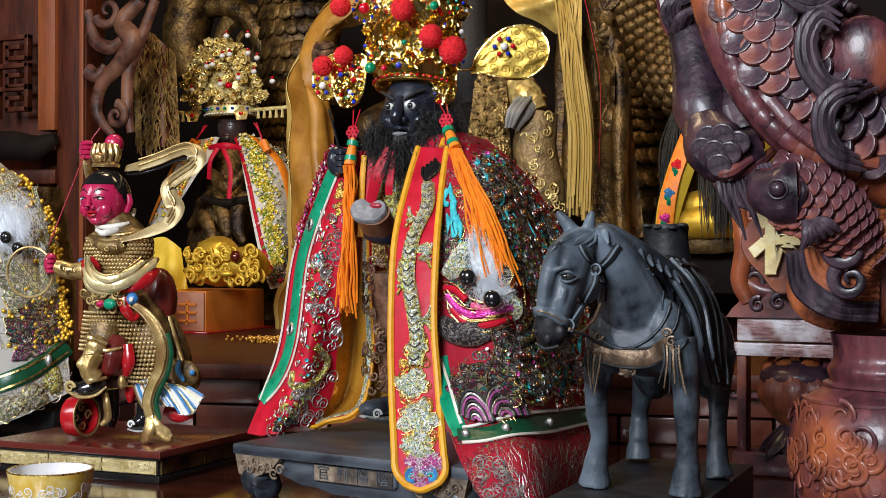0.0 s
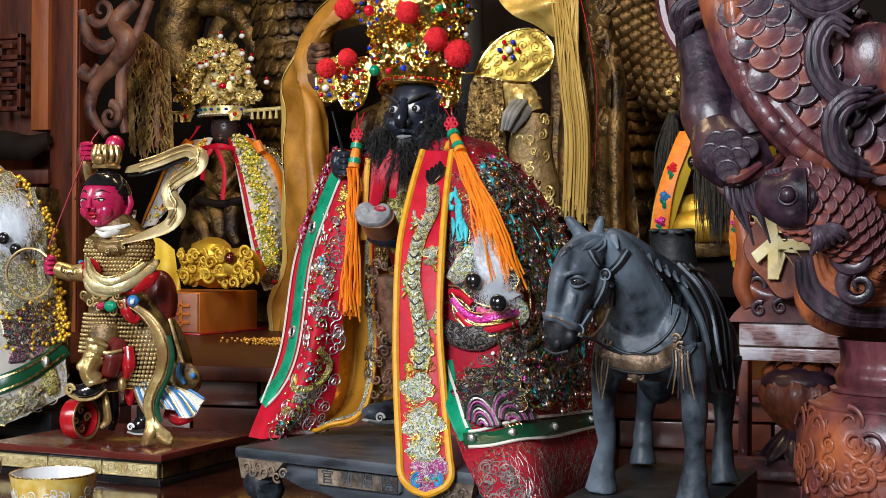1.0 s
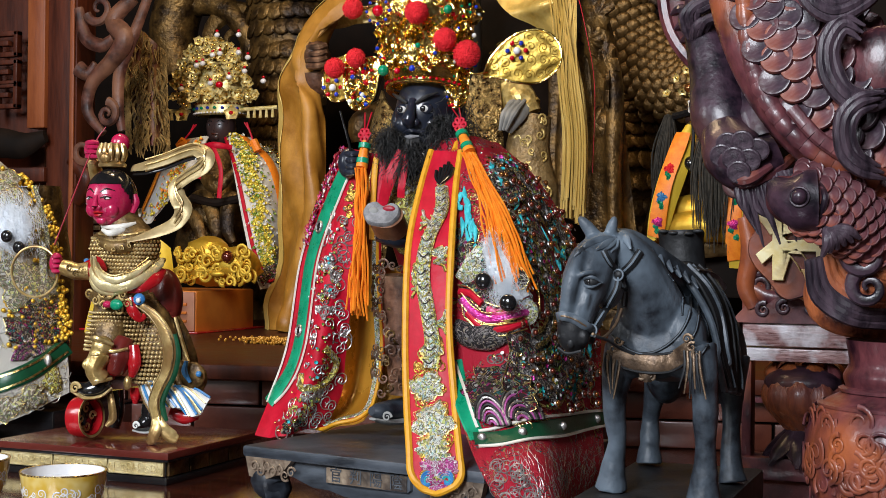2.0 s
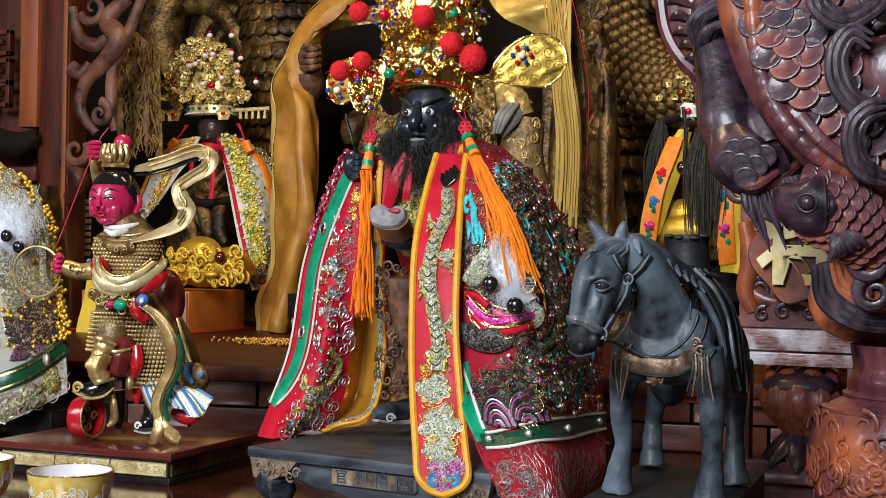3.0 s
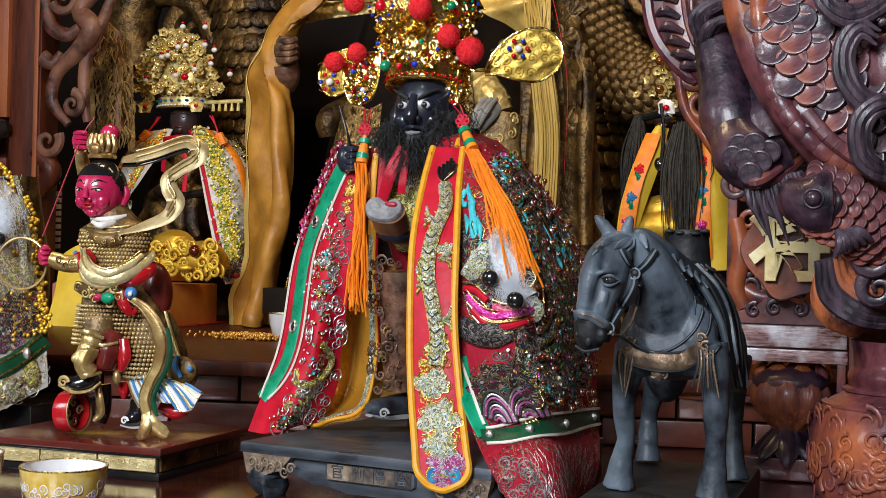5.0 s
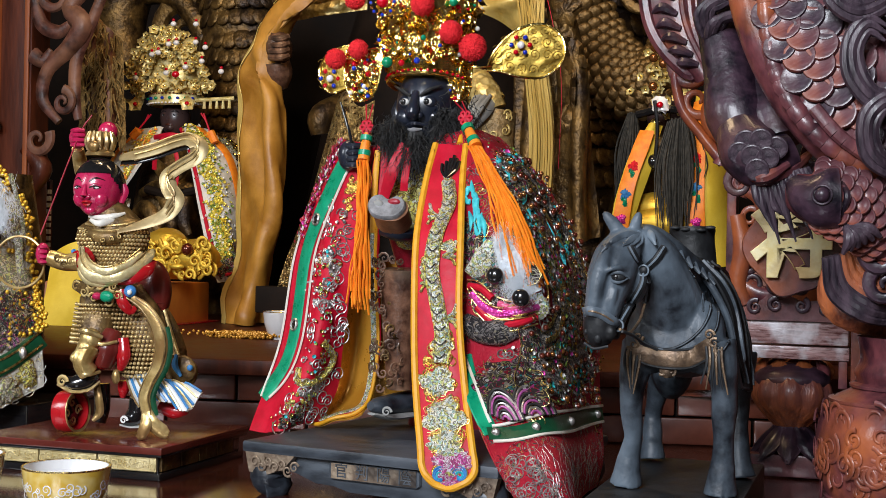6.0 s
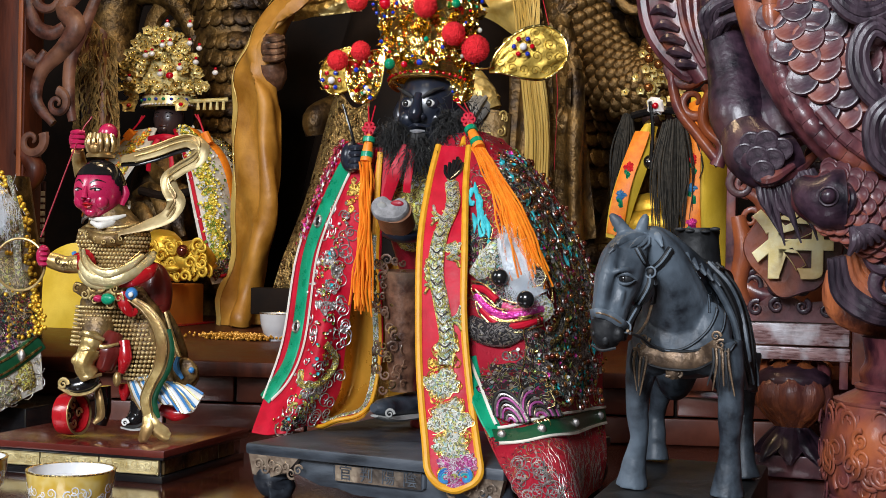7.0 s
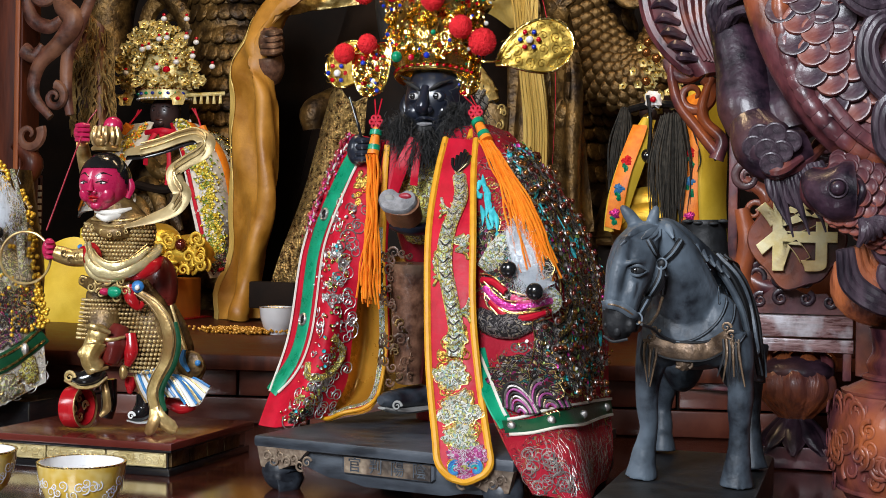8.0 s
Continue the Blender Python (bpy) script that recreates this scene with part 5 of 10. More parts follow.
# ---- crown ----
crown = empty("crown", (0, 0, 0), "tall gold foil crown with red pompoms, gems and wing plates", "crown")
CC = np.array((0.006, 0.034, 0.0))
part("cap", lathe([(0.040, 0.422), (0.046, 0.45), (0.052, 0.50), (0.052, 0.56), (0.03, 0.59)], 32, 0, CC), M["gold_foil"], crown)
part("brow_band", tube([CC + (0.0425 * math.sin(a), -0.0425 * math.cos(a), 0.4185 + 0.008 * math.cos(a)) for a in np.linspace(-1.9, 1.9, 24)], 0.0038, 40, 8, 0.6), M["gold_foil"], crown, "gold brow band")
gem_mesh = {k: Build().add(ball((0, 0, 0), 1.0, 12, 8), M[k]).mesh("gem") for k in ("red_gem", "green_gem", "blue_gem", "pearl", "amber")}


def gem(kind, p, r, parent, name="gem"):
    ob = new(name, gem_mesh[kind])
    ob.parent = parent
    ob.matrix_world = Matrix.Translation(p) @ Matrix.Diagonal((r, r, r, 1))
    return ob


for k, a in enumerate(np.linspace(-1.25, 1.25, 17)):
    gem("red_gem", CC + (0.0455 * math.sin(a), -0.0455 * math.cos(a), 0.4195 + 0.008 * math.cos(a)), 0.0017, crown)


def leaf_mesh(L, W, mat, seed):
    """A small curled foil leaf with a ragged rim."""
    rg = random.Random(seed)
    verts, faces = [], []
    n, m = 7, 5
    for i in range(n):
        s = i / (n - 1)
        w = W * math.sin(math.pi * min(1, s * 0.9 + 0.12)) * rg.uniform(0.8, 1.15)
        for j in range(m):
            t = j / (m - 1) * 2 - 1
            verts.append((t * w / 2, L * (s - 0.2), 0.25 * L * s * s + 0.15 * W * t * t + rg.uniform(-1, 1) * 0.04 * L))
    for i in range(n - 1):
        for j in range(m - 1):
            a = i * m + j
            faces.append((a, a + 1, a + m + 1, a + m))
    k = len(verts)
    verts += [(x, y, z - 0.0006) for x, y, z in verts]
    faces += [tuple(q + k for q in f[::-1]) for f in faces]
    return verts, faces


def foil(name, place, count, size, mat, parent, seed, label):
    """Many overlapping curled leaves over a surface given by place(rng) -> point, normal."""
    rg = random.Random(seed)
    kinds = [leaf_mesh(1.0, 0.75, mat, seed + k) for k in range(4)]
    b = Build()
    for _ in range(count):
        p, n = place(rg)
        s = size * rg.uniform(0.6, 1.3)
        m = Matrix.Translation(p) @ Vector(n).to_track_quat("Z", "Y").to_matrix().to_4x4() @ Matrix.Rotation(rg.uniform(0, 6.28), 4, "Z") @ Matrix.Rotation(rg.uniform(-0.6, 0.6), 4, "X") @ Matrix.Diagonal((s, s, s, 1))
        b.add(rg.choice(kinds), mat, m)
    return b.thing(name, label, parent=parent)


def crown_place(rg):
    a, z = rg.uniform(-1.7, 1.7), rg.uniform(0.437, 0.565)
    r = 0.046 + 0.05 * (z - 0.42)
    return CC + (r * math.sin(a), -r * math.cos(a), z), (math.sin(a), -math.cos(a), 0.1)


foil("foil_leaves", crown_place, 420, 0.014, M["gold_foil"], crown, 30, "curled gold foil leaves")
tagged(parts("foil_rings", [scroll(crown_place(random.Random(500 + k))[0] + np.array((0, -0.004, 0)), 0.006, 1.2, k, (-1) ** k, 0.0009, n=16) for k in range(60)], M["gold_foil"], crown), kind="stuff")


def side_flap(pts, mat, name, label, gems, seed):
    s = Surf(pts, 20, 20, lambda u, v: 0.0015 * math.sin(17 * u) * math.sin(13 * v))
    flap = part(name, s.mesh(0.0015), mat, crown, label)
    part("rim", tube([s.at(*q, 0.001) for q in ((0, 0), (0, 0.5), (0.02, 0.95), (0.5, 1), (0.98, 0.95), (1, 0.5), (1, 0), (0.5, 0), (0, 0))], 0.0012, 60, 6), M["gold_foil"], flap)
    rg = random.Random(seed)
    for k in range(gems):
        gem(rg.choice(("blue_gem", "red_gem", "green_gem", "blue_gem", "pearl")), s.at(rg.uniform(0.1, 0.95), rg.uniform(0.1, 0.98), 0.003), rg.uniform(0.0016, 0.0028), flap)
    foil("foil_leaves", lambda r: (lambda u, v: (s.at(u, v, 0.001), s.normal(u, v)))(r.uniform(0.05, 0.95), r.uniform(0.05, 0.95)), 40, 0.009, M["gold_foil"], flap, seed, "")
    return s


side_flap([[(-0.075, 0.000, 0.452), (-0.052, -0.008, 0.450), (-0.031, -0.012, 0.448)], [(-0.077, 0.000, 0.422), (-0.055, -0.008, 0.417), (-0.033, -0.012, 0.418)], [(-0.069, 0.002, 0.398), (-0.055, -0.004, 0.396), (-0.040, -0.010, 0.400)]], M["gold_foil"], "ear_flap", "gold foil ear flap set with gems", 16, 3)
side_flap([[(0.030, 0.020, 0.455), (0.045, 0.020, 0.454), (0.056, 0.030, 0.452)], [(0.030, 0.020, 0.425), (0.043, 0.020, 0.423), (0.055, 0.030, 0.425)], [(0.034, 0.020, 0.401), (0.045, 0.020, 0.397), (0.052, 0.030, 0.403)]], M["gold_foil"], "ear_flap", "gold foil ear flap set with gems", 14, 5)


def wing(pts, c_uv, label):
    s = Surf(pts, 24, 24, lambda u, v: 0.0006 * math.sin(21 * u + 5 * v) * math.sin(19 * v))
    w = part("wing_plate", s.mesh(0.0014), M["chased"], crown, label)
    rim = [s.at(0, 0.5, 0.001)] + [s.at(u, 0, 0.001) for u in (0.2, 0.5, 0.8)] + [s.at(1, v, 0.001) for v in (0.15, 0.5, 0.85)] + [s.at(u, 1, 0.001) for u in (0.8, 0.5, 0.2, 0.0)]
    part("rim", tube(rim, 0.0015, 50, 6), M["gold_foil"], w, "raised gold rim")
    tagged(parts("relief", [s.spiral(u, v, 0.006, 1.4, 5 * u + 3 * v, 1 if v > 0.5 else -1, 0.0003) for u in (0.2, 0.35, 0.5, 0.65, 0.8, 0.92) for v in (0.15, 0.38, 0.62, 0.85)], M["chased"], w), kind="stuff")
    p = s.at(*c_uv, 0.004)
    gem("pearl", p, 0.0042, w)
    for k in range(6):
        a = k * 1.047
        gem("blue_gem" if k % 2 else "red_gem", p + np.array((0.0095 * math.cos(a), 0.002 * math.cos(a) - 0.001, 0.009 * math.sin(a))), 0.0027, w)
    return s


wing([[(0.073, 0.030, 0.436), (0.089, 0.035, 0.465), (0.119, 0.045, 0.481), (0.143, 0.055, 0.476)], [(0.072, 0.030, 0.434), (0.093, 0.035, 0.451), (0.122, 0.045, 0.456), (0.151, 0.055, 0.452)], [(0.073, 0.030, 0.431), (0.095, 0.035, 0.428), (0.119, 0.045, 0.422), (0.141, 0.055, 0.431)]], (0.5, 0.45), "leaf-shaped gold wing plate with a gem flower")
part("wing_stem", tube([(0.051, 0.030, 0.436), (0.064, 0.030, 0.434), (0.078, 0.030, 0.435)], 0.0014, 10, 6), M["gold_foil"], crown)
wing([[(-0.077, 0.040, 0.459), (-0.093, 0.040, 0.462), (-0.115, 0.045, 0.457), (-0.126, 0.050, 0.446)], [(-0.076, 0.040, 0.443), (-0.095, 0.040, 0.440), (-0.115, 0.045, 0.437), (-0.128, 0.050, 0.433)], [(-0.076, 0.040, 0.421), (-0.094, 0.040, 0.414), (-0.111, 0.045, 0.411), (-0.124, 0.050, 0.420)]], (0.6, 0.7), "leaf-shaped gold wing plate with a gem flower")


def pompom(c, r, seed):
    pm = Build()
    rg = np.random.default_rng(seed)
    pm.add(ball(c, r * 0.93, 18, 12, 0.015, seed), M["pom"])
    for _ in range(900):
        d = unit(rg.normal(size=3))
        p = np.array(c) + d * r * 0.86
        q = np.array(c) + d * r * rg.uniform(0.97, 1.02) + rg.normal(size=3) * r * 0.03
        pm.add(tube([p, q], [r * 0.035, r * 0.012], 2, 3), M["pom"])
    pm.thing("pompom", "fluffy red wool pompom", parent=crown)
    part("wire", tube([c, np.array(c) * 0.5 + (CC + (0, -0.03, c[2])) * 0.5, CC + (0, -0.03, c[2] - 0.01)], 0.0007, 8, 5), M["gold_foil"], crown)


for k, (p, r) in enumerate((((-0.084, -0.010, 0.441), .0115), ((-0.054, -0.020, 0.449), .0108), ((-0.063, -0.010, 0.504), .0115), ((0.020, -0.030, 0.492), .0125), ((0.048, -0.020, 0.464), .0125), ((0.069, -0.011, 0.449), .0148))):
    pompom(p, r, k)
for p, r, k in (((-0.020, -0.024, 0.434), .0062, "green_gem"), ((-0.024, -0.030, 0.496), .0062, "red_gem"), ((-0.004, -0.024, 0.433), .0035, "red_gem"), ((0.013, -0.024, 0.435), .0035, "blue_gem"), ((0.047, -0.010, 0.497), .005, "green_gem"), ((0.021, -0.028, 0.458), .003, "green_gem")):
    gem(k, p, r, crown)
for k in range(16):
    a = k / 16 * 6.28
    c = np.array((-0.025, -0.028, 0.496))
    gem("amber" if k % 2 else "blue_gem", c + np.array((0.013 * math.cos(a), 0, 0.013 * math.sin(a))), 0.0019, crown)
rg = random.Random(77)
for k in range(44):
    p, n = crown_place(rg)
    gem(rg.choice(("blue_gem", "blue_gem", "red_gem", "green_gem", "pearl")), np.array(p) + 0.007 * np.array(n), rg.uniform(0.0014, 0.0026), crown)


def tassel(top, knot, mid, low, width, seed, n=46):
    ts = empty("tassel", (0, 0, 0), "orange silk tassel with a red knot hung from the crown", "tassel", "crown tassels")
    parts("red_cord", [tube([np.array(top) + (s * 0.004, 0, 0), np.array(knot) + (s * 0.001, 0, 0.006)], 0.0008, 6, 5) for s in (-1, 1)], M["red_silk"], ts)
    parts("knot", [tube([np.array(knot) + 0.006 * np.array((math.cos(a), 0, math.sin(a))) * q + (0, -0.002, 0) for q, a in ((0.1, a0), (1, a0 - 0.35), (1.15, a0), (1, a0 + 0.35), (0.1, a0))], 0.0013, 14, 6) for a0 in np.linspace(0, 5.24, 6)], M["red_silk"], ts, "red knotted cord flower")
    k0, k1 = np.array(knot) + (0, 0, -0.006), np.array(mid)
    part("collar", tube([k0, k0 * 0.5 + k1 * 0.5, k1], [0.0035, 0.0055, 0.0065], 8, 12), M["orange"], ts)
    for s in (0.2, 0.75):
        c = k0 * (1 - s) + k1 * s
        d = unit(k1 - k0) * 0.0028
        part("green_wrap", tube([c - d, c + d], 0.0066, 3, 14), M["green_silk"], ts, "green wrapping band")
    rg = np.random.default_rng(seed)
    strands = []
    for k in range(n):
        off = rg.normal(size=3) * np.array((0.5, 0.35, 0)) 
        path = [k1 + off * 0.005]
        for j, p in enumerate(low):
            path.append(np.array(p) + off * width * (0.6 + 0.4 * j) + (0, 0, rg.normal() * 0.006 if j == len(low) - 1 else 0))
        wav = [np.array(q) + rg.normal(size=3) * np.array((0.0012, 0.0012, 0)) for q in catmull(path, 9)]
        strands.append(tube(wav, 0.0010, 18, 4))
    tagged(parts("strand_fringe", strands, M["orange"], ts, "hanging orange silk strands"), kind="stuff")


tassel((-0.048, 0.000, 0.393), (-0.044, -0.015, 0.367), (-0.045, -0.022, 0.332), [(-0.042, -0.030, 0.279), (-0.043, -0.030, 0.232), (-0.045, -0.028, 0.183)], 0.009, 1)
tassel((0.045, 0.020, 0.397), onto(right, (0.060, 0.000, 0.375), 0.014), onto(right, (0.076, -0.015, 0.345), 0.012), [onto(right, p, 0.014) for p in ((0.106, -0.045, 0.306), (0.132, -0.070, 0.266), (0.154, -0.090, 0.215))], 0.012, 2, 80)

# ---- horse statue ----
H, HD, HB = M["horse"], M["horse_dark"], M["horse_bronze"]

# trunk, shoulders, rump, neck and head fused into one skin
flesh = [
    tube([(0.3080, -0.1780, 0.1716), (0.3061, -0.1600, 0.1696), (0.3038, -0.1100, 0.1688), (0.3044, -0.0400, 0.1663), (0.2997, 0.0200, 0.1608), (0.2964, 0.0500, 0.1544)], [0.0194, 0.0345, 0.0411, 0.0434, 0.0398, 0.0174], 24, 22, 1.0, (0, 0, 1)),  # barrel
    ball((0.2837, -0.1580, 0.1665), (0.0217, 0.0197, 0.0326), 16, 12),
    ball((0.3275, -0.1580, 0.1684), (0.0217, 0.0197, 0.0326), 16, 12),
    ball((0.2785, 0.0050, 0.1404), (0.0236, 0.0337, 0.0450), 16, 12),
    ball((0.3331, 0.0050, 0.1429), (0.0236, 0.0337, 0.0450), 16, 12),
    tube([(0.3008, -0.1500, 0.1868), (0.2983, -0.1650, 0.2071), (0.2914, -0.1820, 0.2317), (0.2829, -0.1950, 0.2485), (0.2755, -0.2020, 0.2546)], [0.0328, 0.0275, 0.0222, 0.0163, 0.0114], 24, 18, 1.0, (0.2, -1, 0)),  # neck
    tube([(0.3220, -0.0950, 0.2113), (0.3115, -0.1250, 0.2258), (0.2991, -0.1600, 0.2442), (0.2890, -0.1850, 0.2570), (0.2780, -0.1960, 0.2605)], [0.0135, 0.0142, 0.0108, 0.0072, 0.0048], 20, 12, 1.0, (0.2, -1, 0)),  # crest
    tube([(0.2703, -0.2050, 0.2525), (0.2649, -0.2220, 0.2360), (0.2613, -0.2300, 0.2193), (0.2579, -0.2380, 0.2005), (0.2561, -0.2430, 0.1842), (0.2558, -0.2430, 0.1724), (0.2572, -0.2400, 0.1643)], [0.0133, 0.0196, 0.0199, 0.0156, 0.0142, 0.0137, 0.0083], 26, 18, 0.95, (0.2, -1, 0)),  # head
    ball((0.2756, -0.2120, 0.2161), (0.0141, 0.0141, 0.0198), 16, 12),
    tube([(0.2715, -0.2220, 0.1957), (0.2655, -0.2320, 0.1793), (0.2638, -0.2360, 0.1700)], [0.0075, 0.0074, 0.0074], 10, 10, 1.0, (0.2, -1, 0)),  # jaw
    tube([(0.2598, -0.2380, 0.2453), (0.2556, -0.2500, 0.2218), (0.2527, -0.2520, 0.2007), (0.2516, -0.2520, 0.1867)], [0.0055, 0.0073, 0.0064, 0.0054], 12, 10, 1.0, (0.2, -1, 0)),  # nose ridge
    tube([(0.2613, -0.2520, 0.2248), (0.2705, -0.2490, 0.2277), (0.2786, -0.2300, 0.2240)], [0.0023, 0.0027, 0.0023], 10, 10, 1.0, (0.2, -1, 0)),  # brow
    tube([(0.2685, -0.2470, 0.2109), (0.2665, -0.2480, 0.2011), (0.2632, -0.2470, 0.1911)], [0.0032, 0.0036, 0.0027], 10, 10, 1.0, (0.2, -1, 0)),  # cheek ridge
    ball((0.2514, -0.2520, 0.1751), (0.0054, 0.0045, 0.0064), 16, 12),
    ball((0.2662, -0.2500, 0.1746), (0.0055, 0.0045, 0.0068), 16, 12),
    tube([(0.2740, -0.1500, 0.1607), (0.2704, -0.1550, 0.1382), (0.2671, -0.1520, 0.1177), (0.2665, -0.1500, 0.1008), (0.2673, -0.1480, 0.0906), (0.2677, -0.1440, 0.0765), (0.2645, -0.1400, 0.0620), (0.2629, -0.1390, 0.0536), (0.2618, -0.1380, 0.0448), (0.2607, -0.1365, 0.0327)], [0.0169, 0.0143, 0.0109, 0.0099, 0.0095, 0.0080, 0.0095, 0.0110, 0.0120, 0.0151], 30, 16, 1.0, (0.2, -1, 0)),  # leg
    tube([(0.3415, -0.1650, 0.1645), (0.3468, -0.1660, 0.1453), (0.3487, -0.1630, 0.1257), (0.3491, -0.1600, 0.1083), (0.3484, -0.1580, 0.0998), (0.3483, -0.1550, 0.0808), (0.3477, -0.1520, 0.0632), (0.3472, -0.1510, 0.0546), (0.3463, -0.1500, 0.0446), (0.3459, -0.1490, 0.0320)], [0.0177, 0.0137, 0.0113, 0.0113, 0.0109, 0.0089, 0.0099, 0.0114, 0.0124, 0.0154], 30, 16, 1.0, (0.2, -1, 0)),  # leg
    tube([(0.2736, 0.0100, 0.1342), (0.2643, 0.0220, 0.1100), (0.2585, 0.0300, 0.0888), (0.2557, 0.0340, 0.0738), (0.2562, 0.0300, 0.0598), (0.2572, 0.0260, 0.0506), (0.2572, 0.0240, 0.0451), (0.2577, 0.0225, 0.0327)], [0.0192, 0.0125, 0.0092, 0.0086, 0.0103, 0.0097, 0.0114, 0.0137], 30, 16, 1.0, (0.2, -1, 0)),  # leg
    tube([(0.3422, -0.0200, 0.1450), (0.3461, -0.0250, 0.1184), (0.3485, -0.0280, 0.0999), (0.3495, -0.0360, 0.0793), (0.3502, -0.0420, 0.0613), (0.3515, -0.0460, 0.0486), (0.3523, -0.0470, 0.0408), (0.3537, -0.0480, 0.0315)], [0.0221, 0.0143, 0.0099, 0.0082, 0.0098, 0.0103, 0.0113, 0.0140], 30, 16, 1.0, (0.2, -1, 0)),  # leg
    tube([(0.2645, -0.2140, 0.2576), (0.2589, -0.2160, 0.2656), (0.2541, -0.2170, 0.2713), (0.2511, -0.2170, 0.2746)], [0.0066, 0.0056, 0.0042, 0.0014], 12, 12, 0.7, (0.2, -1, 0)),  # ear
    tube([(0.2758, -0.2080, 0.2564), (0.2781, -0.2100, 0.2650), (0.2799, -0.2100, 0.2708), (0.2808, -0.2100, 0.2756)], [0.0057, 0.0052, 0.0042, 0.0014], 12, 12, 0.7, (0.2, -1, 0)),  # ear
]
b = Build()
fv, ff = sculpted(flesh)
muzzle = np.array((0.2568, -0.2520, 0.1688))
dark_face = [np.linalg.norm((np.array(fv[f[0]]) - muzzle) * (1, 0.7, 1)) < 0.0225 for f in ff]
b.add((fv, [f for f, d in zip(ff, dark_face) if not d]), H)
b.add((fv, [f for f, d in zip(ff, dark_face) if d]), HD)
skin = BVHTree.FromPolygons(b.v, b.f)


def cling(p, off, way=(0.2, -0.98, 0.03)):
    d = Vector(unit(way))
    hit_, nrm, _, _ = skin.ray_cast(Vector(p) + d * 0.2, -d, 0.5)
    return np.array(hit_ + d * off) if hit_ else np.array(p)


def laid(line, rad, mat, n=30, off=0.0008, flat=0.5, seg=8):
    """A strap or lock that follows the skin under a line."""
    b.add(tube([cling(p, off) for p in catmull(line, 16)], rad, n, seg, flat), mat)


# forelock swept to one side, and mane locks down the crest
laid([(0.2824, -0.2200, 0.2563), (0.2750, -0.2300, 0.2560), (0.2660, -0.2400, 0.2510), (0.2572, -0.2500, 0.2405)], [0.0019, 0.0037, 0.0033, 0.0007], H, 20, 0.001, 0.7)
laid([(0.2833, -0.2200, 0.2582), (0.2771, -0.2300, 0.2504), (0.2728, -0.2400, 0.2460)], [0.0019, 0.0033, 0.0007], H, 20, 0.001, 0.7)
laid([(0.2843, -0.2200, 0.2563), (0.2806, -0.2200, 0.2506), (0.2762, -0.2300, 0.2447)], [0.0019, 0.0028, 0.0007], H, 20, 0.001, 0.7)
laid([(0.2853, -0.2200, 0.2554), (0.2840, -0.2200, 0.2497), (0.2829, -0.2300, 0.2449)], [0.0019, 0.0028, 0.0007], H, 20, 0.001, 0.7)
b.add(tube([(0.2810, -0.1960, 0.2596), (0.2900, -0.2080, 0.2557), (0.2957, -0.2140, 0.2471)], [0.0024, 0.0038, 0.0009], 10, 8, 0.6, (0.2, -1, 0)), H)
b.add(tube([(0.2851, -0.1847, 0.2567), (0.2940, -0.1967, 0.2528), (0.3002, -0.2027, 0.2442)], [0.0024, 0.0038, 0.0009], 10, 8, 0.6, (0.2, -1, 0)), H)
b.add(tube([(0.2893, -0.1735, 0.2531), (0.2982, -0.1855, 0.2492), (0.3047, -0.1915, 0.2406)], [0.0024, 0.0039, 0.0010], 10, 8, 0.6, (0.2, -1, 0)), H)
b.add(tube([(0.2936, -0.1623, 0.2492), (0.3025, -0.1743, 0.2453), (0.3094, -0.1803, 0.2366)], [0.0025, 0.0039, 0.0010], 10, 8, 0.6, (0.2, -1, 0)), H)
b.add(tube([(0.2981, -0.1510, 0.2449), (0.3070, -0.1630, 0.2411), (0.3142, -0.1690, 0.2324)], [0.0025, 0.0039, 0.0010], 10, 8, 0.6, (0.2, -1, 0)), H)
b.add(tube([(0.3026, -0.1398, 0.2404), (0.3115, -0.1518, 0.2366), (0.3191, -0.1578, 0.2279)], [0.0025, 0.0040, 0.0010], 10, 8, 0.6, (0.2, -1, 0)), H)
b.add(tube([(0.3073, -0.1285, 0.2357), (0.3161, -0.1405, 0.2319), (0.3241, -0.1465, 0.2232)], [0.0025, 0.0040, 0.0010], 10, 8, 0.6, (0.2, -1, 0)), H)
b.add(tube([(0.3120, -0.1173, 0.2309), (0.3208, -0.1293, 0.2271), (0.3292, -0.1353, 0.2183)], [0.0026, 0.0040, 0.0010], 10, 8, 0.6, (0.2, -1, 0)), H)
b.add(tube([(0.3169, -0.1060, 0.2258), (0.3256, -0.1180, 0.2220), (0.3344, -0.1240, 0.2132)], [0.0026, 0.0041, 0.0010], 10, 8, 0.6, (0.2, -1, 0)), H)
# eye, nostrils and mouth
eye = cling((0.2690, -0.2400, 0.2197), -0.001)
b.add(ball(eye, (0.0068, 0.0040, 0.0046), 16, 10), HD)
b.add(ball(eye + (-0.0008, -0.0022, 0.0002), (0.0030, 0.0022, 0.0030), 12, 8), M["black"])
for dz, w, r in ((0.0040, 0.0095, 0.0016), (-0.0040, 0.0085, 0.0013)):
    b.add(tube([eye + (-w, -0.0008, -0.001), eye + (-0.4 * w, -0.0030, dz * 0.8), eye + (0.3 * w, -0.0030, dz), eye + (w, 0.003, -0.0005)], [0.0006, r, r, 0.0006], 12, 8), H)
b.add(ball(cling((0.2557, -0.2500, 0.1695), -0.001), (0.0032, 0.0024, 0.0043), 12, 8), HD)
b.add(ball(cling((0.2460, -0.2500, 0.1747), -0.001), (0.0018, 0.0024, 0.0025), 12, 8), HD)
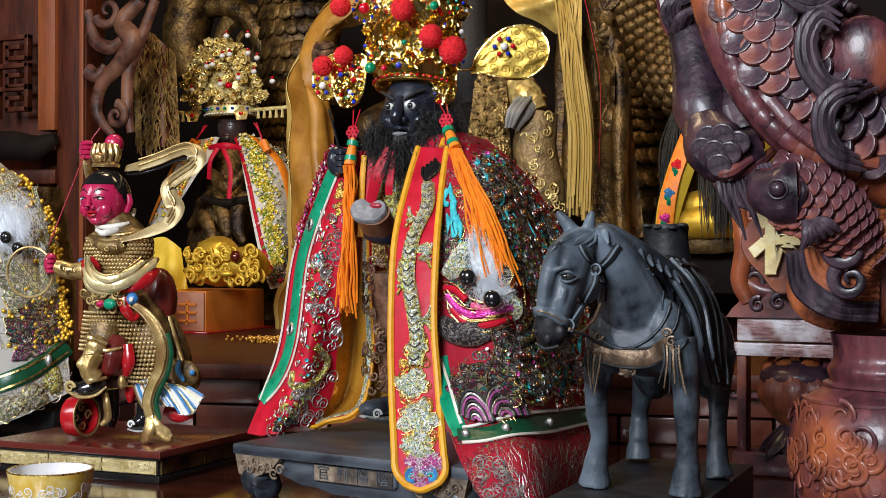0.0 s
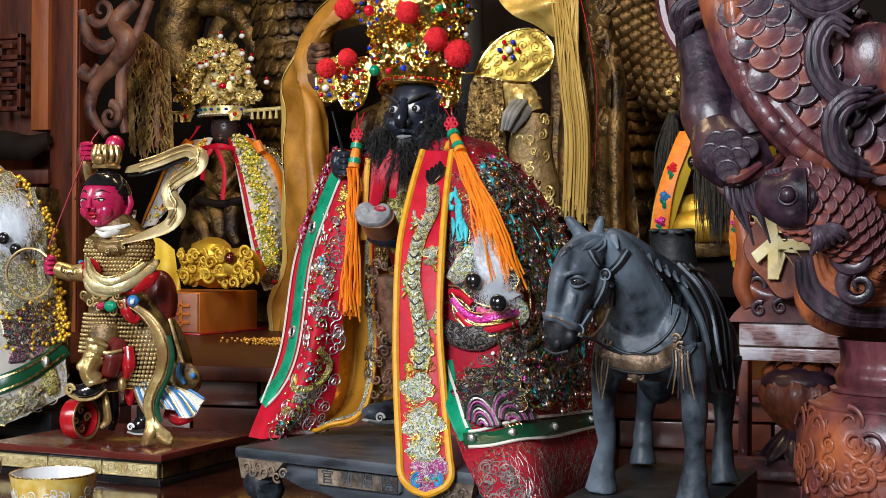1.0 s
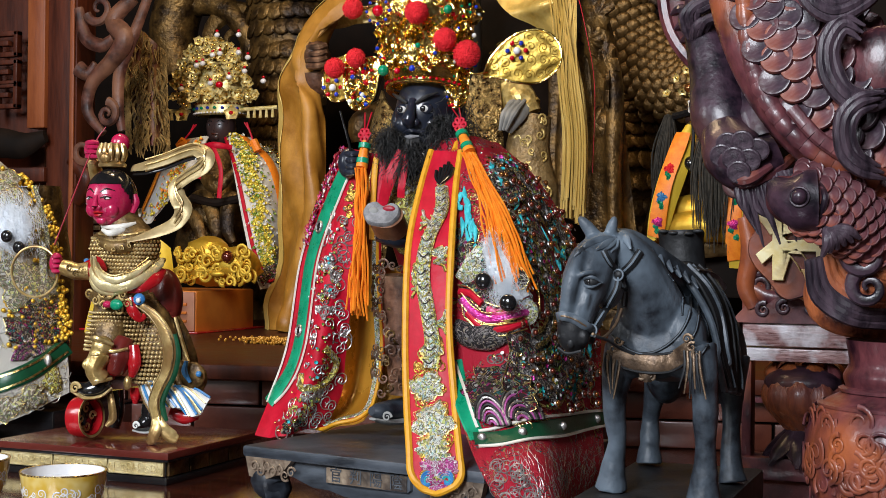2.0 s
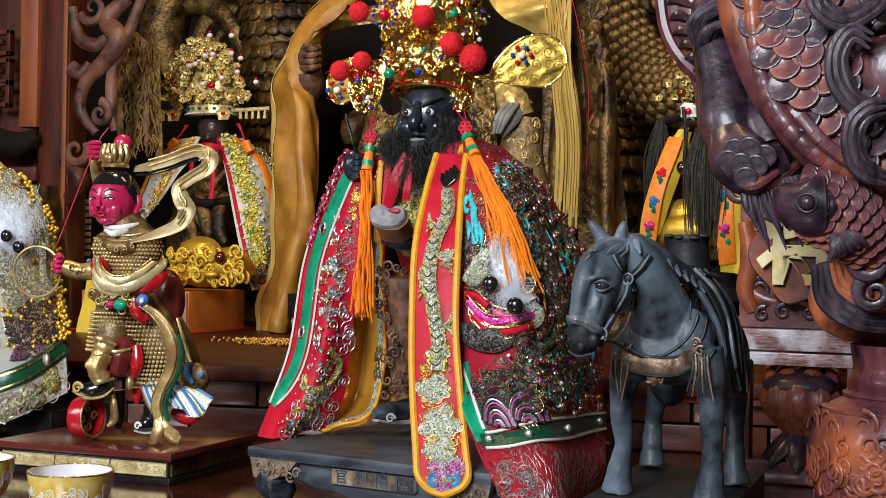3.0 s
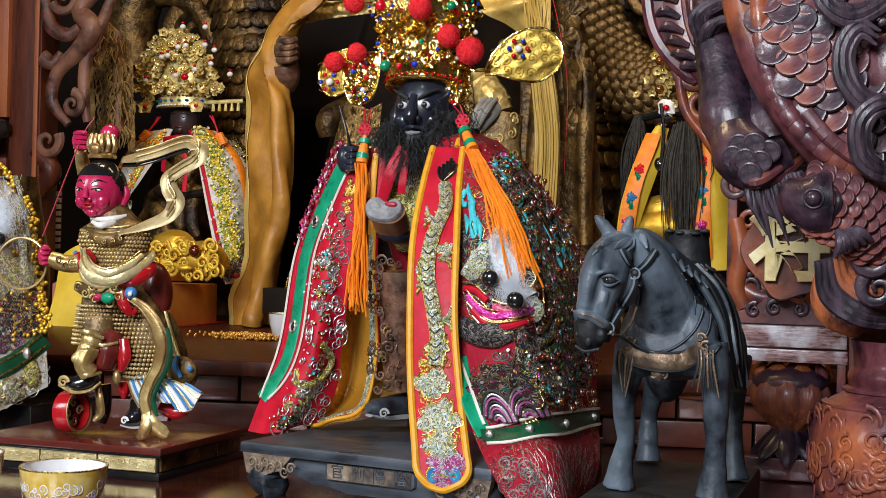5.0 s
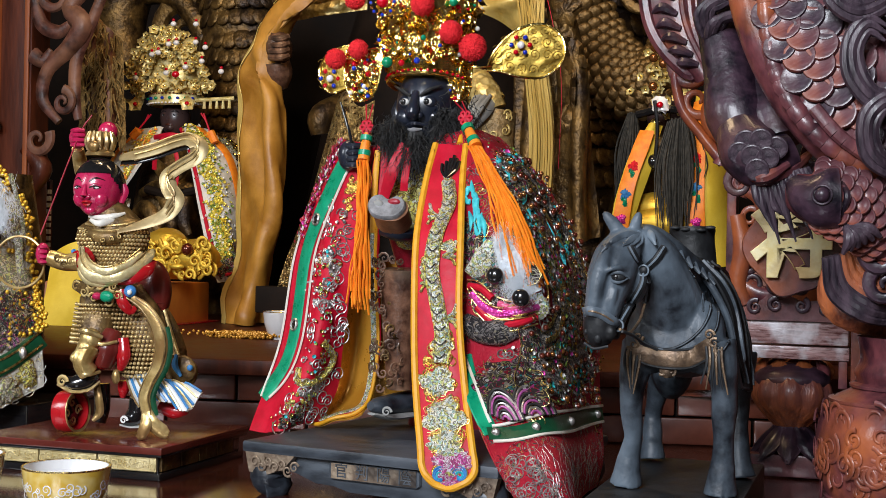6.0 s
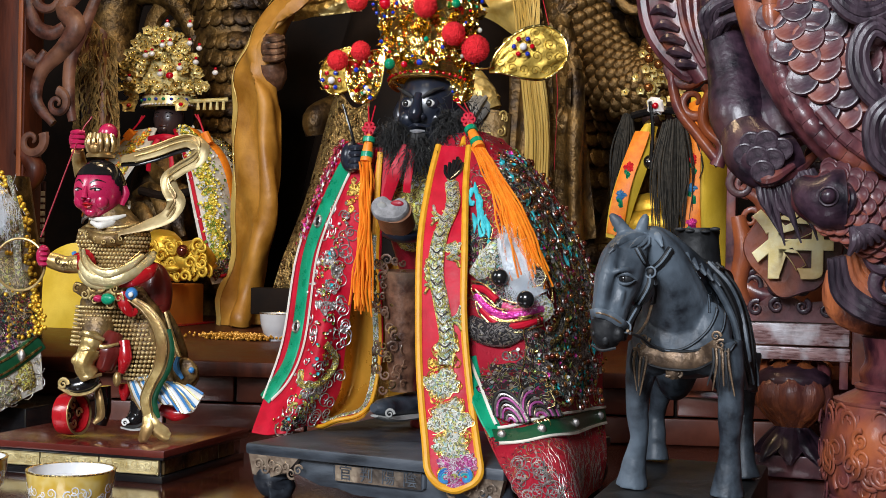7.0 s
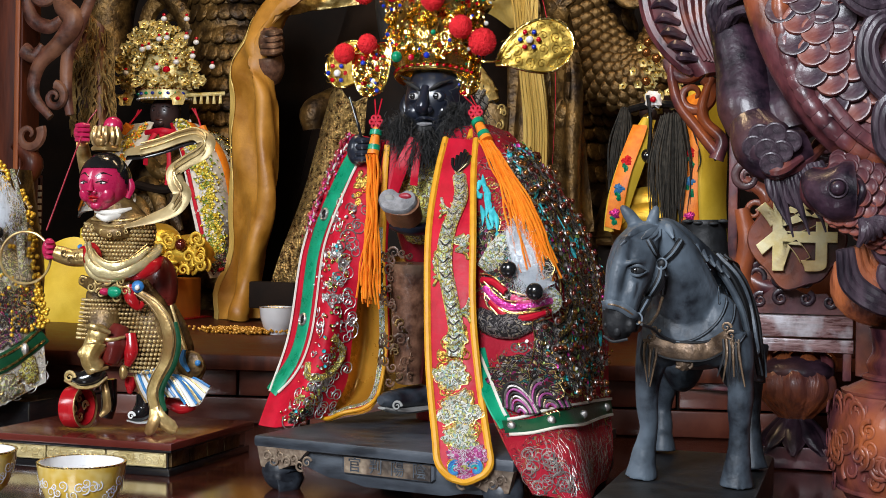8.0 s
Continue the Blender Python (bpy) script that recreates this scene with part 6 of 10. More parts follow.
laid([(0.2443, -0.2500, 0.1653), (0.2526, -0.2500, 0.1610), (0.2645, -0.2500, 0.1634)], 0.0012, HD, 20, 0.0)
# saddle cloth over the back, its flap, straps and the saddle roll
sad = Surf([[(0.3135, -0.1250, 0.2309), (0.3190, -0.0800, 0.2340), (0.3259, -0.0300, 0.2286)], [(0.3300, -0.1250, 0.2111), (0.3397, -0.0900, 0.2117), (0.3423, -0.0200, 0.1968)], [(0.3428, -0.1200, 0.1846), (0.3498, -0.0850, 0.1850), (0.3514, -0.0200, 0.1672)], [(0.3501, -0.1180, 0.1545), (0.3557, -0.0900, 0.1529), (0.3565, -0.0300, 0.1410)], [(0.3569, -0.1120, 0.1230), (0.3599, -0.0900, 0.1197), (0.3592, -0.0500, 0.1139)]], 22, 30, lambda u, v: 0.0016 * math.sin(22 * u + 3 * v) * (0.3 + v))
b.add(sad.mesh(0.005), HD)
b.add(sad.cord([(0.0, 0.0), (0.0, 0.3), (0.0, 0.65), (0.0, 1.0)], 0.0032, 30, 0.001, 8), H)
b.add(sad.cord([(0.0, 1.0), (0.5, 1.0), (1.0, 1.0)], 0.0018, 12, 0.001, 8), H)
for u, r in ((0.16, 0.0016), (0.30, 0.0024), (0.44, 0.0012), (0.60, 0.0018), (0.80, 0.0014)):
    b.add(sad.cord([(u, 0.02), (u + 0.04, 0.4), (u - 0.02, 0.7), (u + 0.02, 0.97)], r, 26, 0.003, 6), HD if u in (0.16, 0.6) else H)
b.add(Surf([[(0.2851, -0.1000, 0.2249), (0.3110, -0.1000, 0.2328), (0.3297, -0.1000, 0.2271)], [(0.2814, -0.0400, 0.2254), (0.3085, -0.0400, 0.2347), (0.3340, -0.0400, 0.2224)], [(0.2722, 0.0300, 0.2160), (0.3024, 0.0300, 0.2265), (0.3310, 0.0300, 0.2091)]], 14, 14, face=(0, 0, 1)).mesh(0.006), HD)
b.add(tube([(0.3056, -0.0500, 0.2207), (0.3042, -0.0500, 0.2368), (0.3033, -0.0500, 0.2557), (0.3032, -0.0500, 0.2627), (0.3031, -0.0500, 0.2664)], [0.0226, 0.0221, 0.0210, 0.0221, 0.0205], 14, 22, 0.75, (0, 1, 0)), HD)
b.add(ball((0.2894, -0.0660, 0.2648), (0.0048, 0.0037, 0.0021), 10, 7), HD)
b.add(ball((0.3224, -0.0660, 0.2653), (0.0048, 0.0037, 0.0021), 10, 7), HD)
b.add(ball((0.2991, -0.0660, 0.2634), (0.0048, 0.0037, 0.0021), 10, 7), HD)
b.add(ball((0.3129, -0.0660, 0.2630), (0.0048, 0.0037, 0.0021), 10, 7), HD)
# collar straps over chest and shoulder
laid([(0.3287, -0.2000, 0.2336), (0.3414, -0.2000, 0.2163), (0.3428, -0.2000, 0.1950), (0.3337, -0.2000, 0.1757), (0.3158, -0.2000, 0.1616), (0.2990, -0.2000, 0.1589), (0.2842, -0.2000, 0.1650), (0.2743, -0.2000, 0.1733)], 0.0013, HD, 36, 0.0008, 0.7)
laid([(0.3287, -0.2000, 0.2336), (0.3414, -0.2000, 0.2163), (0.3428, -0.2000, 0.1950), (0.3337, -0.2000, 0.1757), (0.3158, -0.2000, 0.1616), (0.2990, -0.2000, 0.1589), (0.2842, -0.2000, 0.1650), (0.2743, -0.2000, 0.1733)], 0.0006, H, 36, 0.0022, 0.7)
laid([(0.3394, -0.2000, 0.2234), (0.3497, -0.2000, 0.2024), (0.3487, -0.2000, 0.1811), (0.3405, -0.2000, 0.1675)], 0.0012, HD, 36, 0.0008, 0.7)
laid([(0.3394, -0.2000, 0.2234), (0.3497, -0.2000, 0.2024), (0.3487, -0.2000, 0.1811), (0.3405, -0.2000, 0.1675)], 0.0005, H, 36, 0.0022, 0.7)
laid([(0.3241, -0.2000, 0.2268), (0.3358, -0.2000, 0.2114), (0.3362, -0.2000, 0.1924)], 0.0010, HD, 36, 0.0008, 0.7)
laid([(0.3241, -0.2000, 0.2268), (0.3358, -0.2000, 0.2114), (0.3362, -0.2000, 0.1924)], 0.0004, H, 36, 0.0022, 0.7)
laid([(0.3493, -0.2000, 0.1972), (0.3570, -0.2000, 0.1861), (0.3592, -0.2000, 0.1711), (0.3529, -0.2000, 0.1595)], 0.0012, HD, 36, 0.0008, 0.7)
laid([(0.3493, -0.2000, 0.1972), (0.3570, -0.2000, 0.1861), (0.3592, -0.2000, 0.1711), (0.3529, -0.2000, 0.1595)], 0.0005, H, 36, 0.0022, 0.7)
# breast plate with its boss, scrolls and hanging tassels
plate = [cling(p, 0.0025) for p in catmull([(0.2780, -0.2000, 0.1599), (0.2869, -0.2000, 0.1536), (0.3064, -0.2000, 0.1507), (0.3279, -0.2000, 0.1526), (0.3453, -0.2000, 0.1639)], 20)]
b.add(tube(plate, 0.0085, 30, 12, 0.3), HB)
for d in (0.0080, -0.0080):
    b.add(tube([p + (0, -0.0015, d) for p in plate], 0.0011, 30, 6), HD)
boss = cling((0.3066, -0.2000, 0.1421), 0.006)
b.add(ball(boss, (0.0075, 0.0045, 0.0085), 14, 8, 0.05), HB)
for a in range(6):
    b.add(scroll(boss + 0.008 * np.array((math.cos(a * 1.047), 0, math.sin(a * 1.047))) + (0, -0.003, 0.005), 0.004, 1.2, a, 1, 0.0013, n=12), HB)
for c0, lean in ((cling((0.2775, -0.2000, 0.1589), 0.003), -1), (cling((0.3453, -0.2000, 0.1629), 0.003), 1)):
    for k in range(6):
        c = c0 + ((k - 2.5) * 0.0026, -0.002, 0)
        b.add(tube([c, c + (lean * 0.001, -0.002, -0.014), c + (lean * 0.002 * (k - 2), -0.001, -0.032 - 0.004 * (k % 3))], [0.0010, 0.0013, 0.0006], 10, 6), HB if k % 2 else HD)
    for k in range(3):
        b.add(scroll(c0 + (0.004 * lean * (k - 1), -0.003, 0.010 - 0.007 * k), 0.0045, 1.3, k, lean, 0.0014, n=14), HB)
# bridle
laid([(0.2785, -0.2400, 0.2456), (0.2844, -0.2400, 0.2355), (0.2912, -0.2400, 0.2263)], 0.0032, HD, 30, 0.0012, 0.45)
laid([(0.2785, -0.2400, 0.2456), (0.2844, -0.2400, 0.2355), (0.2912, -0.2400, 0.2263)], 0.0009, H, 30, 0.0030, 0.5, 5)
laid([(0.3087, -0.2400, 0.2471), (0.3014, -0.2400, 0.2359), (0.2912, -0.2400, 0.2263)], 0.0032, HD, 30, 0.0012, 0.45)
laid([(0.3087, -0.2400, 0.2471), (0.3014, -0.2400, 0.2359), (0.2912, -0.2400, 0.2263)], 0.0009, H, 30, 0.0030, 0.5, 5)
laid([(0.2912, -0.2400, 0.2263), (0.2896, -0.2400, 0.2142), (0.2814, -0.2400, 0.1990), (0.2703, -0.2400, 0.1799)], 0.0032, HD, 30, 0.0012, 0.45)
laid([(0.2912, -0.2400, 0.2263), (0.2896, -0.2400, 0.2142), (0.2814, -0.2400, 0.1990), (0.2703, -0.2400, 0.1799)], 0.0009, H, 30, 0.0030, 0.5, 5)
laid([(0.2912, -0.2400, 0.2263), (0.2953, -0.2400, 0.2134), (0.2946, -0.2400, 0.2004)], 0.0032, HD, 30, 0.0012, 0.45)
laid([(0.2912, -0.2400, 0.2263), (0.2953, -0.2400, 0.2134), (0.2946, -0.2400, 0.2004)], 0.0009, H, 30, 0.0030, 0.5, 5)
laid([(0.2428, -0.2500, 0.1905), (0.2505, -0.2500, 0.1917), (0.2611, -0.2500, 0.1884), (0.2727, -0.2500, 0.1805)], 0.0040, H, 24, 0.0015, 0.4)
laid([(0.2428, -0.2500, 0.1905), (0.2505, -0.2500, 0.1917), (0.2611, -0.2500, 0.1884), (0.2727, -0.2500, 0.1805)], 0.0008, HB, 24, 0.0032, 0.5, 5)
for p in ((0.2912, -0.2400, 0.2263), (0.2727, -0.2500, 0.1805)):
    c = cling(p, 0.002)
    b.add(ball(c, (0.0048, 0.003, 0.0048), 14, 9), HD)
    b.add(tube([c + np.array((0.0045 * math.cos(a), -0.0028, 0.0045 * math.sin(a))) for a in np.linspace(0, 6.283, 16)], 0.0009, 24, 6), H)
b.add(tube([(0.2742, -0.2520, 0.1778), (0.2795, -0.2380, 0.1745), (0.2837, -0.2150, 0.1840), (0.2861, -0.2050, 0.1971)], 0.0013, 16, 6), HB)
b.add(tube([(0.2761, -0.2520, 0.1761), (0.2827, -0.2350, 0.1717), (0.2880, -0.2150, 0.1642), (0.2976, -0.2050, 0.1592)], 0.0013, 16, 6), HD)
b.thing("horse_statue", "slate-grey painted horse statue with bridle and saddle roll", "statue")
base = part("plinth", box((0.236, -0.262, TABLE), (0.366, 0.058, 0.030), 0.004), M["horse_dark"], None)
tagged(base, "black-grey rectangular base under the horse statue", "plinth")

# ---- red-faced boy statue on the plinth ----
G, GS, PK, R = M["gold_paint"], M["gold_scale"], M["pink_skin"], M["red_paint"]
b = Build()
hc = np.array((-0.370, -0.012, 0.300))
HR = np.array((0.0280, 0.0295, 0.0340))
face = unit((0.02, -1.0, -0.04))
side = np.array((1.0, 0.02, 0.0))
verts, faces = ball(hc, HR, 36, 26)
shaped = []
for p in verts:
    q = np.array(p) - hc
    if q[2] < 0:
        q[0] *= 1 - 0.20 * (q[2] / HR[2]) ** 2
        q[1] *= 1 - 0.10 * (q[2] / HR[2]) ** 2
    shaped.append(hc + q)
b.add((shaped, faces), PK)


def on_face(a, z, d=0.0):
    w = HR[0] * (1 - (0.20 * (z / HR[2]) ** 2 if z < 0 else 0))
    return hc + side * a + face * (HR[1] * math.sqrt(max(0.0, 1 - (a / w) ** 2 - (z / HR[2]) ** 2)) + d) + np.array((0, 0, z))


b.add(tube([on_face(0, 0.005, -0.001), on_face(0, -0.003, 0.0015), on_face(0, -0.0075, 0.0028)], [0.0022, 0.0028, 0.0042], 8, 10), PK)
for s in (-1, 1):
    b.add(ball(on_face(s * 0.0038, -0.0085, 0.0006), 0.0028, 8, 6), PK)
    b.add(ball(on_face(s * 0.012, -0.0105, -0.0085), (0.0095, 0.0088, 0.0100), 14, 10), PK)
    b.add(ball(on_face(s * 0.0108, 0.0015, -0.0010), (0.0050, 0.0017, 0.0013), 12, 7), M["white_paint"])
    b.add(ball(on_face(s * 0.0108, 0.0014, 0.0001), (0.0018, 0.0010, 0.0012), 8, 6), M["black"])
    b.add(tube([on_face(s * 0.005, 0.0020, 0.0003), on_face(s * 0.011, 0.0036, 0.0007), on_face(s * 0.0165, 0.0022, 0.0003)], 0.0008, 10, 6), M["black"])
    b.add(tube([on_face(s * 0.005, 0.0045, -0.0003), on_face(s * 0.011, 0.0062, -0.0002), on_face(s * 0.017, 0.0044, -0.0003)], 0.0010, 10, 6), PK)
    b.add(tube([on_face(s * 0.004, 0.0085, 0.0002), on_face(s * 0.011, 0.0125, 0.0003), on_face(s * 0.0195, 0.0098, 0.0002)], [0.0007, 0.0012, 0.0004], 12, 6), M["black"])
    b.add(tube([hc + side * s * 0.0275 + (0, 0.004, 0.006), hc + side * s * 0.0295 + (0, 0.005, -0.003), hc + side * s * 0.0265 + (0, 0.003, -0.015)], [0.004, 0.0052, 0.003], 10, 8, 0.6), PK)
b.add(tube([on_face(-0.0062, -0.0150, 0), on_face(-0.002, -0.0138, 0.0012), on_face(0.002, -0.0138, 0.0012), on_face(0.0062, -0.0150, 0)], [0.0006, 0.0013, 0.0013, 0.0006], 12, 6), R)
b.add(tube([on_face(-0.0045, -0.0165, 0), on_face(0, -0.0176, 0.001), on_face(0.0045, -0.0165, 0)], [0.0008, 0.0018, 0.0008], 10, 6), R)
b.add(ball(on_face(0, -0.0235, -0.003), (0.007, 0.005, 0.005), 12, 8), PK)
# smooth black hair with a clean hairline
hv, hf = ball(hc + (0, 0.0008, 0.0006), HR * 1.05, 60, 44)
hv = [np.array(p) for p in hv]


def is_hair(p):
    q = (p - hc) / HR
    f = -q[1] / max(1e-6, math.hypot(q[0], q[1]))
    return q[2] > (0.52 if f > 0.62 else 0.52 - 1.25 * (0.62 - f) if f > 0 else -0.25 + 0.5 * f)


b.add((hv, [f for f in hf if all(is_hair(hv[k]) for k in f)]), M["black"])
# gilt topknot guard and the scarlet bun behind it
cb = np.array((-0.372, -0.008, 0.338))
b.add(lathe([(0.0155, 0.0), (0.0165, 0.003), (0.0140, 0.006), (0.0120, 0.012), (0.0135, 0.022), (0.0115, 0.027), (0.004, 0.028)], 24, 0, cb), G)
for k in range(12):
    a = 2 * math.pi * k / 12
    o = np.array((math.cos(a), math.sin(a), 0))
    b.add(tube([cb + 0.0130 * o + (0, 0, 0.007), cb + 0.0150 * o + (0, 0, 0.017), cb + 0.0125 * o + (0, 0, 0.0275)], [0.0024, 0.0034, 0.0016], 8, 7), G)
b.add(ball(cb + (0.001, -0.0155, 0.010), (0.0075, 0.004, 0.0065), 14, 9), G)
b.add(ball((-0.374, 0.010, 0.367), (0.0115, 0.011, 0.012), 16, 12), PK)
# white collar
b.add(tube([(-0.369, -0.030, 0.265), (-0.355, -0.034, 0.261), (-0.346, -0.020, 0.267), (-0.343, 0.000, 0.281), (-0.347, 0.012, 0.289)], [0.002, 0.0038, 0.0046, 0.0044, 0.003], 20, 10, 0.7), M["white_silk"])
# neck guard and shoulders fused into one form, then torso in scale armour
mail = sculpted([tube([(-0.366, -0.004, 0.283), (-0.360, -0.004, 0.268), (-0.354, -0.002, 0.250)], [0.021, 0.026, 0.036], 14, 20, 0.8),
                 ball((-0.331, -0.004, 0.248), (0.020, 0.022, 0.020)), ball((-0.381, -0.010, 0.246), (0.016, 0.018, 0.018)),
                 tube([(-0.352, 0.0, 0.250), (-0.350, 0.0, 0.205)], [0.036, 0.031], 6, 20, 0.8)], 0.0016, 3)
b.add(mail, M["gold_ground"])
mail_skin = BVHTree.FromPolygons([Vector(v) for v in mail[0]], mail[1])


def on_mail(x, z, off=0.0):
    """The point of the breastplate under a place seen from the front."""
    way = Vector((-0.56, 0.83, 0.0))
    hit_, nrm, _, _ = mail_skin.ray_cast(Vector((x, -0.03, z)) - way * 0.2, way, 0.5)
    return (hit_ + nrm * off) if hit_ else None


for r in range(12):
    for k in range(24):
        p = on_mail(-0.395 + 0.0046 * k + (0.0023 if r % 2 else 0), 0.252 - 0.0044 * r)
        if p:
            b.add(ball(p, (0.0021, 0.0021, 0.0021), 6, 5), G)
for z, r0 in ((0.2565, 0.0018), (0.2625, 0.0014)):
    line = [q for q in (on_mail(-0.392 + 0.009 * k, z - 0.004 * math.sin(3.14 * k / 9), 0.0008) for k in range(10)) if q]
    if len(line) > 2:
        b.add(tube([tuple(q) for q in line], r0, 30, 6), G)
line = [q for q in (on_mail(-0.384 + 0.0075 * k, 0.2725 - 0.005 * math.sin(3.14 * k / 8), 0.0015) for k in range(9)) if q]
b.add(tube([tuple(q) for q in line], [0.0015, 0.0032, 0.0032, 0.0015], 30, 10, 0.6), M["white_silk"])
b.add(tube([(-0.367, 0.000, 0.264), (-0.361, -0.002, 0.250), (-0.360, 0.000, 0.231), (-0.358, 0.000, 0.205), (-0.354, 0.002, 0.176)], [0.022, 0.029, 0.0325, 0.030, 0.029], 24, 24, 0.78), M["gold_ground"])
b.add(tube([(-0.377, -0.028, 0.254), (-0.353, -0.036, 0.246), (-0.334, -0.026, 0.248), (-0.328, 0.000, 0.262)], [0.004, 0.0065, 0.0075, 0.005], 22, 10, 0.5), M["gold_ground"])
for c0 in ((-0.372, -0.033, 0.251), (-0.358, -0.038, 0.246), (-0.346, -0.040, 0.243), (-0.337, -0.038, 0.244), (-0.330, -0.032, 0.247), (-0.326, -0.022, 0.253)):
    b.add(scroll(c0, 0.0032, 1.3, c0[0] * 300, 1, 0.0009, n=12), G)
tc_, tr_ = np.array((-0.361, 0.000, 0.247)), 0.0325
for r in range(8):
    for k in range(15):
        a = -2.75 + 0.16 * k + (0.08 if r % 2 else 0)
        w = tr_ - 0.0002 * (r - 4) ** 2
        b.add(ball(tc_ + (w * math.cos(a), 0.78 * w * math.sin(a), 0.002 - 0.0046 * r), (0.0024, 0.0022, 0.0021), 6, 5), G)
# skirt of scales in two leaves over the thighs
b.add(tube([(-0.370, -0.012, 0.179), (-0.364, -0.020, 0.154), (-0.361, -0.028, 0.132)], [0.019, 0.0235, 0.020], 20, 20, 0.8), M["gold_ground"])
b.add(tube([(-0.342, 0.000, 0.180), (-0.322, 0.000, 0.148), (-0.314, 0.000, 0.117), (-0.314, 0.000, 0.088)], [0.026, 0.030, 0.029, 0.022], 20, 20, 0.75), M["gold_ground"])
for (c0, w, dz, dx, y0), rows_ in ((((-0.366, -0.016, 0.170), 0.0248, -0.0047, -0.0004, 0.8), 10), (((-0.336, -0.001, 0.170), 0.0318, -0.0049, 0.0015, 0.75), 17)):
    for r in range(rows_):
        for k in range(14):
            a = -2.6 + 0.155 * k + (0.078 if r % 2 else 0)
            c = np.array(c0) + (w * math.cos(a) + dx * r, y0 * w * math.sin(a) - (0.0005 * r if rows_ == 10 else 0), dz * r)
            b.add(ball(c, (0.0022, 0.0020, 0.0020), 6, 5), G)
b.add(tube([(-0.375, -0.035, 0.146), (-0.353, -0.050, 0.134), (-0.339, -0.050, 0.128), (-0.325, -0.040, 0.131)], [0.0018, 0.0024, 0.0024, 0.0018], 18, 8), G)
# lion-mask belt, green clasp, blue and red knots
b.add(tube([(-0.387, -0.030, 0.192), (-0.359, -0.046, 0.187), (-0.336, -0.048, 0.187), (-0.320, -0.040, 0.190)], [0.006, 0.0085, 0.0085, 0.006], 20, 12, 0.6), M["gold_ground"])
for k, (c0, q) in enumerate((((-0.379, -0.040, 0.191), 1), ((-0.361, -0.052, 0.185), -1), ((-0.350, -0.054, 0.193), 1), ((-0.348, -0.054, 0.179), -1), ((-0.338, -0.056, 0.194), 1), ((-0.323, -0.054, 0.192), -1), ((-0.320, -0.050, 0.182), 1), ((-0.331, -0.050, 0.175), -1))):
    b.add(scroll(c0, 0.0058, 1.4, k, q, 0.0016, n=18), G)
b.add(ball((-0.329, -0.057, 0.181), (0.0085, 0.004, 0.0060), 12, 8, 0.05), M["green_silk"])
b.add(ball((-0.341, -0.057, 0.181), (0.0060, 0.004, 0.0042), 12, 8, 0.05), M["pink_skin"])
b.add(tube([(-0.387, -0.035, 0.230), (-0.377, -0.040, 0.219), (-0.377, -0.035, 0.205)], [0.003, 0.004, 0.002], 8, 6), M["blue_paint"])
b.add(ball((-0.307, -0.045, 0.187), (0.0075, 0.005, 0.007), 12, 8), M["blue_paint"])
b.add(ball((-0.305, -0.050, 0.186), (0.0030, 0.002, 0.003), 12, 8), M["white_paint"])
b.add(tube([(-0.320, -0.045, 0.188), (-0.316, -0.046, 0.175), (-0.310, -0.040, 0.166), (-0.306, -0.035, 0.169)], [0.006, 0.0065, 0.0055, 0.003], 14, 10, 0.5), R)
# gathered cape under the arm: broad gilt folds with a scarlet lining
for pts, rad in (([(-0.374, -0.040, 0.233), (-0.363, -0.052, 0.216), (-0.346, -0.058, 0.204), (-0.322, -0.056, 0.203), (-0.307, -0.044, 0.211), (-0.302, -0.020, 0.225), (-0.308, 0.000, 0.229)], [0.004, 0.0065, 0.0085, 0.0085, 0.0075, 0.0075, 0.006]),
                 ([(-0.365, -0.045, 0.227), (-0.348, -0.058, 0.215), (-0.327, -0.062, 0.209), (-0.310, -0.050, 0.216), (-0.303, -0.030, 0.229)], [0.002, 0.004, 0.0055, 0.0045, 0.003]),
                 ([(-0.374, -0.045, 0.218), (-0.360, -0.054, 0.202), (-0.340, -0.056, 0.196), (-0.319, -0.052, 0.197)], [0.003, 0.005, 0.006, 0.003])):
    b.add(tube(pts, rad, 36, 12, 0.55), M["gold_pale"])
    b.add(tube([np.array(p) + (0, -0.004, 0.0045) for p in pts], 0.0008, 30, 5), G)
b.add(tube([(-0.324, -0.045, 0.196), (-0.308, -0.042, 0.202), (-0.299, -0.030, 0.211), (-0.300, -0.012, 0.219)], [0.003, 0.008, 0.010, 0.006], 18, 10, 0.6), R)
b.add(ball((-0.317, 0.020, 0.185), (0.022, 0.020, 0.036), 20, 14), M["oxblood"])
for z in (-0.010, -0.018, -0.026):
    b.add(tube([np.array((-0.319, 0.020, 0.183)) + (0.0225 * math.cos(a) * 0.95, 0.0205 * math.sin(a), z) for a in np.linspace(-2.4, -0.2, 8)], 0.0012, 12, 6), M["oxblood"])
# forearm with engraved cuff, fist and ring
b.add(tube([(-0.371, -0.030, 0.224), (-0.376, -0.042, 0.218), (-0.379, -0.045, 0.213)], [0.012, 0.012, 0.010], 12, 12), R)
b.add(tube([(-0.374, -0.045, 0.218), (-0.387, -0.050, 0.217), (-0.397, -0.054, 0.220), (-0.404, -0.056, 0.222)], [0.0105, 0.0095, 0.0095, 0.0088], 16, 14), G)
for c0 in ((-0.373, -0.062, 0.219), (-0.381, -0.062, 0.214), (-0.388, -0.064, 0.221)):
    b.add(scroll(c0, 0.0045, 1.4, 1.0, 1, 0.0012, n=16), M["gold_ground"])
b.add(ball((-0.412, -0.056, 0.226), (0.0078, 0.0085, 0.0125), 14, 10), PK)
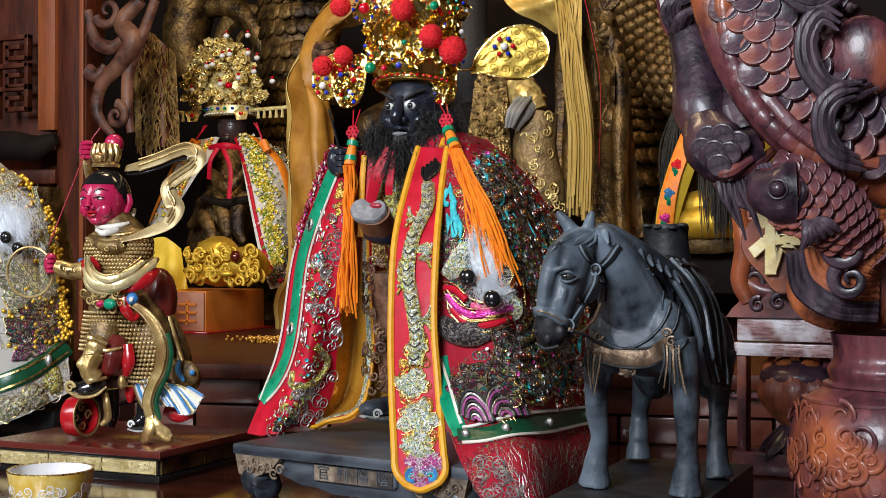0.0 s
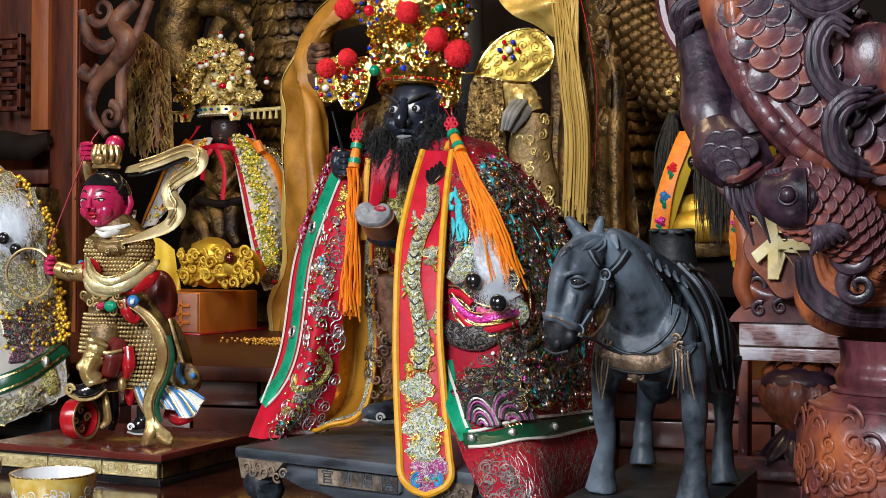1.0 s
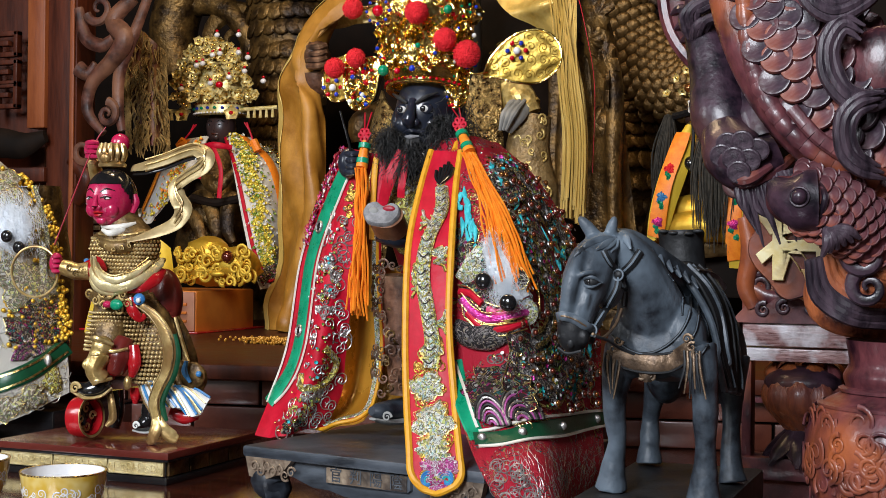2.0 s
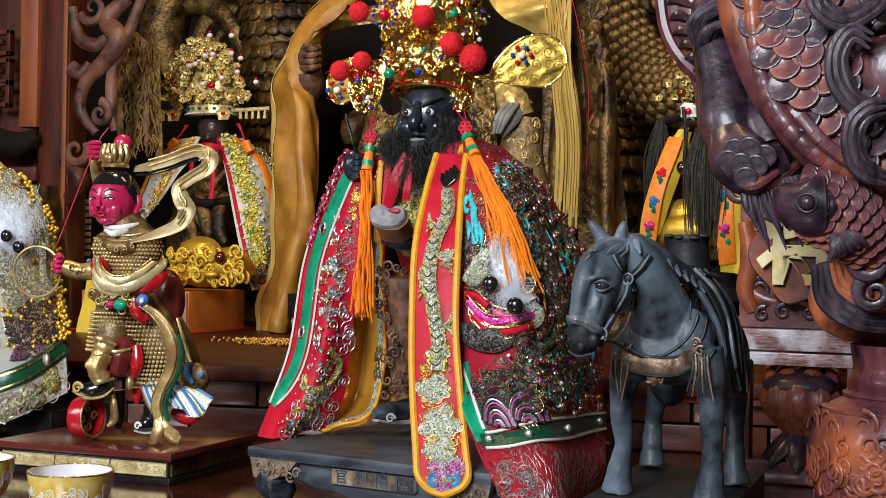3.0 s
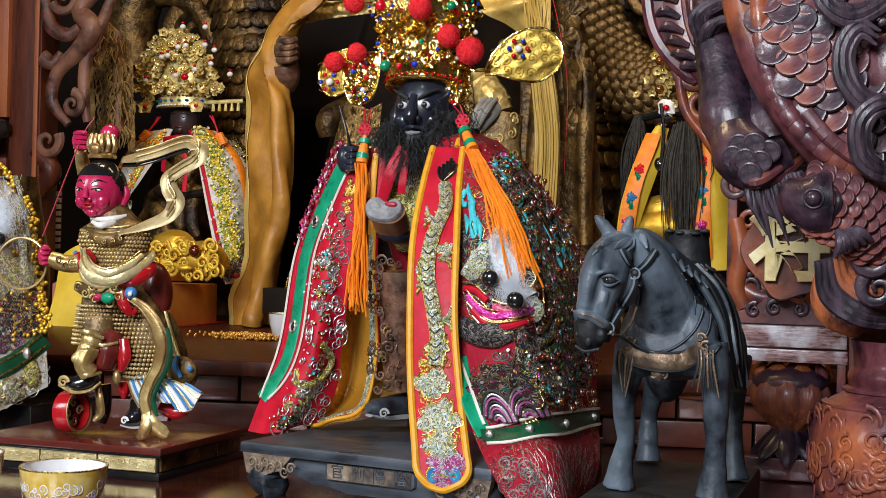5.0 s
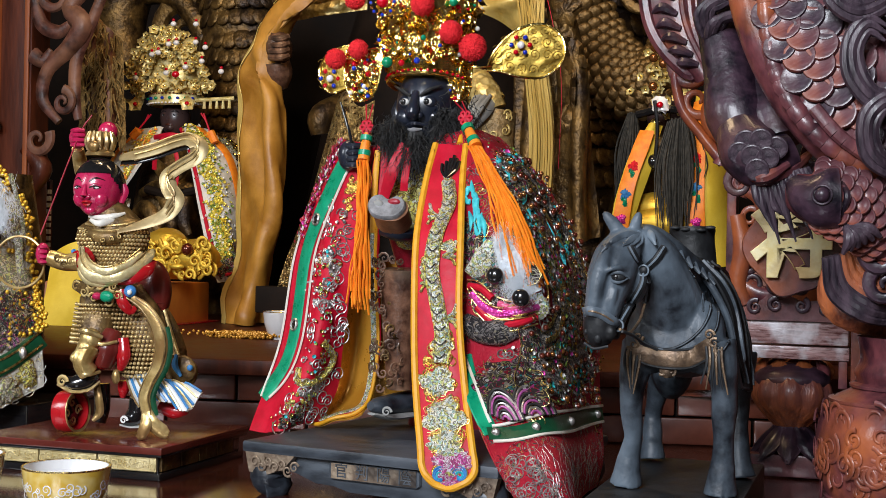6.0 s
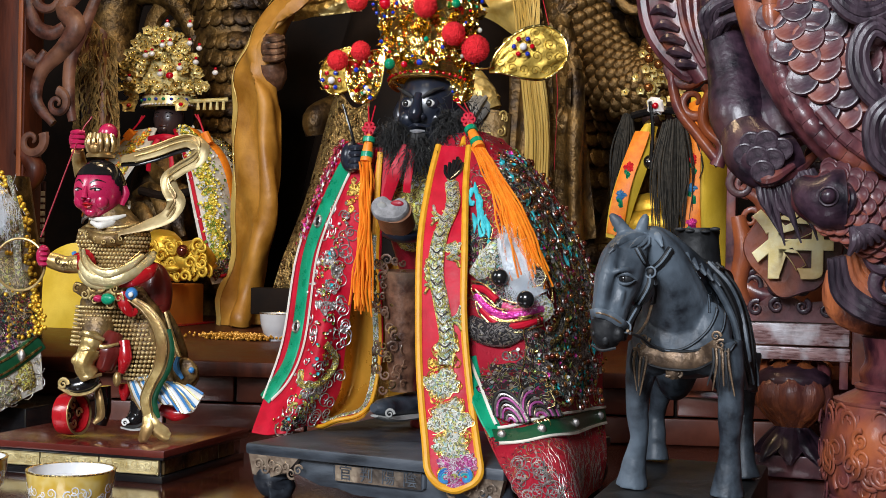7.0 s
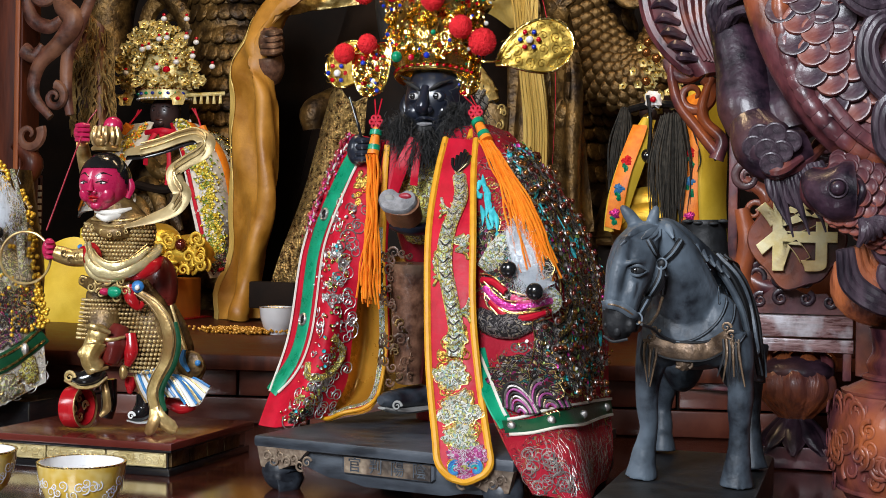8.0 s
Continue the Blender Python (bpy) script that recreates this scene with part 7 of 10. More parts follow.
for k in range(4):
    p = np.array((-0.409, -0.064, 0.234)) + (0, 0, -0.0056 * k)
    b.add(tube([p + (-0.004, 0.003, 0), p + (0.001, -0.001, 0), p + (0.006, 0.002, 0)], [0.0022, 0.0028, 0.002], 7, 6), PK)
ring = [np.array((-0.443, -0.055, 0.216)) + 0.029 * np.array((math.cos(a) * 0.98, 0.2 * math.cos(a), math.sin(a))) for a in np.linspace(0, 2 * math.pi, 40)]
b.add(tube(ring, 0.0015, 40, 7, smooth=False), G)
# raised fist with the spear
b.add(tube([(-0.422, 0.050, 0.290), (-0.432, 0.045, 0.330), (-0.424, 0.025, 0.350)], [0.011, 0.009, 0.007], 12, 10), G)
b.add(ball((-0.419, 0.018, 0.361), (0.0105, 0.010, 0.0125), 14, 10), PK)
for k in range(4):
    p = np.array((-0.413, 0.007, 0.369)) + np.array((0, 0, -0.0056 * k))
    b.add(tube([p + (-0.009, 0.003, 0), p + (0, -0.002, 0), p + (0.008, 0.003, 0)], [0.0022, 0.003, 0.0022], 8, 7), PK)
b.add(tube([(-0.402, 0.020, 0.388), (-0.411, 0.006, 0.360), (-0.420, -0.050, 0.247)], 0.0009, 12, 6), M["red_brocade"])
# flying sash that loops behind the head
sash = [(-0.359, 0.012, 0.338), (-0.337, 0.010, 0.341), (-0.310, 0.008, 0.347), (-0.282, 0.004, 0.355), (-0.262, 0.000, 0.357), (-0.250, -0.002, 0.349), (-0.254, -0.003, 0.337), (-0.273, -0.004, 0.326), (-0.286, -0.005, 0.316), (-0.284, -0.006, 0.303), (-0.275, -0.008, 0.289), (-0.284, -0.010, 0.273), (-0.306, -0.018, 0.262), (-0.332, -0.034, 0.252)]
b.add(tube(sash, [0.005, 0.0075, 0.0085, 0.009, 0.0095, 0.0105, 0.0105, 0.0095, 0.009, 0.0095, 0.0105, 0.0095, 0.007, 0.002], 90, 12, 0.16, (0.35, -0.75, 0.55)), M["gold_sash"])
for d in (-0.75, 0.0, 0.75):
    b.add(tube([np.array(p) + (0, -0.0022 if d else -0.0030, d * 0.009) for p in sash[1:-2]], 0.0011, 80, 5), G)
b.add(tube([np.array(p) + (0.0, 0.003, -0.006) for p in sash[:6]], [0.003, 0.006, 0.007, 0.008, 0.008, 0.004], 40, 8, 0.3, (0.35, -0.75, 0.55)), M["black"])
b.add(tube([np.array(p) + (0.003, 0.003, -0.003) for p in sash[6:12]], [0.003, 0.004, 0.004, 0.004, 0.004, 0.003], 40, 8, 0.3, (0.35, -0.75, 0.55)), M["black"])
# bent leg on the wheel: knee cup, greave and upturned boot
b.add(tube([(-0.354, -0.030, 0.133), (-0.355, -0.036, 0.111), (-0.358, -0.036, 0.096)], [0.015, 0.013, 0.010], 14, 12), M["oxblood"])
b.add(tube([(-0.342, -0.020, 0.129), (-0.345, -0.035, 0.114), (-0.350, -0.038, 0.102)], [0.014, 0.012, 0.008], 14, 12), R)
b.add(sculpted([ball((-0.352, -0.050, 0.133), (0.0125, 0.0125, 0.0125)), tube([(-0.354, -0.050, 0.124), (-0.357, -0.054, 0.115), (-0.358, -0.056, 0.106), (-0.354, -0.050, 0.096)], [0.0135, 0.0115, 0.0105, 0.0115], 16, 14),
                tube([(-0.362, -0.060, 0.121), (-0.365, -0.064, 0.113), (-0.363, -0.062, 0.109)], [0.0025, 0.0042, 0.0030], 8, 8)], 0.0012, 2), G)
b.add(tube([(-0.364, -0.055, 0.142), (-0.350, -0.064, 0.143), (-0.336, -0.052, 0.136)], [0.002, 0.0036, 0.002], 14, 8), G)
b.add(tube([(-0.363, -0.060, 0.122), (-0.352, -0.063, 0.125), (-0.342, -0.052, 0.122)], [0.0012, 0.0018, 0.0012], 12, 8), G)
b.add(tube([(-0.363, -0.056, 0.099), (-0.351, -0.060, 0.095), (-0.343, -0.045, 0.097)], [0.002, 0.0028, 0.002], 10, 8), G)
b.add(sculpted([tube([(-0.338, -0.026, 0.142), (-0.341, -0.034, 0.122), (-0.347, -0.036, 0.102)], [0.010, 0.0165, 0.011], 18, 14)], 0.0016, 3), M["oxblood"])
b.add(tube([(-0.359, -0.035, 0.093), (-0.363, -0.042, 0.086), (-0.372, -0.050, 0.083), (-0.383, -0.054, 0.086), (-0.388, -0.055, 0.089)], [0.0115, 0.0125, 0.0095, 0.006, 0.003], 18, 12), M["black"])
b.add(scroll((-0.380, -0.062, 0.086), 0.0068, 1.4, 0, 1, 0.0026, n=18), G)
b.add(tube([(-0.387, -0.058, 0.083), (-0.370, -0.058, 0.075), (-0.354, -0.050, 0.077), (-0.346, -0.040, 0.086)], [0.003, 0.002, 0.002, 0.0015], 18, 6), G)
# wheel of fire, broad red rim and gilt spokes
wc = np.array((-0.383, -0.040, 0.051))
ax = unit((1.0, -0.03, 0.05))
wm = Matrix.Translation(wc) @ Vector(ax).to_track_quat("Z", "Y").to_matrix().to_4x4()
b.add(lathe([(0.019, -0.009), (0.0228, -0.0095), (0.0238, 0.0), (0.0228, 0.0095), (0.0195, 0.0095), (0.0185, 0.0), (0.019, -0.009)], 40), R, wm)
b.add(lathe([(0.0215, 0.0092), (0.0234, 0.0096), (0.0234, 0.0106), (0.0205, 0.0102)], 40), G, wm)
b.add(lathe([(0.0, -0.004), (0.0188, -0.004), (0.0188, -0.001), (0.0, -0.001)], 24), M["black"], wm)
for k in range(4):
    b.add(scroll((0.010 * math.cos(k * 1.57), 0.010 * math.sin(k * 1.57), 0.003), 0.0062, 1.2, k, 1, 0.0020, (1, 0, 0), (0, 1, 0), n=16), G, wm)
b.add(tube([(-0.357, -0.030, 0.082), (-0.352, -0.032, 0.066), (-0.352, -0.030, 0.050), (-0.358, -0.034, 0.041)], [0.004, 0.0045, 0.005, 0.002], 16, 8, 0.5), G)
b.add(tube([(-0.363, -0.010, 0.080), (-0.361, -0.010, 0.054), (-0.364, -0.012, 0.037)], [0.010, 0.009, 0.008], 12, 10), M["black"])
# scarlet trousers between the leaves of the skirt, gilt drop
b.add(tube([(-0.325, -0.030, 0.134), (-0.322, -0.032, 0.115), (-0.328, -0.028, 0.099)], [0.007, 0.0085, 0.004], 12, 10, 0.7), R)
b.add(ball((-0.332, -0.030, 0.091), (0.0048, 0.0045, 0.0085), 12, 9), G)
b.add(tube([(-0.333, -0.012, 0.085), (-0.333, -0.012, 0.075), (-0.334, -0.012, 0.066)], [0.007, 0.007, 0.003], 10, 8), R)
# standing boot
b.add(tube([(-0.319, -0.000, 0.065), (-0.322, 0.000, 0.049), (-0.326, -0.008, 0.042), (-0.330, -0.016, 0.041)], [0.012, 0.0115, 0.009, 0.005], 14, 10), M["black"])
b.add(tube([(-0.333, -0.018, 0.036), (-0.324, -0.010, 0.033), (-0.315, 0.008, 0.034)], [0.006, 0.009, 0.009], 10, 10, 0.16, (0, 0, 1)), M["white_paint"])
b.add(scroll((-0.326, -0.022, 0.042), 0.0048, 1.3, 0, 1, 0.0017, n=14), M["white_paint"])
# long sash in front with forked end
hang = [(-0.305, -0.045, 0.180), (-0.288, -0.044, 0.169), (-0.274, -0.042, 0.150), (-0.270, -0.040, 0.129), (-0.274, -0.040, 0.107), (-0.285, -0.040, 0.087), (-0.291, -0.038, 0.071), (-0.288, -0.036, 0.052)]
b.add(tube(hang, [0.004, 0.006, 0.0072, 0.0075, 0.0072, 0.0068, 0.0068, 0.006], 60, 12, 0.28), G)
for d in (-0.0055, 0.0055):
    b.add(tube([np.array(p) + (d, -0.0016, 0) for p in hang], 0.0009, 50, 5), M["gold_ground"])
b.add(tube([np.array(p) + (0.0075, 0.004, -0.001) for p in hang[2:]], 0.0042, 40, 8, 0.5), M["dark_green"])
b.add(tube([(-0.288, -0.036, 0.055), (-0.282, -0.036, 0.044), (-0.272, -0.030, 0.034), (-0.266, -0.028, 0.031)], [0.006, 0.008, 0.008, 0.004], 16, 10, 0.35), G)
b.add(tube([(-0.289, -0.036, 0.053), (-0.287, -0.040, 0.042), (-0.291, -0.042, 0.031), (-0.296, -0.042, 0.027)], [0.006, 0.007, 0.006, 0.003], 16, 10, 0.35), G)
# tail of the skirt: gilt scroll and a striped fan
b.add(tube([(-0.313, 0.020, 0.167), (-0.298, 0.020, 0.142), (-0.288, 0.020, 0.117), (-0.282, 0.020, 0.098)], [0.012, 0.014, 0.015, 0.012], 18, 12, 0.6), M["gold_old_dim"])
b.add(tube([(-0.296, 0.010, 0.165), (-0.283, 0.008, 0.133), (-0.273, 0.004, 0.115)], [0.002, 0.0026, 0.002], 16, 6), G)
sp = np.array((-0.269, 0.005, 0.098))
spv = [sp + np.array((math.cos(a), 0.15 * math.cos(a), math.sin(a))) * (0.019 - 0.0016 * (a - 2.2)) for a in np.linspace(2.2, 12.2, 60)]
b.add(tube(spv, [0.0060] * 5 + [0.004, 0.003], 90, 10, 0.9), M["gold_ground"])
b.add(ball((-0.265, 0.000, 0.100), (0.016, 0.006, 0.016), 18, 10), M["gold_ground"])
b.add(ball((-0.252, -0.008, 0.103), 0.0035, 10, 8), M["blue_paint"])
b.add(tube([(-0.270, -0.006, 0.117), (-0.271, -0.008, 0.105), (-0.263, -0.008, 0.093)], [0.002, 0.004, 0.002], 10, 6), M["blue_paint"])
fan = Surf([[(-0.330, -0.012, 0.091), (-0.301, -0.020, 0.095), (-0.288, -0.018, 0.092), (-0.282, -0.010, 0.086)],
            [(-0.320, -0.012, 0.070), (-0.289, -0.022, 0.082), (-0.268, -0.020, 0.081), (-0.258, -0.008, 0.084)],
            [(-0.313, -0.008, 0.057), (-0.275, -0.020, 0.067), (-0.248, -0.020, 0.056), (-0.238, -0.004, 0.075)]], 40, 20, lambda u, v: 0.0035 * math.sin(2 * math.pi * 3.5 * u) * v)
b.add(fan.mesh(0.003), M["white_paint"])
for k in range(14):
    u = 0.02 + 0.96 * k / 13
    b.add(fan.cord([(u, 0.02), (u, 0.5), (u, 0.98)], 0.0016 if k % 2 else 0.0011, 16, 0.0028, 5), M["blue_paint" if k % 2 else "gold_paint"])
b.add(tube([(-0.294, 0.000, 0.057), (-0.276, 0.000, 0.052), (-0.260, 0.004, 0.054)], [0.006, 0.008, 0.004], 12, 10, 0.6), R)
b.thing("boy_statue", "pink-faced boy statue in gilt armour standing on a wheel", "statue")

# ---- carved screen post on the far side ----
screen = empty("carved_screen", (0, 0, 0), "red-brown wooden screen post with lattice panel and carved bracket", "screen", kind="structure")
part("post", box((-1.149, 0.850, 0.045), np.array((-1.077, 0.850, 0.734)) + (0, 0.06, 0.08), 0.004), M["wood"], screen)
part("bead", box(np.array((-1.090, 0.848, 0.047)) - (0, 0.004, 0), np.array((-1.080, 0.848, 0.734)) + (0, 0, 0.08), 0.002), M["orange_wood"], screen, "orange-brown bead moulding")
part("stile", box((-1.189, 0.840, 0.480), np.array((-1.146, 0.840, 0.737)) + (0, 0.05, 0.08), 0.004), M["orange_wood"], screen, "orange-brown moulded stile")
part("rail", tube([(-1.366, 0.835, 0.451), (-1.250, 0.835, 0.452), (-1.193, 0.835, 0.446), (-1.138, 0.835, 0.463)], [0.028, 0.03, 0.026, 0.012], 16, 10, 0.6), M["dark"], screen)
part("panel_back", box((-1.580, 0.900, 0.029), np.array((-1.192, 0.900, 0.751)) + (0, 0.02, 0.08), 0.002), M["wood"], screen)
part("lower_panel", box((-1.243, 0.845, 0.224), np.array((-1.159, 0.845, 0.364)) + (0, 0.02, 0), 0.006), M["orange_wood"], screen, "orange-brown raised panel")
part("lower_frame", box((-1.430, 0.840, 0.374), np.array((-1.145, 0.840, 0.403)) + (0, 0.04, 0), 0.004), M["wood"], screen)
for z0 in (60, 118, 165):
    c = np.array((-1.258, 0.852, 0.645)) + (0, 0, -(z0 - 60) * 0.00098)
    s = 0.040
    for k, (p, q) in enumerate((((-1, 0.8), (0.9, 0.8)), ((0.9, 0.8), (0.9, -0.5)), ((0.9, -0.5), (-0.3, -0.5)), ((-0.3, -0.5), (-0.3, 0.2)), ((-0.3, 0.2), (0.35, 0.2)), ((-1, 0.8), (-1, -0.9)))):
        a, d = c + s * np.array((p[0], 0, p[1] * 0.8)), c + s * np.array((q[0], 0, q[1] * 0.8))
        part("lattice_bar", box(np.minimum(a, d) - (0.005, 0.008, 0.005), np.maximum(a, d) + (0.005, 0.008, 0.005), 0.002), M["wood"], screen)
bracket = [
    ([(-0.955, 0.860, 0.727), (-0.997, 0.855, 0.685), (-0.967, 0.850, 0.650), (-0.993, 0.850, 0.608), (-1.040, 0.850, 0.566), (-1.051, 0.850, 0.511), (-1.013, 0.850, 0.466)], [0.014, 0.018, 0.02, 0.018, 0.014, 0.012, 0.008]),
    ([(-0.922, 0.860, 0.725), (-0.955, 0.860, 0.651), (-0.984, 0.860, 0.587), (-0.987, 0.860, 0.521), (-0.978, 0.860, 0.471)], [0.010, 0.012, 0.013, 0.012, 0.008]),
    ([(-1.075, 0.850, 0.712), (-1.057, 0.850, 0.655), (-1.020, 0.850, 0.637), (-0.994, 0.850, 0.651)], [0.01, 0.014, 0.014, 0.008]),
    ([(-1.074, 0.850, 0.595), (-1.051, 0.850, 0.583), (-1.034, 0.850, 0.604)], [0.016, 0.013, 0.006]),
]
parts("bracket", [tube(p, r, 30, 10, 0.7) for p, r in bracket] + [scroll((-1.006, 0.850, 0.504), 0.024, 1.4, 1.5, -1, 0.010, n=30), scroll((-1.027, 0.850, 0.709), 0.03, 1.2, 3.5, 1, 0.010, n=30), scroll((-1.060, 0.850, 0.434), 0.03, 1.2, 0.5, -1, 0.011, n=30)], M["bracket_wood"], screen, "pierced bracket of carved scrolls")
part("foot_moulding", tube([(-1.093, 0.860, 0.418), (-1.055, 0.860, 0.380), (-1.085, 0.860, 0.337)], [0.014, 0.02, 0.016], 12, 10), M["wood"], screen)
# striped board and dark relief deeper behind the post
part("pale_slats_board", box((-1.193, 1.020, 0.217), np.array((-1.147, 1.020, 0.367)) + (0, 0.01, 0), 0.002), M["wood"], screen)
for k in range(9):
    part("slat", box(np.array((-1.182, 1.010, 0.229)) + (0, 0, 0.0135 * k), np.array((-1.140, 1.010, 0.230)) + (0, 0.006, 0.0135 * k + 0.008), 0.001), M["white_silk"], screen, "pale slat")


def relief(name, label, category, pts, rad, mat, scales=0, seed=0, spread=1.0, flat=0.7):
    """A column or figure in carved relief, covered in overlapping scales."""
    ob = empty(name, (0, 0, 0), label, category)
    part("body", tube(pts, rad, 30, 18, flat), mat, ob)
    rg = random.Random(seed)
    c = catmull(pts, 60)
    rr = np.interp(np.linspace(0, 1, 60), np.linspace(0, 1, len(rad)), rad)
    many = []
    rows = max(6, scales // 8)
    for i in range(rows if scales else 0):
        j = int(59 * i / rows)
        for k in range(9):
            a = -2.95 + 0.34 * (k + 0.5 * (i % 2))
            p = c[j] + rr[j] * np.array((math.cos(a), flat * math.sin(a), 0))
            s = rr[j] * 0.25 * spread
            disc = ball((0, 0, 0), (s, s * 0.28, s * rg.uniform(0.9, 1.1)), 12, 6)
            m = Matrix.Translation(p) @ Matrix.Rotation(a + math.pi / 2, 4, "Z") @ Matrix.Rotation(-0.30, 4, "X")
            many.append(([tuple(m @ Vector(q)) for q in disc[0]], disc[1]))
    if many:
        tagged(parts("relief_scales", many, mat, ob), kind="stuff")
    return ob


# gilt dragon pillars and figures, the background's dimness put into their gold
relief("gilt_pillar", "dim gilt pillar carved with scales behind the statues", "pillar", [(-0.936, 1.450, 0.871), (-0.937, 1.450, 0.622), (-0.952, 1.450, 0.387), (-0.957, 1.450, 0.007)], [0.10, 0.09, 0.08, 0.09], M["gold_old_dim"], 150, 1)
relief("gilt_pillar", "dim gilt pillar carved with scales behind the statues", "pillar", [(-0.123, 1.500, 0.867), (-0.124, 1.500, 0.612), (-0.158, 1.500, 0.479), (-0.134, 1.500, 0.236), (-0.129, 1.500, 0.018)], [0.10, 0.10, 0.09, 0.09, 0.10], M["gold_old_dim"], 160, 2)
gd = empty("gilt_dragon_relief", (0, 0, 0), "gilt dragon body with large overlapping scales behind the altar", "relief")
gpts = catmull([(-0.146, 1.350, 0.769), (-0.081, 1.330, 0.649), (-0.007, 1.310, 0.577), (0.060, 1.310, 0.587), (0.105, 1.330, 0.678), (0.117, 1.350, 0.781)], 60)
part("body", tube(list(gpts), 0.060, seg=16, smooth=False, flat=0.7), M["gold_old_dim"], gd)
scale_mesh = Build().add(ball((0, 0, 0), (0.017, 0.006, 0.014), 12, 7), M["gold_old_dim"]).mesh("scale")
tang = np.gradient(gpts, axis=0)
for i in range(2, 58, 2):
    t = unit(tang[i])
    s = unit(np.cross(t, (0, 1, 0)))
    for k in range(-3, 4):
        a = k * 0.38 + (0.19 if (i // 2) % 2 else 0)
        ob = new("scale", scale_mesh)
        ob.parent = gd
        ob.matrix_world = Matrix.Translation(gpts[i] + s * 0.060 * math.sin(a) + np.array((0, -0.043 * math.cos(a) - 0.003, 0))) @ Matrix.Rotation(math.atan2(t[2], t[0]) + 1.57, 4, (0, -1, 0)) @ Matrix.Rotation(0.3, 4, "X")
for p, r in (((-0.164, 1.400, 0.693), 0.03), ((-0.000, 1.380, 0.769), 0.05), ((-1.121, 1.500, 0.743), 0.08), ((-1.060, 1.500, 0.648), 0.05)):
    part("curl", scroll(p, r, 1.4, 1, 1, r * 0.32, n=30), M["gold_old_dim"], gd)
for pts, rad in (([(-1.336, 1.500, 0.810), (-1.172, 1.500, 0.840), (-1.076, 1.500, 0.765), (-1.060, 1.500, 0.656)], [0.02, 0.03, 0.03, 0.02]), ([(-1.048, 1.480, 0.734), (-1.006, 1.460, 0.795), (-0.960, 1.460, 0.858)], [0.012, 0.016, 0.02]), ([(-1.269, 1.500, 0.666), (-1.286, 1.500, 0.779), (-1.253, 1.500, 0.888)], [0.05, 0.06, 0.06])):
    part("branch", tube(pts, rad, 24, 12), M["gold_old_dim"], gd)

# tall banner with gold fringe beside the left-hand statue
ban = empty("banner", (0, 0, 0), "faded red and gold fringed banner hanging behind the screen post", "banner")
bs = Surf([[(-1.064, 1.000, 0.689), (-1.014, 0.980, 0.683), (-0.990, 1.000, 0.650)], [(-1.053, 1.000, 0.572), (-1.000, 0.980, 0.556), (-0.980, 1.000, 0.535)], [(-1.056, 1.000, 0.468), (-0.993, 0.980, 0.453), (-0.962, 1.000, 0.451)]], 16, 24, lambda u, v: 0.006 * math.sin(9 * u + 3 * v))
part("cloth", bs.mesh(0.003), M["banner_cloth"], ban)
rg = random.Random(31)
tagged(parts("gold_fringe", [tube([bs.at(u, v, 0.004), bs.at(u, v, 0.012) + np.array((rg.uniform(-.006, .006), 0, -0.012)), bs.at(u, v, 0.01) + np.array((rg.uniform(-.01, .01), 0, -0.03))], [0.002, 0.0018, 0.0008], 5, 4) for u, v in [(rg.choice((0.03, 0.97, rg.random())), rg.random()) for _ in range(620)]], M["gold_ground"], ban, "ragged gold fringe"), kind="stuff")

# ---- seated statue in a white cloak, on the orange box ----
box_ = empty("box", (0, 0, 0), "orange painted wooden box under the gilt lion", "box")
BX1, BY0 = -0.822, 0.90
part("carcass", box((-1.06, 0.885, SHELF), (BX1, 1.10, 0.165), 0.003), M["orange_paint"], box_)
part("front_board", box((-1.062, 0.880, SHELF + 0.004), (BX1 - 0.002, 0.886, 0.163), 0.002), M["box_front"], box_, "worn red-brown front with faded writing")
for k in range(2):
    for j in range(3):
        part("faded_writing_bar", box((-0.955 + 0.075 * k, 0.877, 0.105 + 0.016 * j), (-0.915 + 0.075 * k, 0.881, 0.110 + 0.016 * j), 0.001), M["orange_paint"], box_)
    part("faded_writing_bar", box((-0.938 + 0.075 * k, 0.877, 0.10), (-0.932 + 0.075 * k, 0.881, 0.148), 0.001), M["orange_paint"], box_)
part("red_mat", box((-1.08, 0.865, SHELF), (BX1 + 0.015, 1.12, SHELF + 0.003), 0.001), M["red_paint"], None)
tagged(bpy.data.objects["red_mat"], "red mat under the orange box", "mat")

b = Build()
for c, r in (((-0.806, 0.940, 0.203), (0.085, 0.06, 0.030)), ((-0.756, 0.920, 0.215), (0.045, 0.045, 0.036)), ((-0.826, 0.930, 0.236), (0.045, 0.04, 0.035)), ((-0.838, 0.920, 0.205), (0.05, 0.04, 0.022))):
    b.add(ball(c, r, 16, 10, 0.05), M["gold_lion"])
rg = random.Random(9)
for k in range(70):
    px, py = rg.uniform(325, 455), rg.uniform(440, 502)
    c = np.array((-0.787, 0.880, 0.215)) + ((px - 390) * 0.00125, rg.uniform(-0.008, 0.012), (470 - py) * 0.0010)
    b.add(scroll(c, rg.uniform(0.008, 0.015), 1.4, rg.uniform(0, 6), rg.choice((-1, 1)), 0.004, n=18), M["gold_lion"])
b.add(ball((-0.746, 0.870, 0.231), 0.012, 10, 7), M["garnet"])
b.add(ball((-0.765, 0.865, 0.199), (0.016, 0.008, 0.006), 10, 7), M["gold_lion"])
b.thing("gilt_lion", "bright gold carved lion figure lying on the orange box", "figurine")

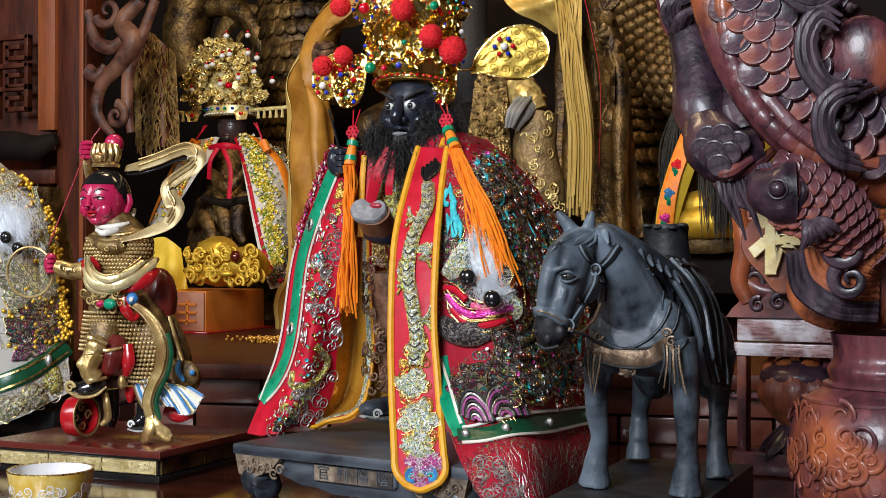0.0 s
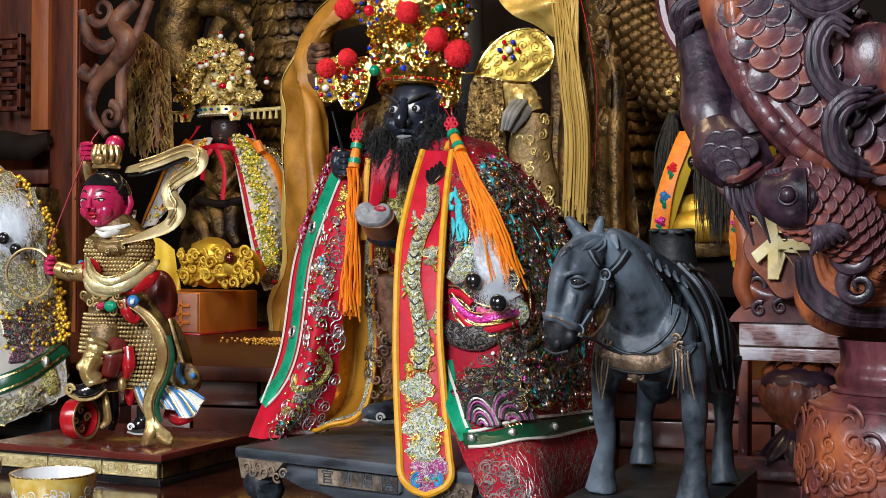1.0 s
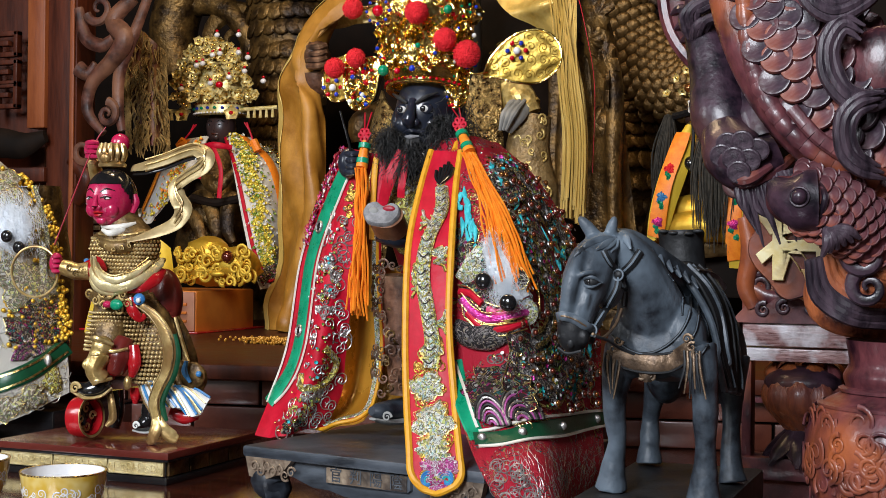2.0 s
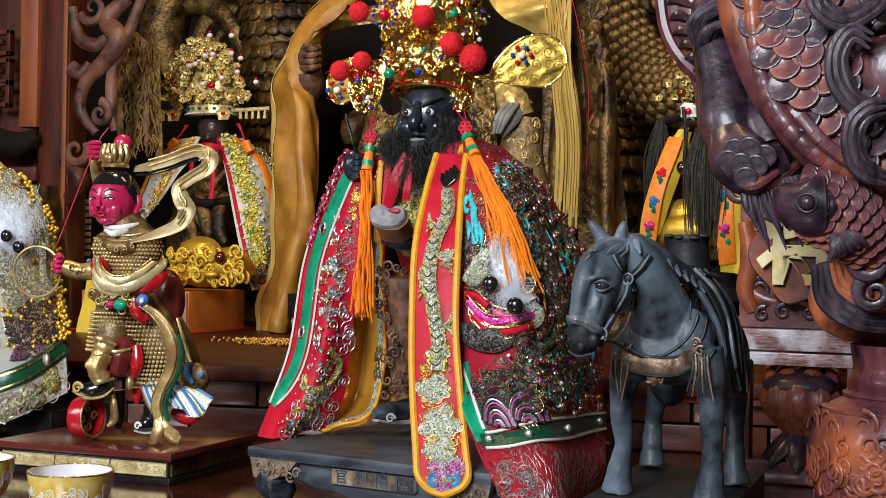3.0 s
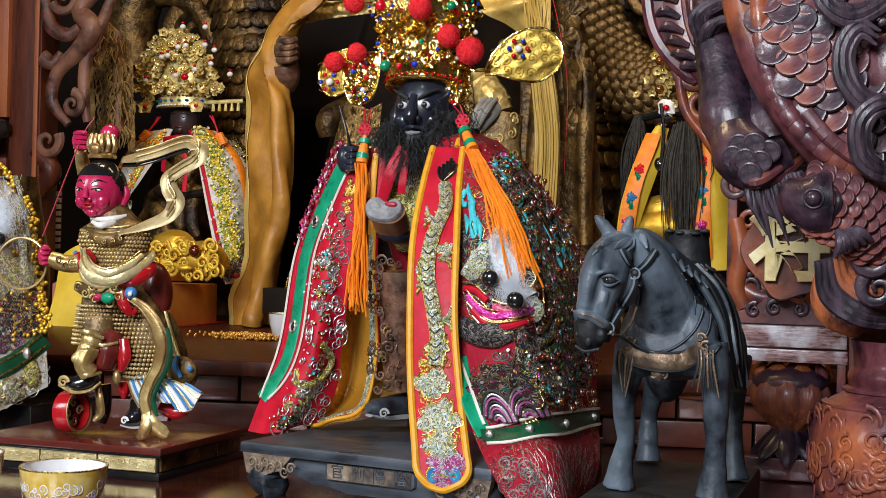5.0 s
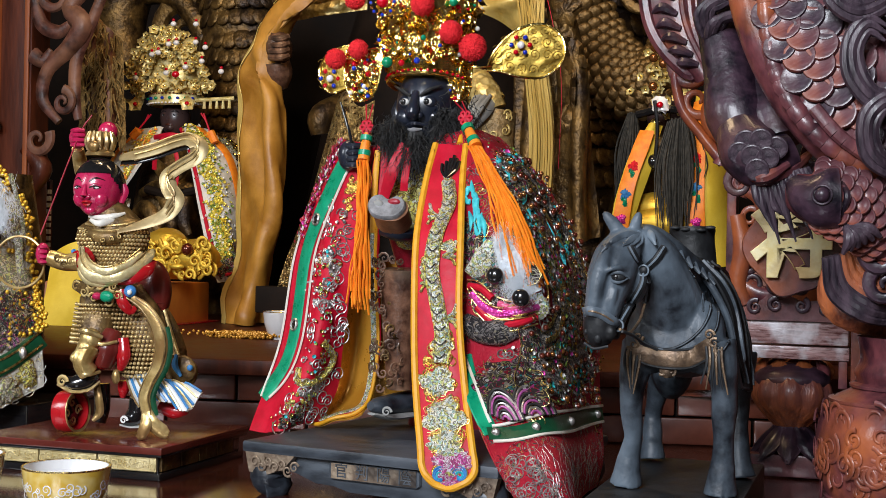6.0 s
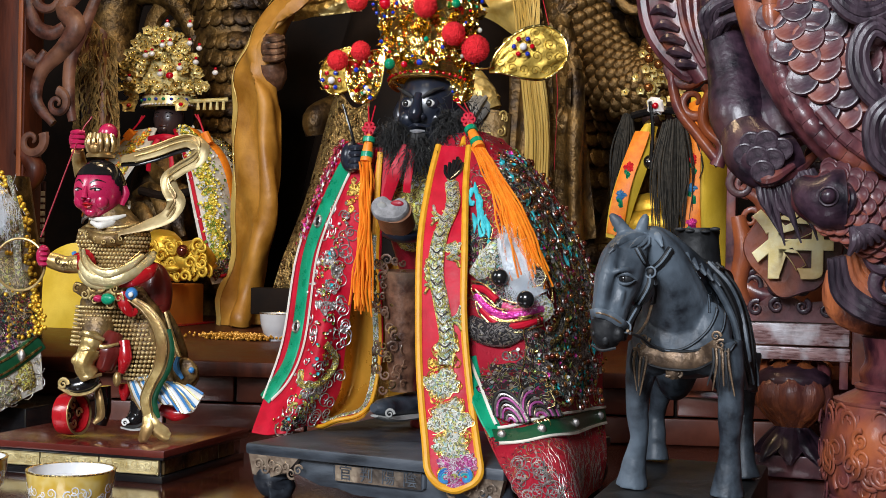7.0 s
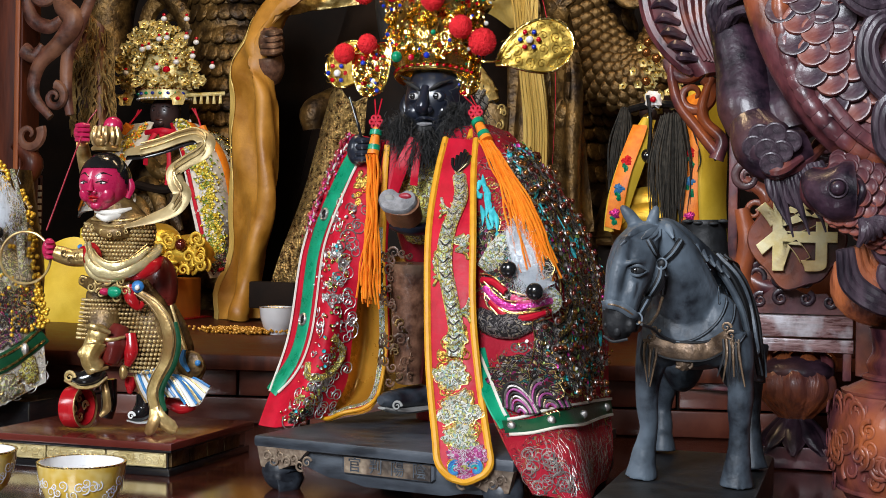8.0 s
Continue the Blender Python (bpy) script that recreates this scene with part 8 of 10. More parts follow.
b = Build()
DS = M["dark_skin"]
hc2 = np.array((-0.970, 1.210, 0.509))
b.add(ball(hc2, (0.033, 0.031, 0.040), 24, 16), DS)
b.add(ball(hc2 + (0, -0.027, -0.003), (0.0042, 0.0060, 0.0080), 10, 8), DS)
b.add(ball(hc2 + (0, -0.022, -0.022), (0.010, 0.008, 0.008), 12, 8), DS)
for s in (-1, 1):
    b.add(ball(hc2 + (s * 0.012, -0.026, 0.004), (0.006, 0.003, 0.0022), 10, 6), M["horn"])
    b.add(ball(hc2 + (s * 0.012, -0.0285, 0.004), (0.0022, 0.002, 0.002), 8, 6), M["black"])
    b.add(tube([hc2 + (s * 0.005, -0.028, 0.010), hc2 + (s * 0.013, -0.027, 0.013), hc2 + (s * 0.021, -0.022, 0.010)], 0.0013, 8, 6), M["black"])
b.add(tube([hc2 + (-0.008, -0.026, -0.015), hc2 + (0, -0.029, -0.016), hc2 + (0.008, -0.026, -0.015)], 0.002, 8, 6), M["wood"])
b.add(tube([(-0.985, 1.220, 0.458), (-0.979, 1.200, 0.383), (-0.969, 1.180, 0.297), (-0.973, 1.180, 0.175)], [0.04, 0.065, 0.075, 0.10], 20, 16, 0.7), M["gold_old_dim"])
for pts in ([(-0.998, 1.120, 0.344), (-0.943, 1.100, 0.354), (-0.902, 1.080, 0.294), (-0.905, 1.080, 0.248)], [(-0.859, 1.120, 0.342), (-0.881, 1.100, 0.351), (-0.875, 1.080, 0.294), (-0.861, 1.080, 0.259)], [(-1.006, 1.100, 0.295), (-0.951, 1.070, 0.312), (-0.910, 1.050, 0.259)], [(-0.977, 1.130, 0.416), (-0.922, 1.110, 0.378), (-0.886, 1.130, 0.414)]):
    b.add(tube(pts, [0.008, 0.016, 0.015, 0.008], 20, 10, 0.5), M["gold_old_dim"])
b.add(tube([(-0.971, 1.100, 0.352), (-0.906, 1.085, 0.341), (-0.854, 1.100, 0.350)], 0.009, 14, 8), M["dark"])
b.thing("seated_statue", "dark-faced gilt statue seated in a white cloak", "statue")

cloak = empty("cloak", (0, 0, 0), "white silk cloak with yellow sequins and orange edging on a statue", "cloak")
cr = Surf([[(-0.919, 1.150, 0.478), (-0.892, 1.150, 0.484), (-0.885, 1.190, 0.483)], [(-0.865, 1.090, 0.411), (-0.814, 1.090, 0.421), (-0.800, 1.170, 0.426)], [(-0.825, 1.060, 0.305), (-0.776, 1.060, 0.310), (-0.775, 1.150, 0.318)], [(-0.796, 1.050, 0.225), (-0.761, 1.050, 0.225), (-0.768, 1.130, 0.213)], [(-0.774, 1.050, 0.166), (-0.753, 1.050, 0.171), (-0.756, 1.100, 0.179)]], 24, 40, folds(0.006, 1.3))
cp = part("right_front", cr.mesh(0.004), M["white_silk"], cloak)
part("orange_edging", cr.strip([(0.62, 0.02), (0.72, 0.2), (0.78, 0.45), (0.80, 0.7), (0.80, 0.86)], 0.022, 0.006, n=40), M["orange"], cloak, "orange ribbon edging")
part("red_cord", cr.cord([(0.02, 0.0), (0.08, 0.25), (0.12, 0.5), (0.2, 0.75), (0.4, 0.93), (0.75, 0.9), (0.85, 0.75)], 0.004, 50, 0.004, 8), M["red_silk"], cloak, "red cord edge")
vine = [(0.30, 0.05), (0.42, 0.18), (0.30, 0.30), (0.46, 0.42), (0.34, 0.54), (0.50, 0.66), (0.42, 0.78)]
sequins(cr, vine, 900, 0.085, "sequin_yellow", cp, 1)
sequins(cr, vine, 330, 0.10, "sequin_green", cp, 2)
sequins(cr, vine, 220, 0.11, "white_paint", cp, 3)
sequins(cr, [(0.92, 0.12), (0.95, 0.3), (0.96, 0.5)], 260, 0.05, "gold_foil", cp, 4, 0.0036)
motif(cr, 0.5, 0.86, 0.045, 0.05, M["stitch_mixed"], cp, 3, "sequin_embroidery", 6, 0.005)
motif(cr, 0.92, 0.2, 0.05, 0.06, M["stitch_white"], cp, 4, "sequin_embroidery", 6, 0.005)
motif(cr, 0.95, 0.45, 0.05, 0.07, M["stitch_white"], cp, 5, "sequin_embroidery", 6, 0.005)
cl = Surf([[(-0.964, 1.150, 0.479), (-0.987, 1.150, 0.485), (-1.045, 1.190, 0.482)], [(-0.950, 1.100, 0.443), (-0.992, 1.100, 0.438), (-1.083, 1.150, 0.419)], [(-0.972, 1.080, 0.401), (-1.021, 1.080, 0.366), (-1.113, 1.130, 0.345)], [(-1.042, 1.080, 0.319), (-1.070, 1.080, 0.295), (-1.125, 1.120, 0.284)]], 20, 30, folds(0.006, 1.2, 1))
part("left_front", cl.mesh(0.004), M["white_silk"], cloak)
sequins(cl, [(0.3, 0.1), (0.5, 0.35), (0.4, 0.6), (0.55, 0.9)], 240, 0.09, "sequin_yellow", cloak, 7)
sequins(cl, [(0.3, 0.1), (0.5, 0.35), (0.4, 0.6), (0.55, 0.9)], 90, 0.10, "orange", cloak, 8)
part("orange_edging", cl.strip([(0.75, 0.05), (0.82, 0.3), (0.85, 0.6), (0.85, 0.95)], 0.022, 0.006, n=30), M["orange"], cloak, "orange ribbon edging")
parts("neck_ribbon", [tube([(-0.944, 1.080, 0.457), (-0.893, 1.060, 0.458), (-0.865, 1.080, 0.454)], [0.005, 0.007, 0.005], 14, 8, 0.4), tube([(-0.897, 1.060, 0.454), (-0.873, 1.050, 0.409), (-0.876, 1.050, 0.349)], [0.005, 0.0045, 0.005], 14, 8, 0.25), tube([(-0.910, 1.060, 0.454), (-0.921, 1.050, 0.427), (-0.931, 1.060, 0.390)], [0.005, 0.0045, 0.005], 14, 8, 0.25)], M["red_silk"], cloak, "red neck ribbon tied in a bow")
for p, q in (((-0.982, 1.120, 0.508), (-1.006, 1.120, 0.476)), ((-0.860, 1.120, 0.509), (-0.839, 1.120, 0.470))):
    part("tassel_cord", tube([p, np.array(p) * 0.5 + np.array(q) * 0.5 + (0.003, 0, 0), q], 0.0018, 8, 6), M["red_silk"], cloak)
    part("tassel_cord", tube([np.array(p) + (0.006, 0, 0), q], 0.0018, 8, 6), M["red_silk"], cloak)
for p, q in (((-0.999, 1.110, 0.475), (-1.013, 1.110, 0.461)), ((-0.833, 1.110, 0.470), (-0.821, 1.110, 0.448))):
    part("tassel_bead", tube([p, q], 0.009, 6, 8), M["orange"], cloak, "orange tassel head")
yc = Surf([[(-1.024, 0.980, 0.259), (-0.971, 0.960, 0.270), (-0.938, 0.970, 0.247)], [(-1.008, 0.970, 0.213), (-0.957, 0.950, 0.213), (-0.924, 0.960, 0.202)], [(-0.981, 0.965, 0.165), (-0.947, 0.955, 0.164), (-0.917, 0.960, 0.166)]], 16, 16, folds(0.008, 1.5))
tagged(part("yellow_cloth", yc.mesh(0.004), M["yellow_cloth"], None), "folded bright yellow cloth beside the orange box", "cloth")
yb = Surf([[(-1.007, 0.840, 0.220), (-0.947, 0.830, 0.242), (-0.911, 0.840, 0.232)], [(-1.011, 0.820, 0.146), (-0.938, 0.810, 0.153), (-0.868, 0.820, 0.155)], [(-1.017, 0.810, 0.071), (-0.936, 0.800, 0.074), (-0.849, 0.810, 0.079)]], 16, 16, folds(0.006, 1.2))
tagged(part("yellow_cloth", yb.mesh(0.004), M["yellow_cloth"], None), "draped plain yellow cloth standing on the shelf", "cloth")

# its crown of gilt flowers and pearls
cr2 = empty("flower_crown", (0, 0, 0), "tall crown of pale gold flowers and pearls", "crown")
c0 = np.array((-0.963, 1.200, 0.536))
part("base_ring", lathe([(0.045, 0.0), (0.05, 0.004), (0.05, 0.022), (0.046, 0.026)], 30, 0, c0 + (0, 0, -0.004)), M["gold_flower"], cr2)
part("core", lathe([(0.044, 0.02), (0.055, 0.06), (0.04, 0.11), (0.01, 0.145)], 20, 0, c0), M["gold_flower"], cr2)
for k in range(22):
    a = -0.15 - 2.85 * k / 21
    for dz, kind_, r in ((0.0, "pearl", 0.0022), (0.020, "amber", 0.0022), (0.010, ("red_gem", "green_gem", "pearl", "blue_gem")[k % 4], 0.0034 if k % 2 else 0.0)):
        if r:
            gem(kind_, c0 + (0.0515 * math.cos(a), 0.0515 * math.sin(a), dz), r, cr2)
flower = Build()
for k in range(5):
    a = k * 1.257
    flower.add(leaf_mesh(0.0120, 0.0125, M["gold_flower"], k), M["gold_flower"], Matrix.Rotation(a, 4, "Y") @ Matrix.Rotation(radians(90), 4, "X"))
flower.add(ball((0, -0.003, 0), 0.003, 8, 5), M["gold_foil"])
flower_mesh = flower.mesh("gilt_flower")
rg = random.Random(12)
for k in range(290):
    s = rg.random() ** 0.8
    half = 0.105 * (1 - s) ** 0.55 * (0.75 + 0.25 * s) + 0.012
    x = rg.uniform(-half, half)
    z = 0.012 + 0.142 * s
    if abs(x) > 0.05 and z < 0.02:
        z += 0.02
    p = c0 + (x, -0.05 * math.sqrt(max(0.05, 1 - (x / 0.11) ** 2)) - rg.uniform(-0.012, 0.012), z)
    ob = new("gilt_flower", flower_mesh)
    ob.parent = cr2
    q = rg.uniform(0.65, 1.15)
    ob.matrix_world = Matrix.Translation(p) @ Matrix.Rotation(rg.uniform(-0.7, 0.7), 4, "Z") @ Matrix.Rotation(rg.uniform(-0.6, 0.6), 4, "X") @ Matrix.Rotation(rg.uniform(0, 6), 4, "Y") @ Matrix.Diagonal((q, q, q, 1))
for px, py in ((337, 158), (362, 115), (388, 97), (372, 112), (395, 60), (430, 62), (445, 105), (440, 130), (400, 95), (470, 150), (430, 95), (415, 140), (385, 150)):
    gem("pearl", np.array((-0.922, 1.120, 0.627)) + ((px - 405) * 0.00122, 0, (120 - py) * 0.00112), 0.0054, cr2, "pearl")
    gem("red_gem", np.array((-0.921, 1.118, 0.627)) + ((px - 405) * 0.00122, 0, (120 - py) * 0.00112 + 0.0078), 0.0030, cr2)
gem("red_gem", (-0.919, 1.100, 0.587), 0.007, cr2)
for s in (-1, 1):
    part("side_bar", tube([c0 + (s * 0.05, -0.03, 0.006), c0 + (s * 0.12, -0.02, 0.010)], 0.004, 8, 8, 0.5), M["gold_flower"], cr2)
    for k in range(5):
        part("bell_drop", tube([c0 + (s * (0.066 + 0.012 * k), -0.026, 0.006), c0 + (s * (0.066 + 0.012 * k), -0.026, -0.012)], [0.002, 0.0035], 4, 7), M["gold_flower"], cr2)
    rosette = new("rosette", flower_mesh)
    rosette.parent, rosette.matrix_world = cr2, Matrix.Translation(c0 + (s * 0.05, -0.055, -0.004)) @ Matrix.Diagonal((1.7, 1.7, 1.7, 1))
    gem("red_gem", c0 + (s * 0.05, -0.064, -0.004), 0.0042, cr2)

# the crown spreads wider than it is deep
cr2.matrix_world = Matrix.Translation((c0[0], 0, 0)) @ Matrix.Diagonal((1.22, 1, 1, 1)) @ Matrix.Translation((-c0[0], 0, 0))

# ---- great statue draped in ochre satin ----
gs = Build()
# body kept near black, the shade between the drapes put into its colour
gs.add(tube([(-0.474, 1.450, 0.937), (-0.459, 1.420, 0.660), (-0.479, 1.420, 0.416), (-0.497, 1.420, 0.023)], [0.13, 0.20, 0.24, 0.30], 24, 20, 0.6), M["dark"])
gs.add(tube([(-0.390, 1.100, 0.815), (-0.380, 1.060, 0.698), (-0.361, 1.040, 0.598), (-0.348, 1.050, 0.524)], [0.055, 0.062, 0.055, 0.02], 18, 14, 0.6), M["hair"])
gs.add(tube([(-0.274, 1.080, 0.567), (-0.239, 1.060, 0.531), (-0.222, 1.060, 0.499)], [0.026, 0.032, 0.028], 12, 14), M["yellow_brocade"])
for q in (0.25, 0.5, 0.75):
    c_ = np.array((-0.274, 1.080, 0.567)) * (1 - q) + np.array((-0.222, 1.060, 0.499)) * q
    gs.add(tube([c_ + (-0.006, 0, 0.008), c_ + (0.006, 0, -0.008)], [0.034, 0.035], 4, 18), M["yellow_satin"])
gs.add(tube([(-0.230, 1.050, 0.524), (-0.235, 1.020, 0.496), (-0.248, 1.020, 0.467)], [0.024, 0.022, 0.010], 12, 12, 0.6), M["grey_cloth"])
for q in (-0.010, 0.0, 0.010):
    gs.add(tube([(-0.228 + q, 1.030, 0.524), (-0.236 + q, 0.998, 0.498), (-0.250 + 0.6 * q, 1.004, 0.468)], [0.004, 0.006, 0.003], 12, 8), M["grey_cloth"])
gs.add(tube([(-0.211, 1.060, 0.499), (-0.218, 1.050, 0.425), (-0.200, 1.060, 0.352), (-0.184, 1.080, 0.311)], [0.035, 0.042, 0.042, 0.03], 18, 14, 0.6), M["beige_relief"])
rg = random.Random(91)
for k in range(34):
    q, a = rg.random(), rg.uniform(-2.7, -0.5)
    c_ = catmull([(-0.211, 1.060, 0.499), (-0.218, 1.050, 0.425), (-0.200, 1.060, 0.352), (-0.184, 1.080, 0.311)], 30)[int(29 * q)]
    gs.add(scroll(c_ + 0.041 * np.array((math.cos(a), 0.6 * math.sin(a), 0)), rg.uniform(0.007, 0.012), 1.4, rg.uniform(0, 6), rg.choice((-1, 1)), 0.0022, (-math.sin(a), 0.6 * math.cos(a), 0), n=16), M["yellow_brocade"])
gs.add(ball((-0.640, 1.020, 0.624), (0.024, 0.03, 0.03), 12, 9, 0.06), M["brown_carved"])
for k in range(4):
    gs.add(tube([np.array((-0.649, 1.000, 0.637)) + (0, 0, -0.012 * k), np.array((-0.620, 0.985, 0.634)) + (0, 0, -0.012 * k), np.array((-0.613, 1.000, 0.639)) + (0, 0, -0.012 * k)], 0.0065, 10, 8), M["brown_carved"])
gs.add(tube([(-0.650, 1.030, 0.599), (-0.652, 1.040, 0.578), (-0.661, 1.050, 0.558)], [0.026, 0.03, 0.026], 8, 12), M["brown_carved"])
gs.add(tube([(-0.577, 1.200, 0.529), (-0.605, 1.150, 0.501), (-0.604, 1.150, 0.467)], [0.03, 0.028, 0.022], 10, 10), M["gold_old_dim"])
gs.thing("great_statue", "large dim gilt statue with a black beard behind the altar", "statue")
dr = empty("satin_drape", (0, 0, 0), "ochre satin drapes with gold brocade hanging from the great statue", "drape")
def satin(u, v):
    return 0.012 * math.sin(8 * u + 3.2 * v + 0.4) + 0.006 * math.sin(13 * u - 12 * v) * (0.3 + v) + 0.005 * math.sin(23 * v + 8 * u) * (0.4 + 0.6 * math.sin(5 * v) ** 2) + 0.003 * math.sin(31 * v - 17 * u)


d1 = Surf([[(-0.615, 1.060, 0.749), (-0.539, 1.000, 0.734), (-0.514, 1.050, 0.742)], [(-0.699, 1.060, 0.657), (-0.638, 1.000, 0.662), (-0.609, 1.050, 0.702)], [(-0.722, 1.060, 0.585), (-0.675, 1.000, 0.590), (-0.663, 1.050, 0.571)],
           [(-0.725, 1.060, 0.495), (-0.660, 1.000, 0.505), (-0.637, 1.050, 0.499)], [(-0.732, 1.060, 0.371), (-0.656, 1.000, 0.379), (-0.633, 1.050, 0.371)], [(-0.740, 1.060, 0.259), (-0.661, 1.000, 0.259), (-0.642, 1.050, 0.266)],
           [(-0.755, 1.060, 0.157), (-0.681, 1.000, 0.149), (-0.661, 1.050, 0.172)], [(-0.774, 1.060, 0.087), (-0.696, 1.000, 0.090), (-0.653, 1.050, 0.092)]], 44, 80, satin)
part("left_fall", d1.mesh(0.004), M["drape"], dr, "ochre satin fall")
part("yellow_lining", d1.strip([(0.03, 0.0), (0.03, 0.15), (0.03, 0.35), (0.02, 0.6), (0.02, 1.0)], 0.012, 0.004, n=50), M["yellow_satin"], dr, "turned yellow satin lining")
d2 = Surf([[(-0.537, 1.100, 0.561), (-0.490, 1.060, 0.512), (-0.464, 1.080, 0.525)], [(-0.560, 1.050, 0.393), (-0.518, 1.020, 0.380), (-0.471, 1.060, 0.393)], [(-0.582, 1.000, 0.261), (-0.544, 0.980, 0.261), (-0.495, 1.040, 0.263)], [(-0.608, 0.960, 0.138), (-0.568, 0.950, 0.129), (-0.499, 1.000, 0.130)]], 24, 30, folds(0.006, 1.2))
part("brocade_fall", d2.mesh(0.005), M["gold_scale"], dr, "gold brocade fall")
d3 = Surf([[(-0.327, 1.040, 0.575), (-0.295, 1.030, 0.578), (-0.273, 1.040, 0.583)], [(-0.330, 1.020, 0.499), (-0.289, 1.010, 0.486), (-0.263, 1.030, 0.498)], [(-0.333, 1.000, 0.414), (-0.283, 1.000, 0.403), (-0.252, 1.020, 0.393)]], 16, 20, folds(0.004, 1.2))
part("brocade_lapel", d3.mesh(0.005), M["gold_scale"], dr, "gold brocade lapel")
d4 = Surf([[(-0.295, 1.060, 0.735), (-0.262, 1.030, 0.696), (-0.228, 1.030, 0.673), (-0.175, 1.050, 0.641)], [(-0.236, 1.050, 0.729), (-0.203, 1.020, 0.700), (-0.176, 1.020, 0.678), (-0.145, 1.040, 0.648)], [(-0.170, 1.050, 0.734), (-0.149, 1.020, 0.706), (-0.138, 1.020, 0.685), (-0.129, 1.040, 0.637)]], 20, 20, folds(0.008, 2.2))
part("shoulder_fold", d4.mesh(0.004), M["yellow_satin"], dr, "gathered ochre satin at the shoulder")
rg = random.Random(18)
tagged(parts("cord_fringe", [tube([np.array((-0.149, 1.020, 0.727)) + (rg.uniform(-0.03, 0.035), rg.uniform(-0.01, 0.01), 0.02), np.array((-0.126, 1.000, 0.570)) + (x * 0.9, y, 0), np.array((-0.112, 1.000, 0.449)) + (x, y, 0), np.array((-0.115, 1.000, 0.333)) + (x, y, rg.uniform(-0.04, 0.01))], 0.0019, 14, 5) for x, y in [(rg.uniform(-0.023, 0.025), rg.uniform(-0.015, 0.015)) for _ in range(40)]], M["yellow_satin"], dr, "hanging yellow silk cords"), kind="stuff")
part("embroidered_fall", Surf([[(-0.176, 1.070, 0.644), (-0.153, 1.050, 0.640), (-0.093, 1.080, 0.661)], [(-0.182, 1.070, 0.498), (-0.151, 1.060, 0.496), (-0.085, 1.090, 0.507)], [(-0.181, 1.070, 0.311), (-0.151, 1.060, 0.310), (-0.090, 1.090, 0.289)]], 20, 24, folds(0.008, 2)).mesh(0.005), M["gold_old_dim"], dr, "dark gold embroidered fall")
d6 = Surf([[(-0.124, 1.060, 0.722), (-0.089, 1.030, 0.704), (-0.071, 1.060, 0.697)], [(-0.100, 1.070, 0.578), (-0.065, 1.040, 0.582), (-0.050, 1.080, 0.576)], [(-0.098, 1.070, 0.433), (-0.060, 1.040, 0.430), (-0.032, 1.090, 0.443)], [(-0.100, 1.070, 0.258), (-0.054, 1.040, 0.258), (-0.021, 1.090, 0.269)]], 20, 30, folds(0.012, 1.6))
part("dark_fall", d6.mesh(0.005), M["gold_old_dim"], dr, "dark embroidered fall")
for v in (0.08, 0.2, 0.32, 0.44, 0.56):
    motif(d6, 0.35 + 0.2 * math.sin(20 * v), v, 0.05, 0.07, M["gold_old_dim"], dr, int(v * 50), "gold_motif", 6, 0.006)
part("red_piping", tube([(-0.128, 1.020, 0.756), (-0.095, 1.000, 0.644), (-0.080, 1.010, 0.539), (-0.085, 1.020, 0.389)], [0.001, 0.0007, 0.0005, 0.0004], 20, 6), M["red_silk"], dr)
d7 = Surf([[(-0.657, 1.090, 0.763), (-0.579, 1.080, 0.725), (-0.493, 1.100, 0.747)], [(-0.654, 1.100, 0.687), (-0.583, 1.090, 0.694), (-0.496, 1.110, 0.705)]], 14, 8, folds(0.008, 1.5))
part("upper_swag", d7.mesh(0.004), M["yellow_brocade"], dr, "ochre satin swag")

# ---- statue in yellow robes with a long black beard ----
b = Build()
hc3 = np.array((0.066, 1.240, 0.507))
b.add(ball(hc3, (0.032, 0.032, 0.04), 16, 12), DS)
b.add(tube([(0.057, 1.270, 0.472), (0.059, 1.270, 0.373), (0.060, 1.270, 0.297), (0.061, 1.270, 0.264)], [0.05, 0.09, 0.11, 0.12], 16, 14, 0.6), M["gold_old_dim"])
for pts in ([(0.006, 1.170, 0.310), (0.068, 1.150, 0.325), (0.148, 1.170, 0.311)], [(-0.000, 1.150, 0.288), (0.082, 1.130, 0.296), (0.156, 1.150, 0.290)]):
    b.add(tube(pts, [0.024, 0.03, 0.024], 18, 10, 0.7), M["gold_lion"])
b.add(tube([(0.005, 1.180, 0.273), (0.078, 1.160, 0.268), (0.148, 1.180, 0.275)], 0.03, 16, 10, 0.7), M["beige_relief"])
rng2 = np.random.default_rng(40)
for base, tip, n, w in (((0.116, 1.120, 0.484), (0.119, 1.100, 0.309), 200, 0.028), ((0.020, 1.160, 0.500), (0.007, 1.140, 0.367), 90, 0.014)):
    for _ in range(n):
        o = rng2.normal(size=3) * (w * 0.6, 0.006, 0.004)
        base_, tip_ = np.array(base), np.array(tip)
        b.add(tube([base_ + o * 0.5, base_ * 0.5 + tip_ * 0.5 + o + rng2.normal(size=3) * 0.003, tip_ + o * (0.9, 1, 6)], [0.0016, 0.0015, 0.0006], 8, 4), M["beard"])
b.add(ball((0.069, 1.130, 0.410), (0.016, 0.014, 0.014), 12, 9), M["black"])
b.add(tube([(0.069, 1.120, 0.521), (0.075, 1.120, 0.469), (0.071, 1.120, 0.397)], 0.0035, 8, 6), M["black"])
b.add(box((-0.035, 1.200, 0.164), np.array((0.208, 1.200, 0.260)) + (0, 0.2, 0), 0.006), M["dark"])
b.add(tube([(-0.032, 1.180, 0.251), (0.076, 1.170, 0.252), (0.210, 1.180, 0.255)], 0.008, 10, 8), M["gold_old_dim"])
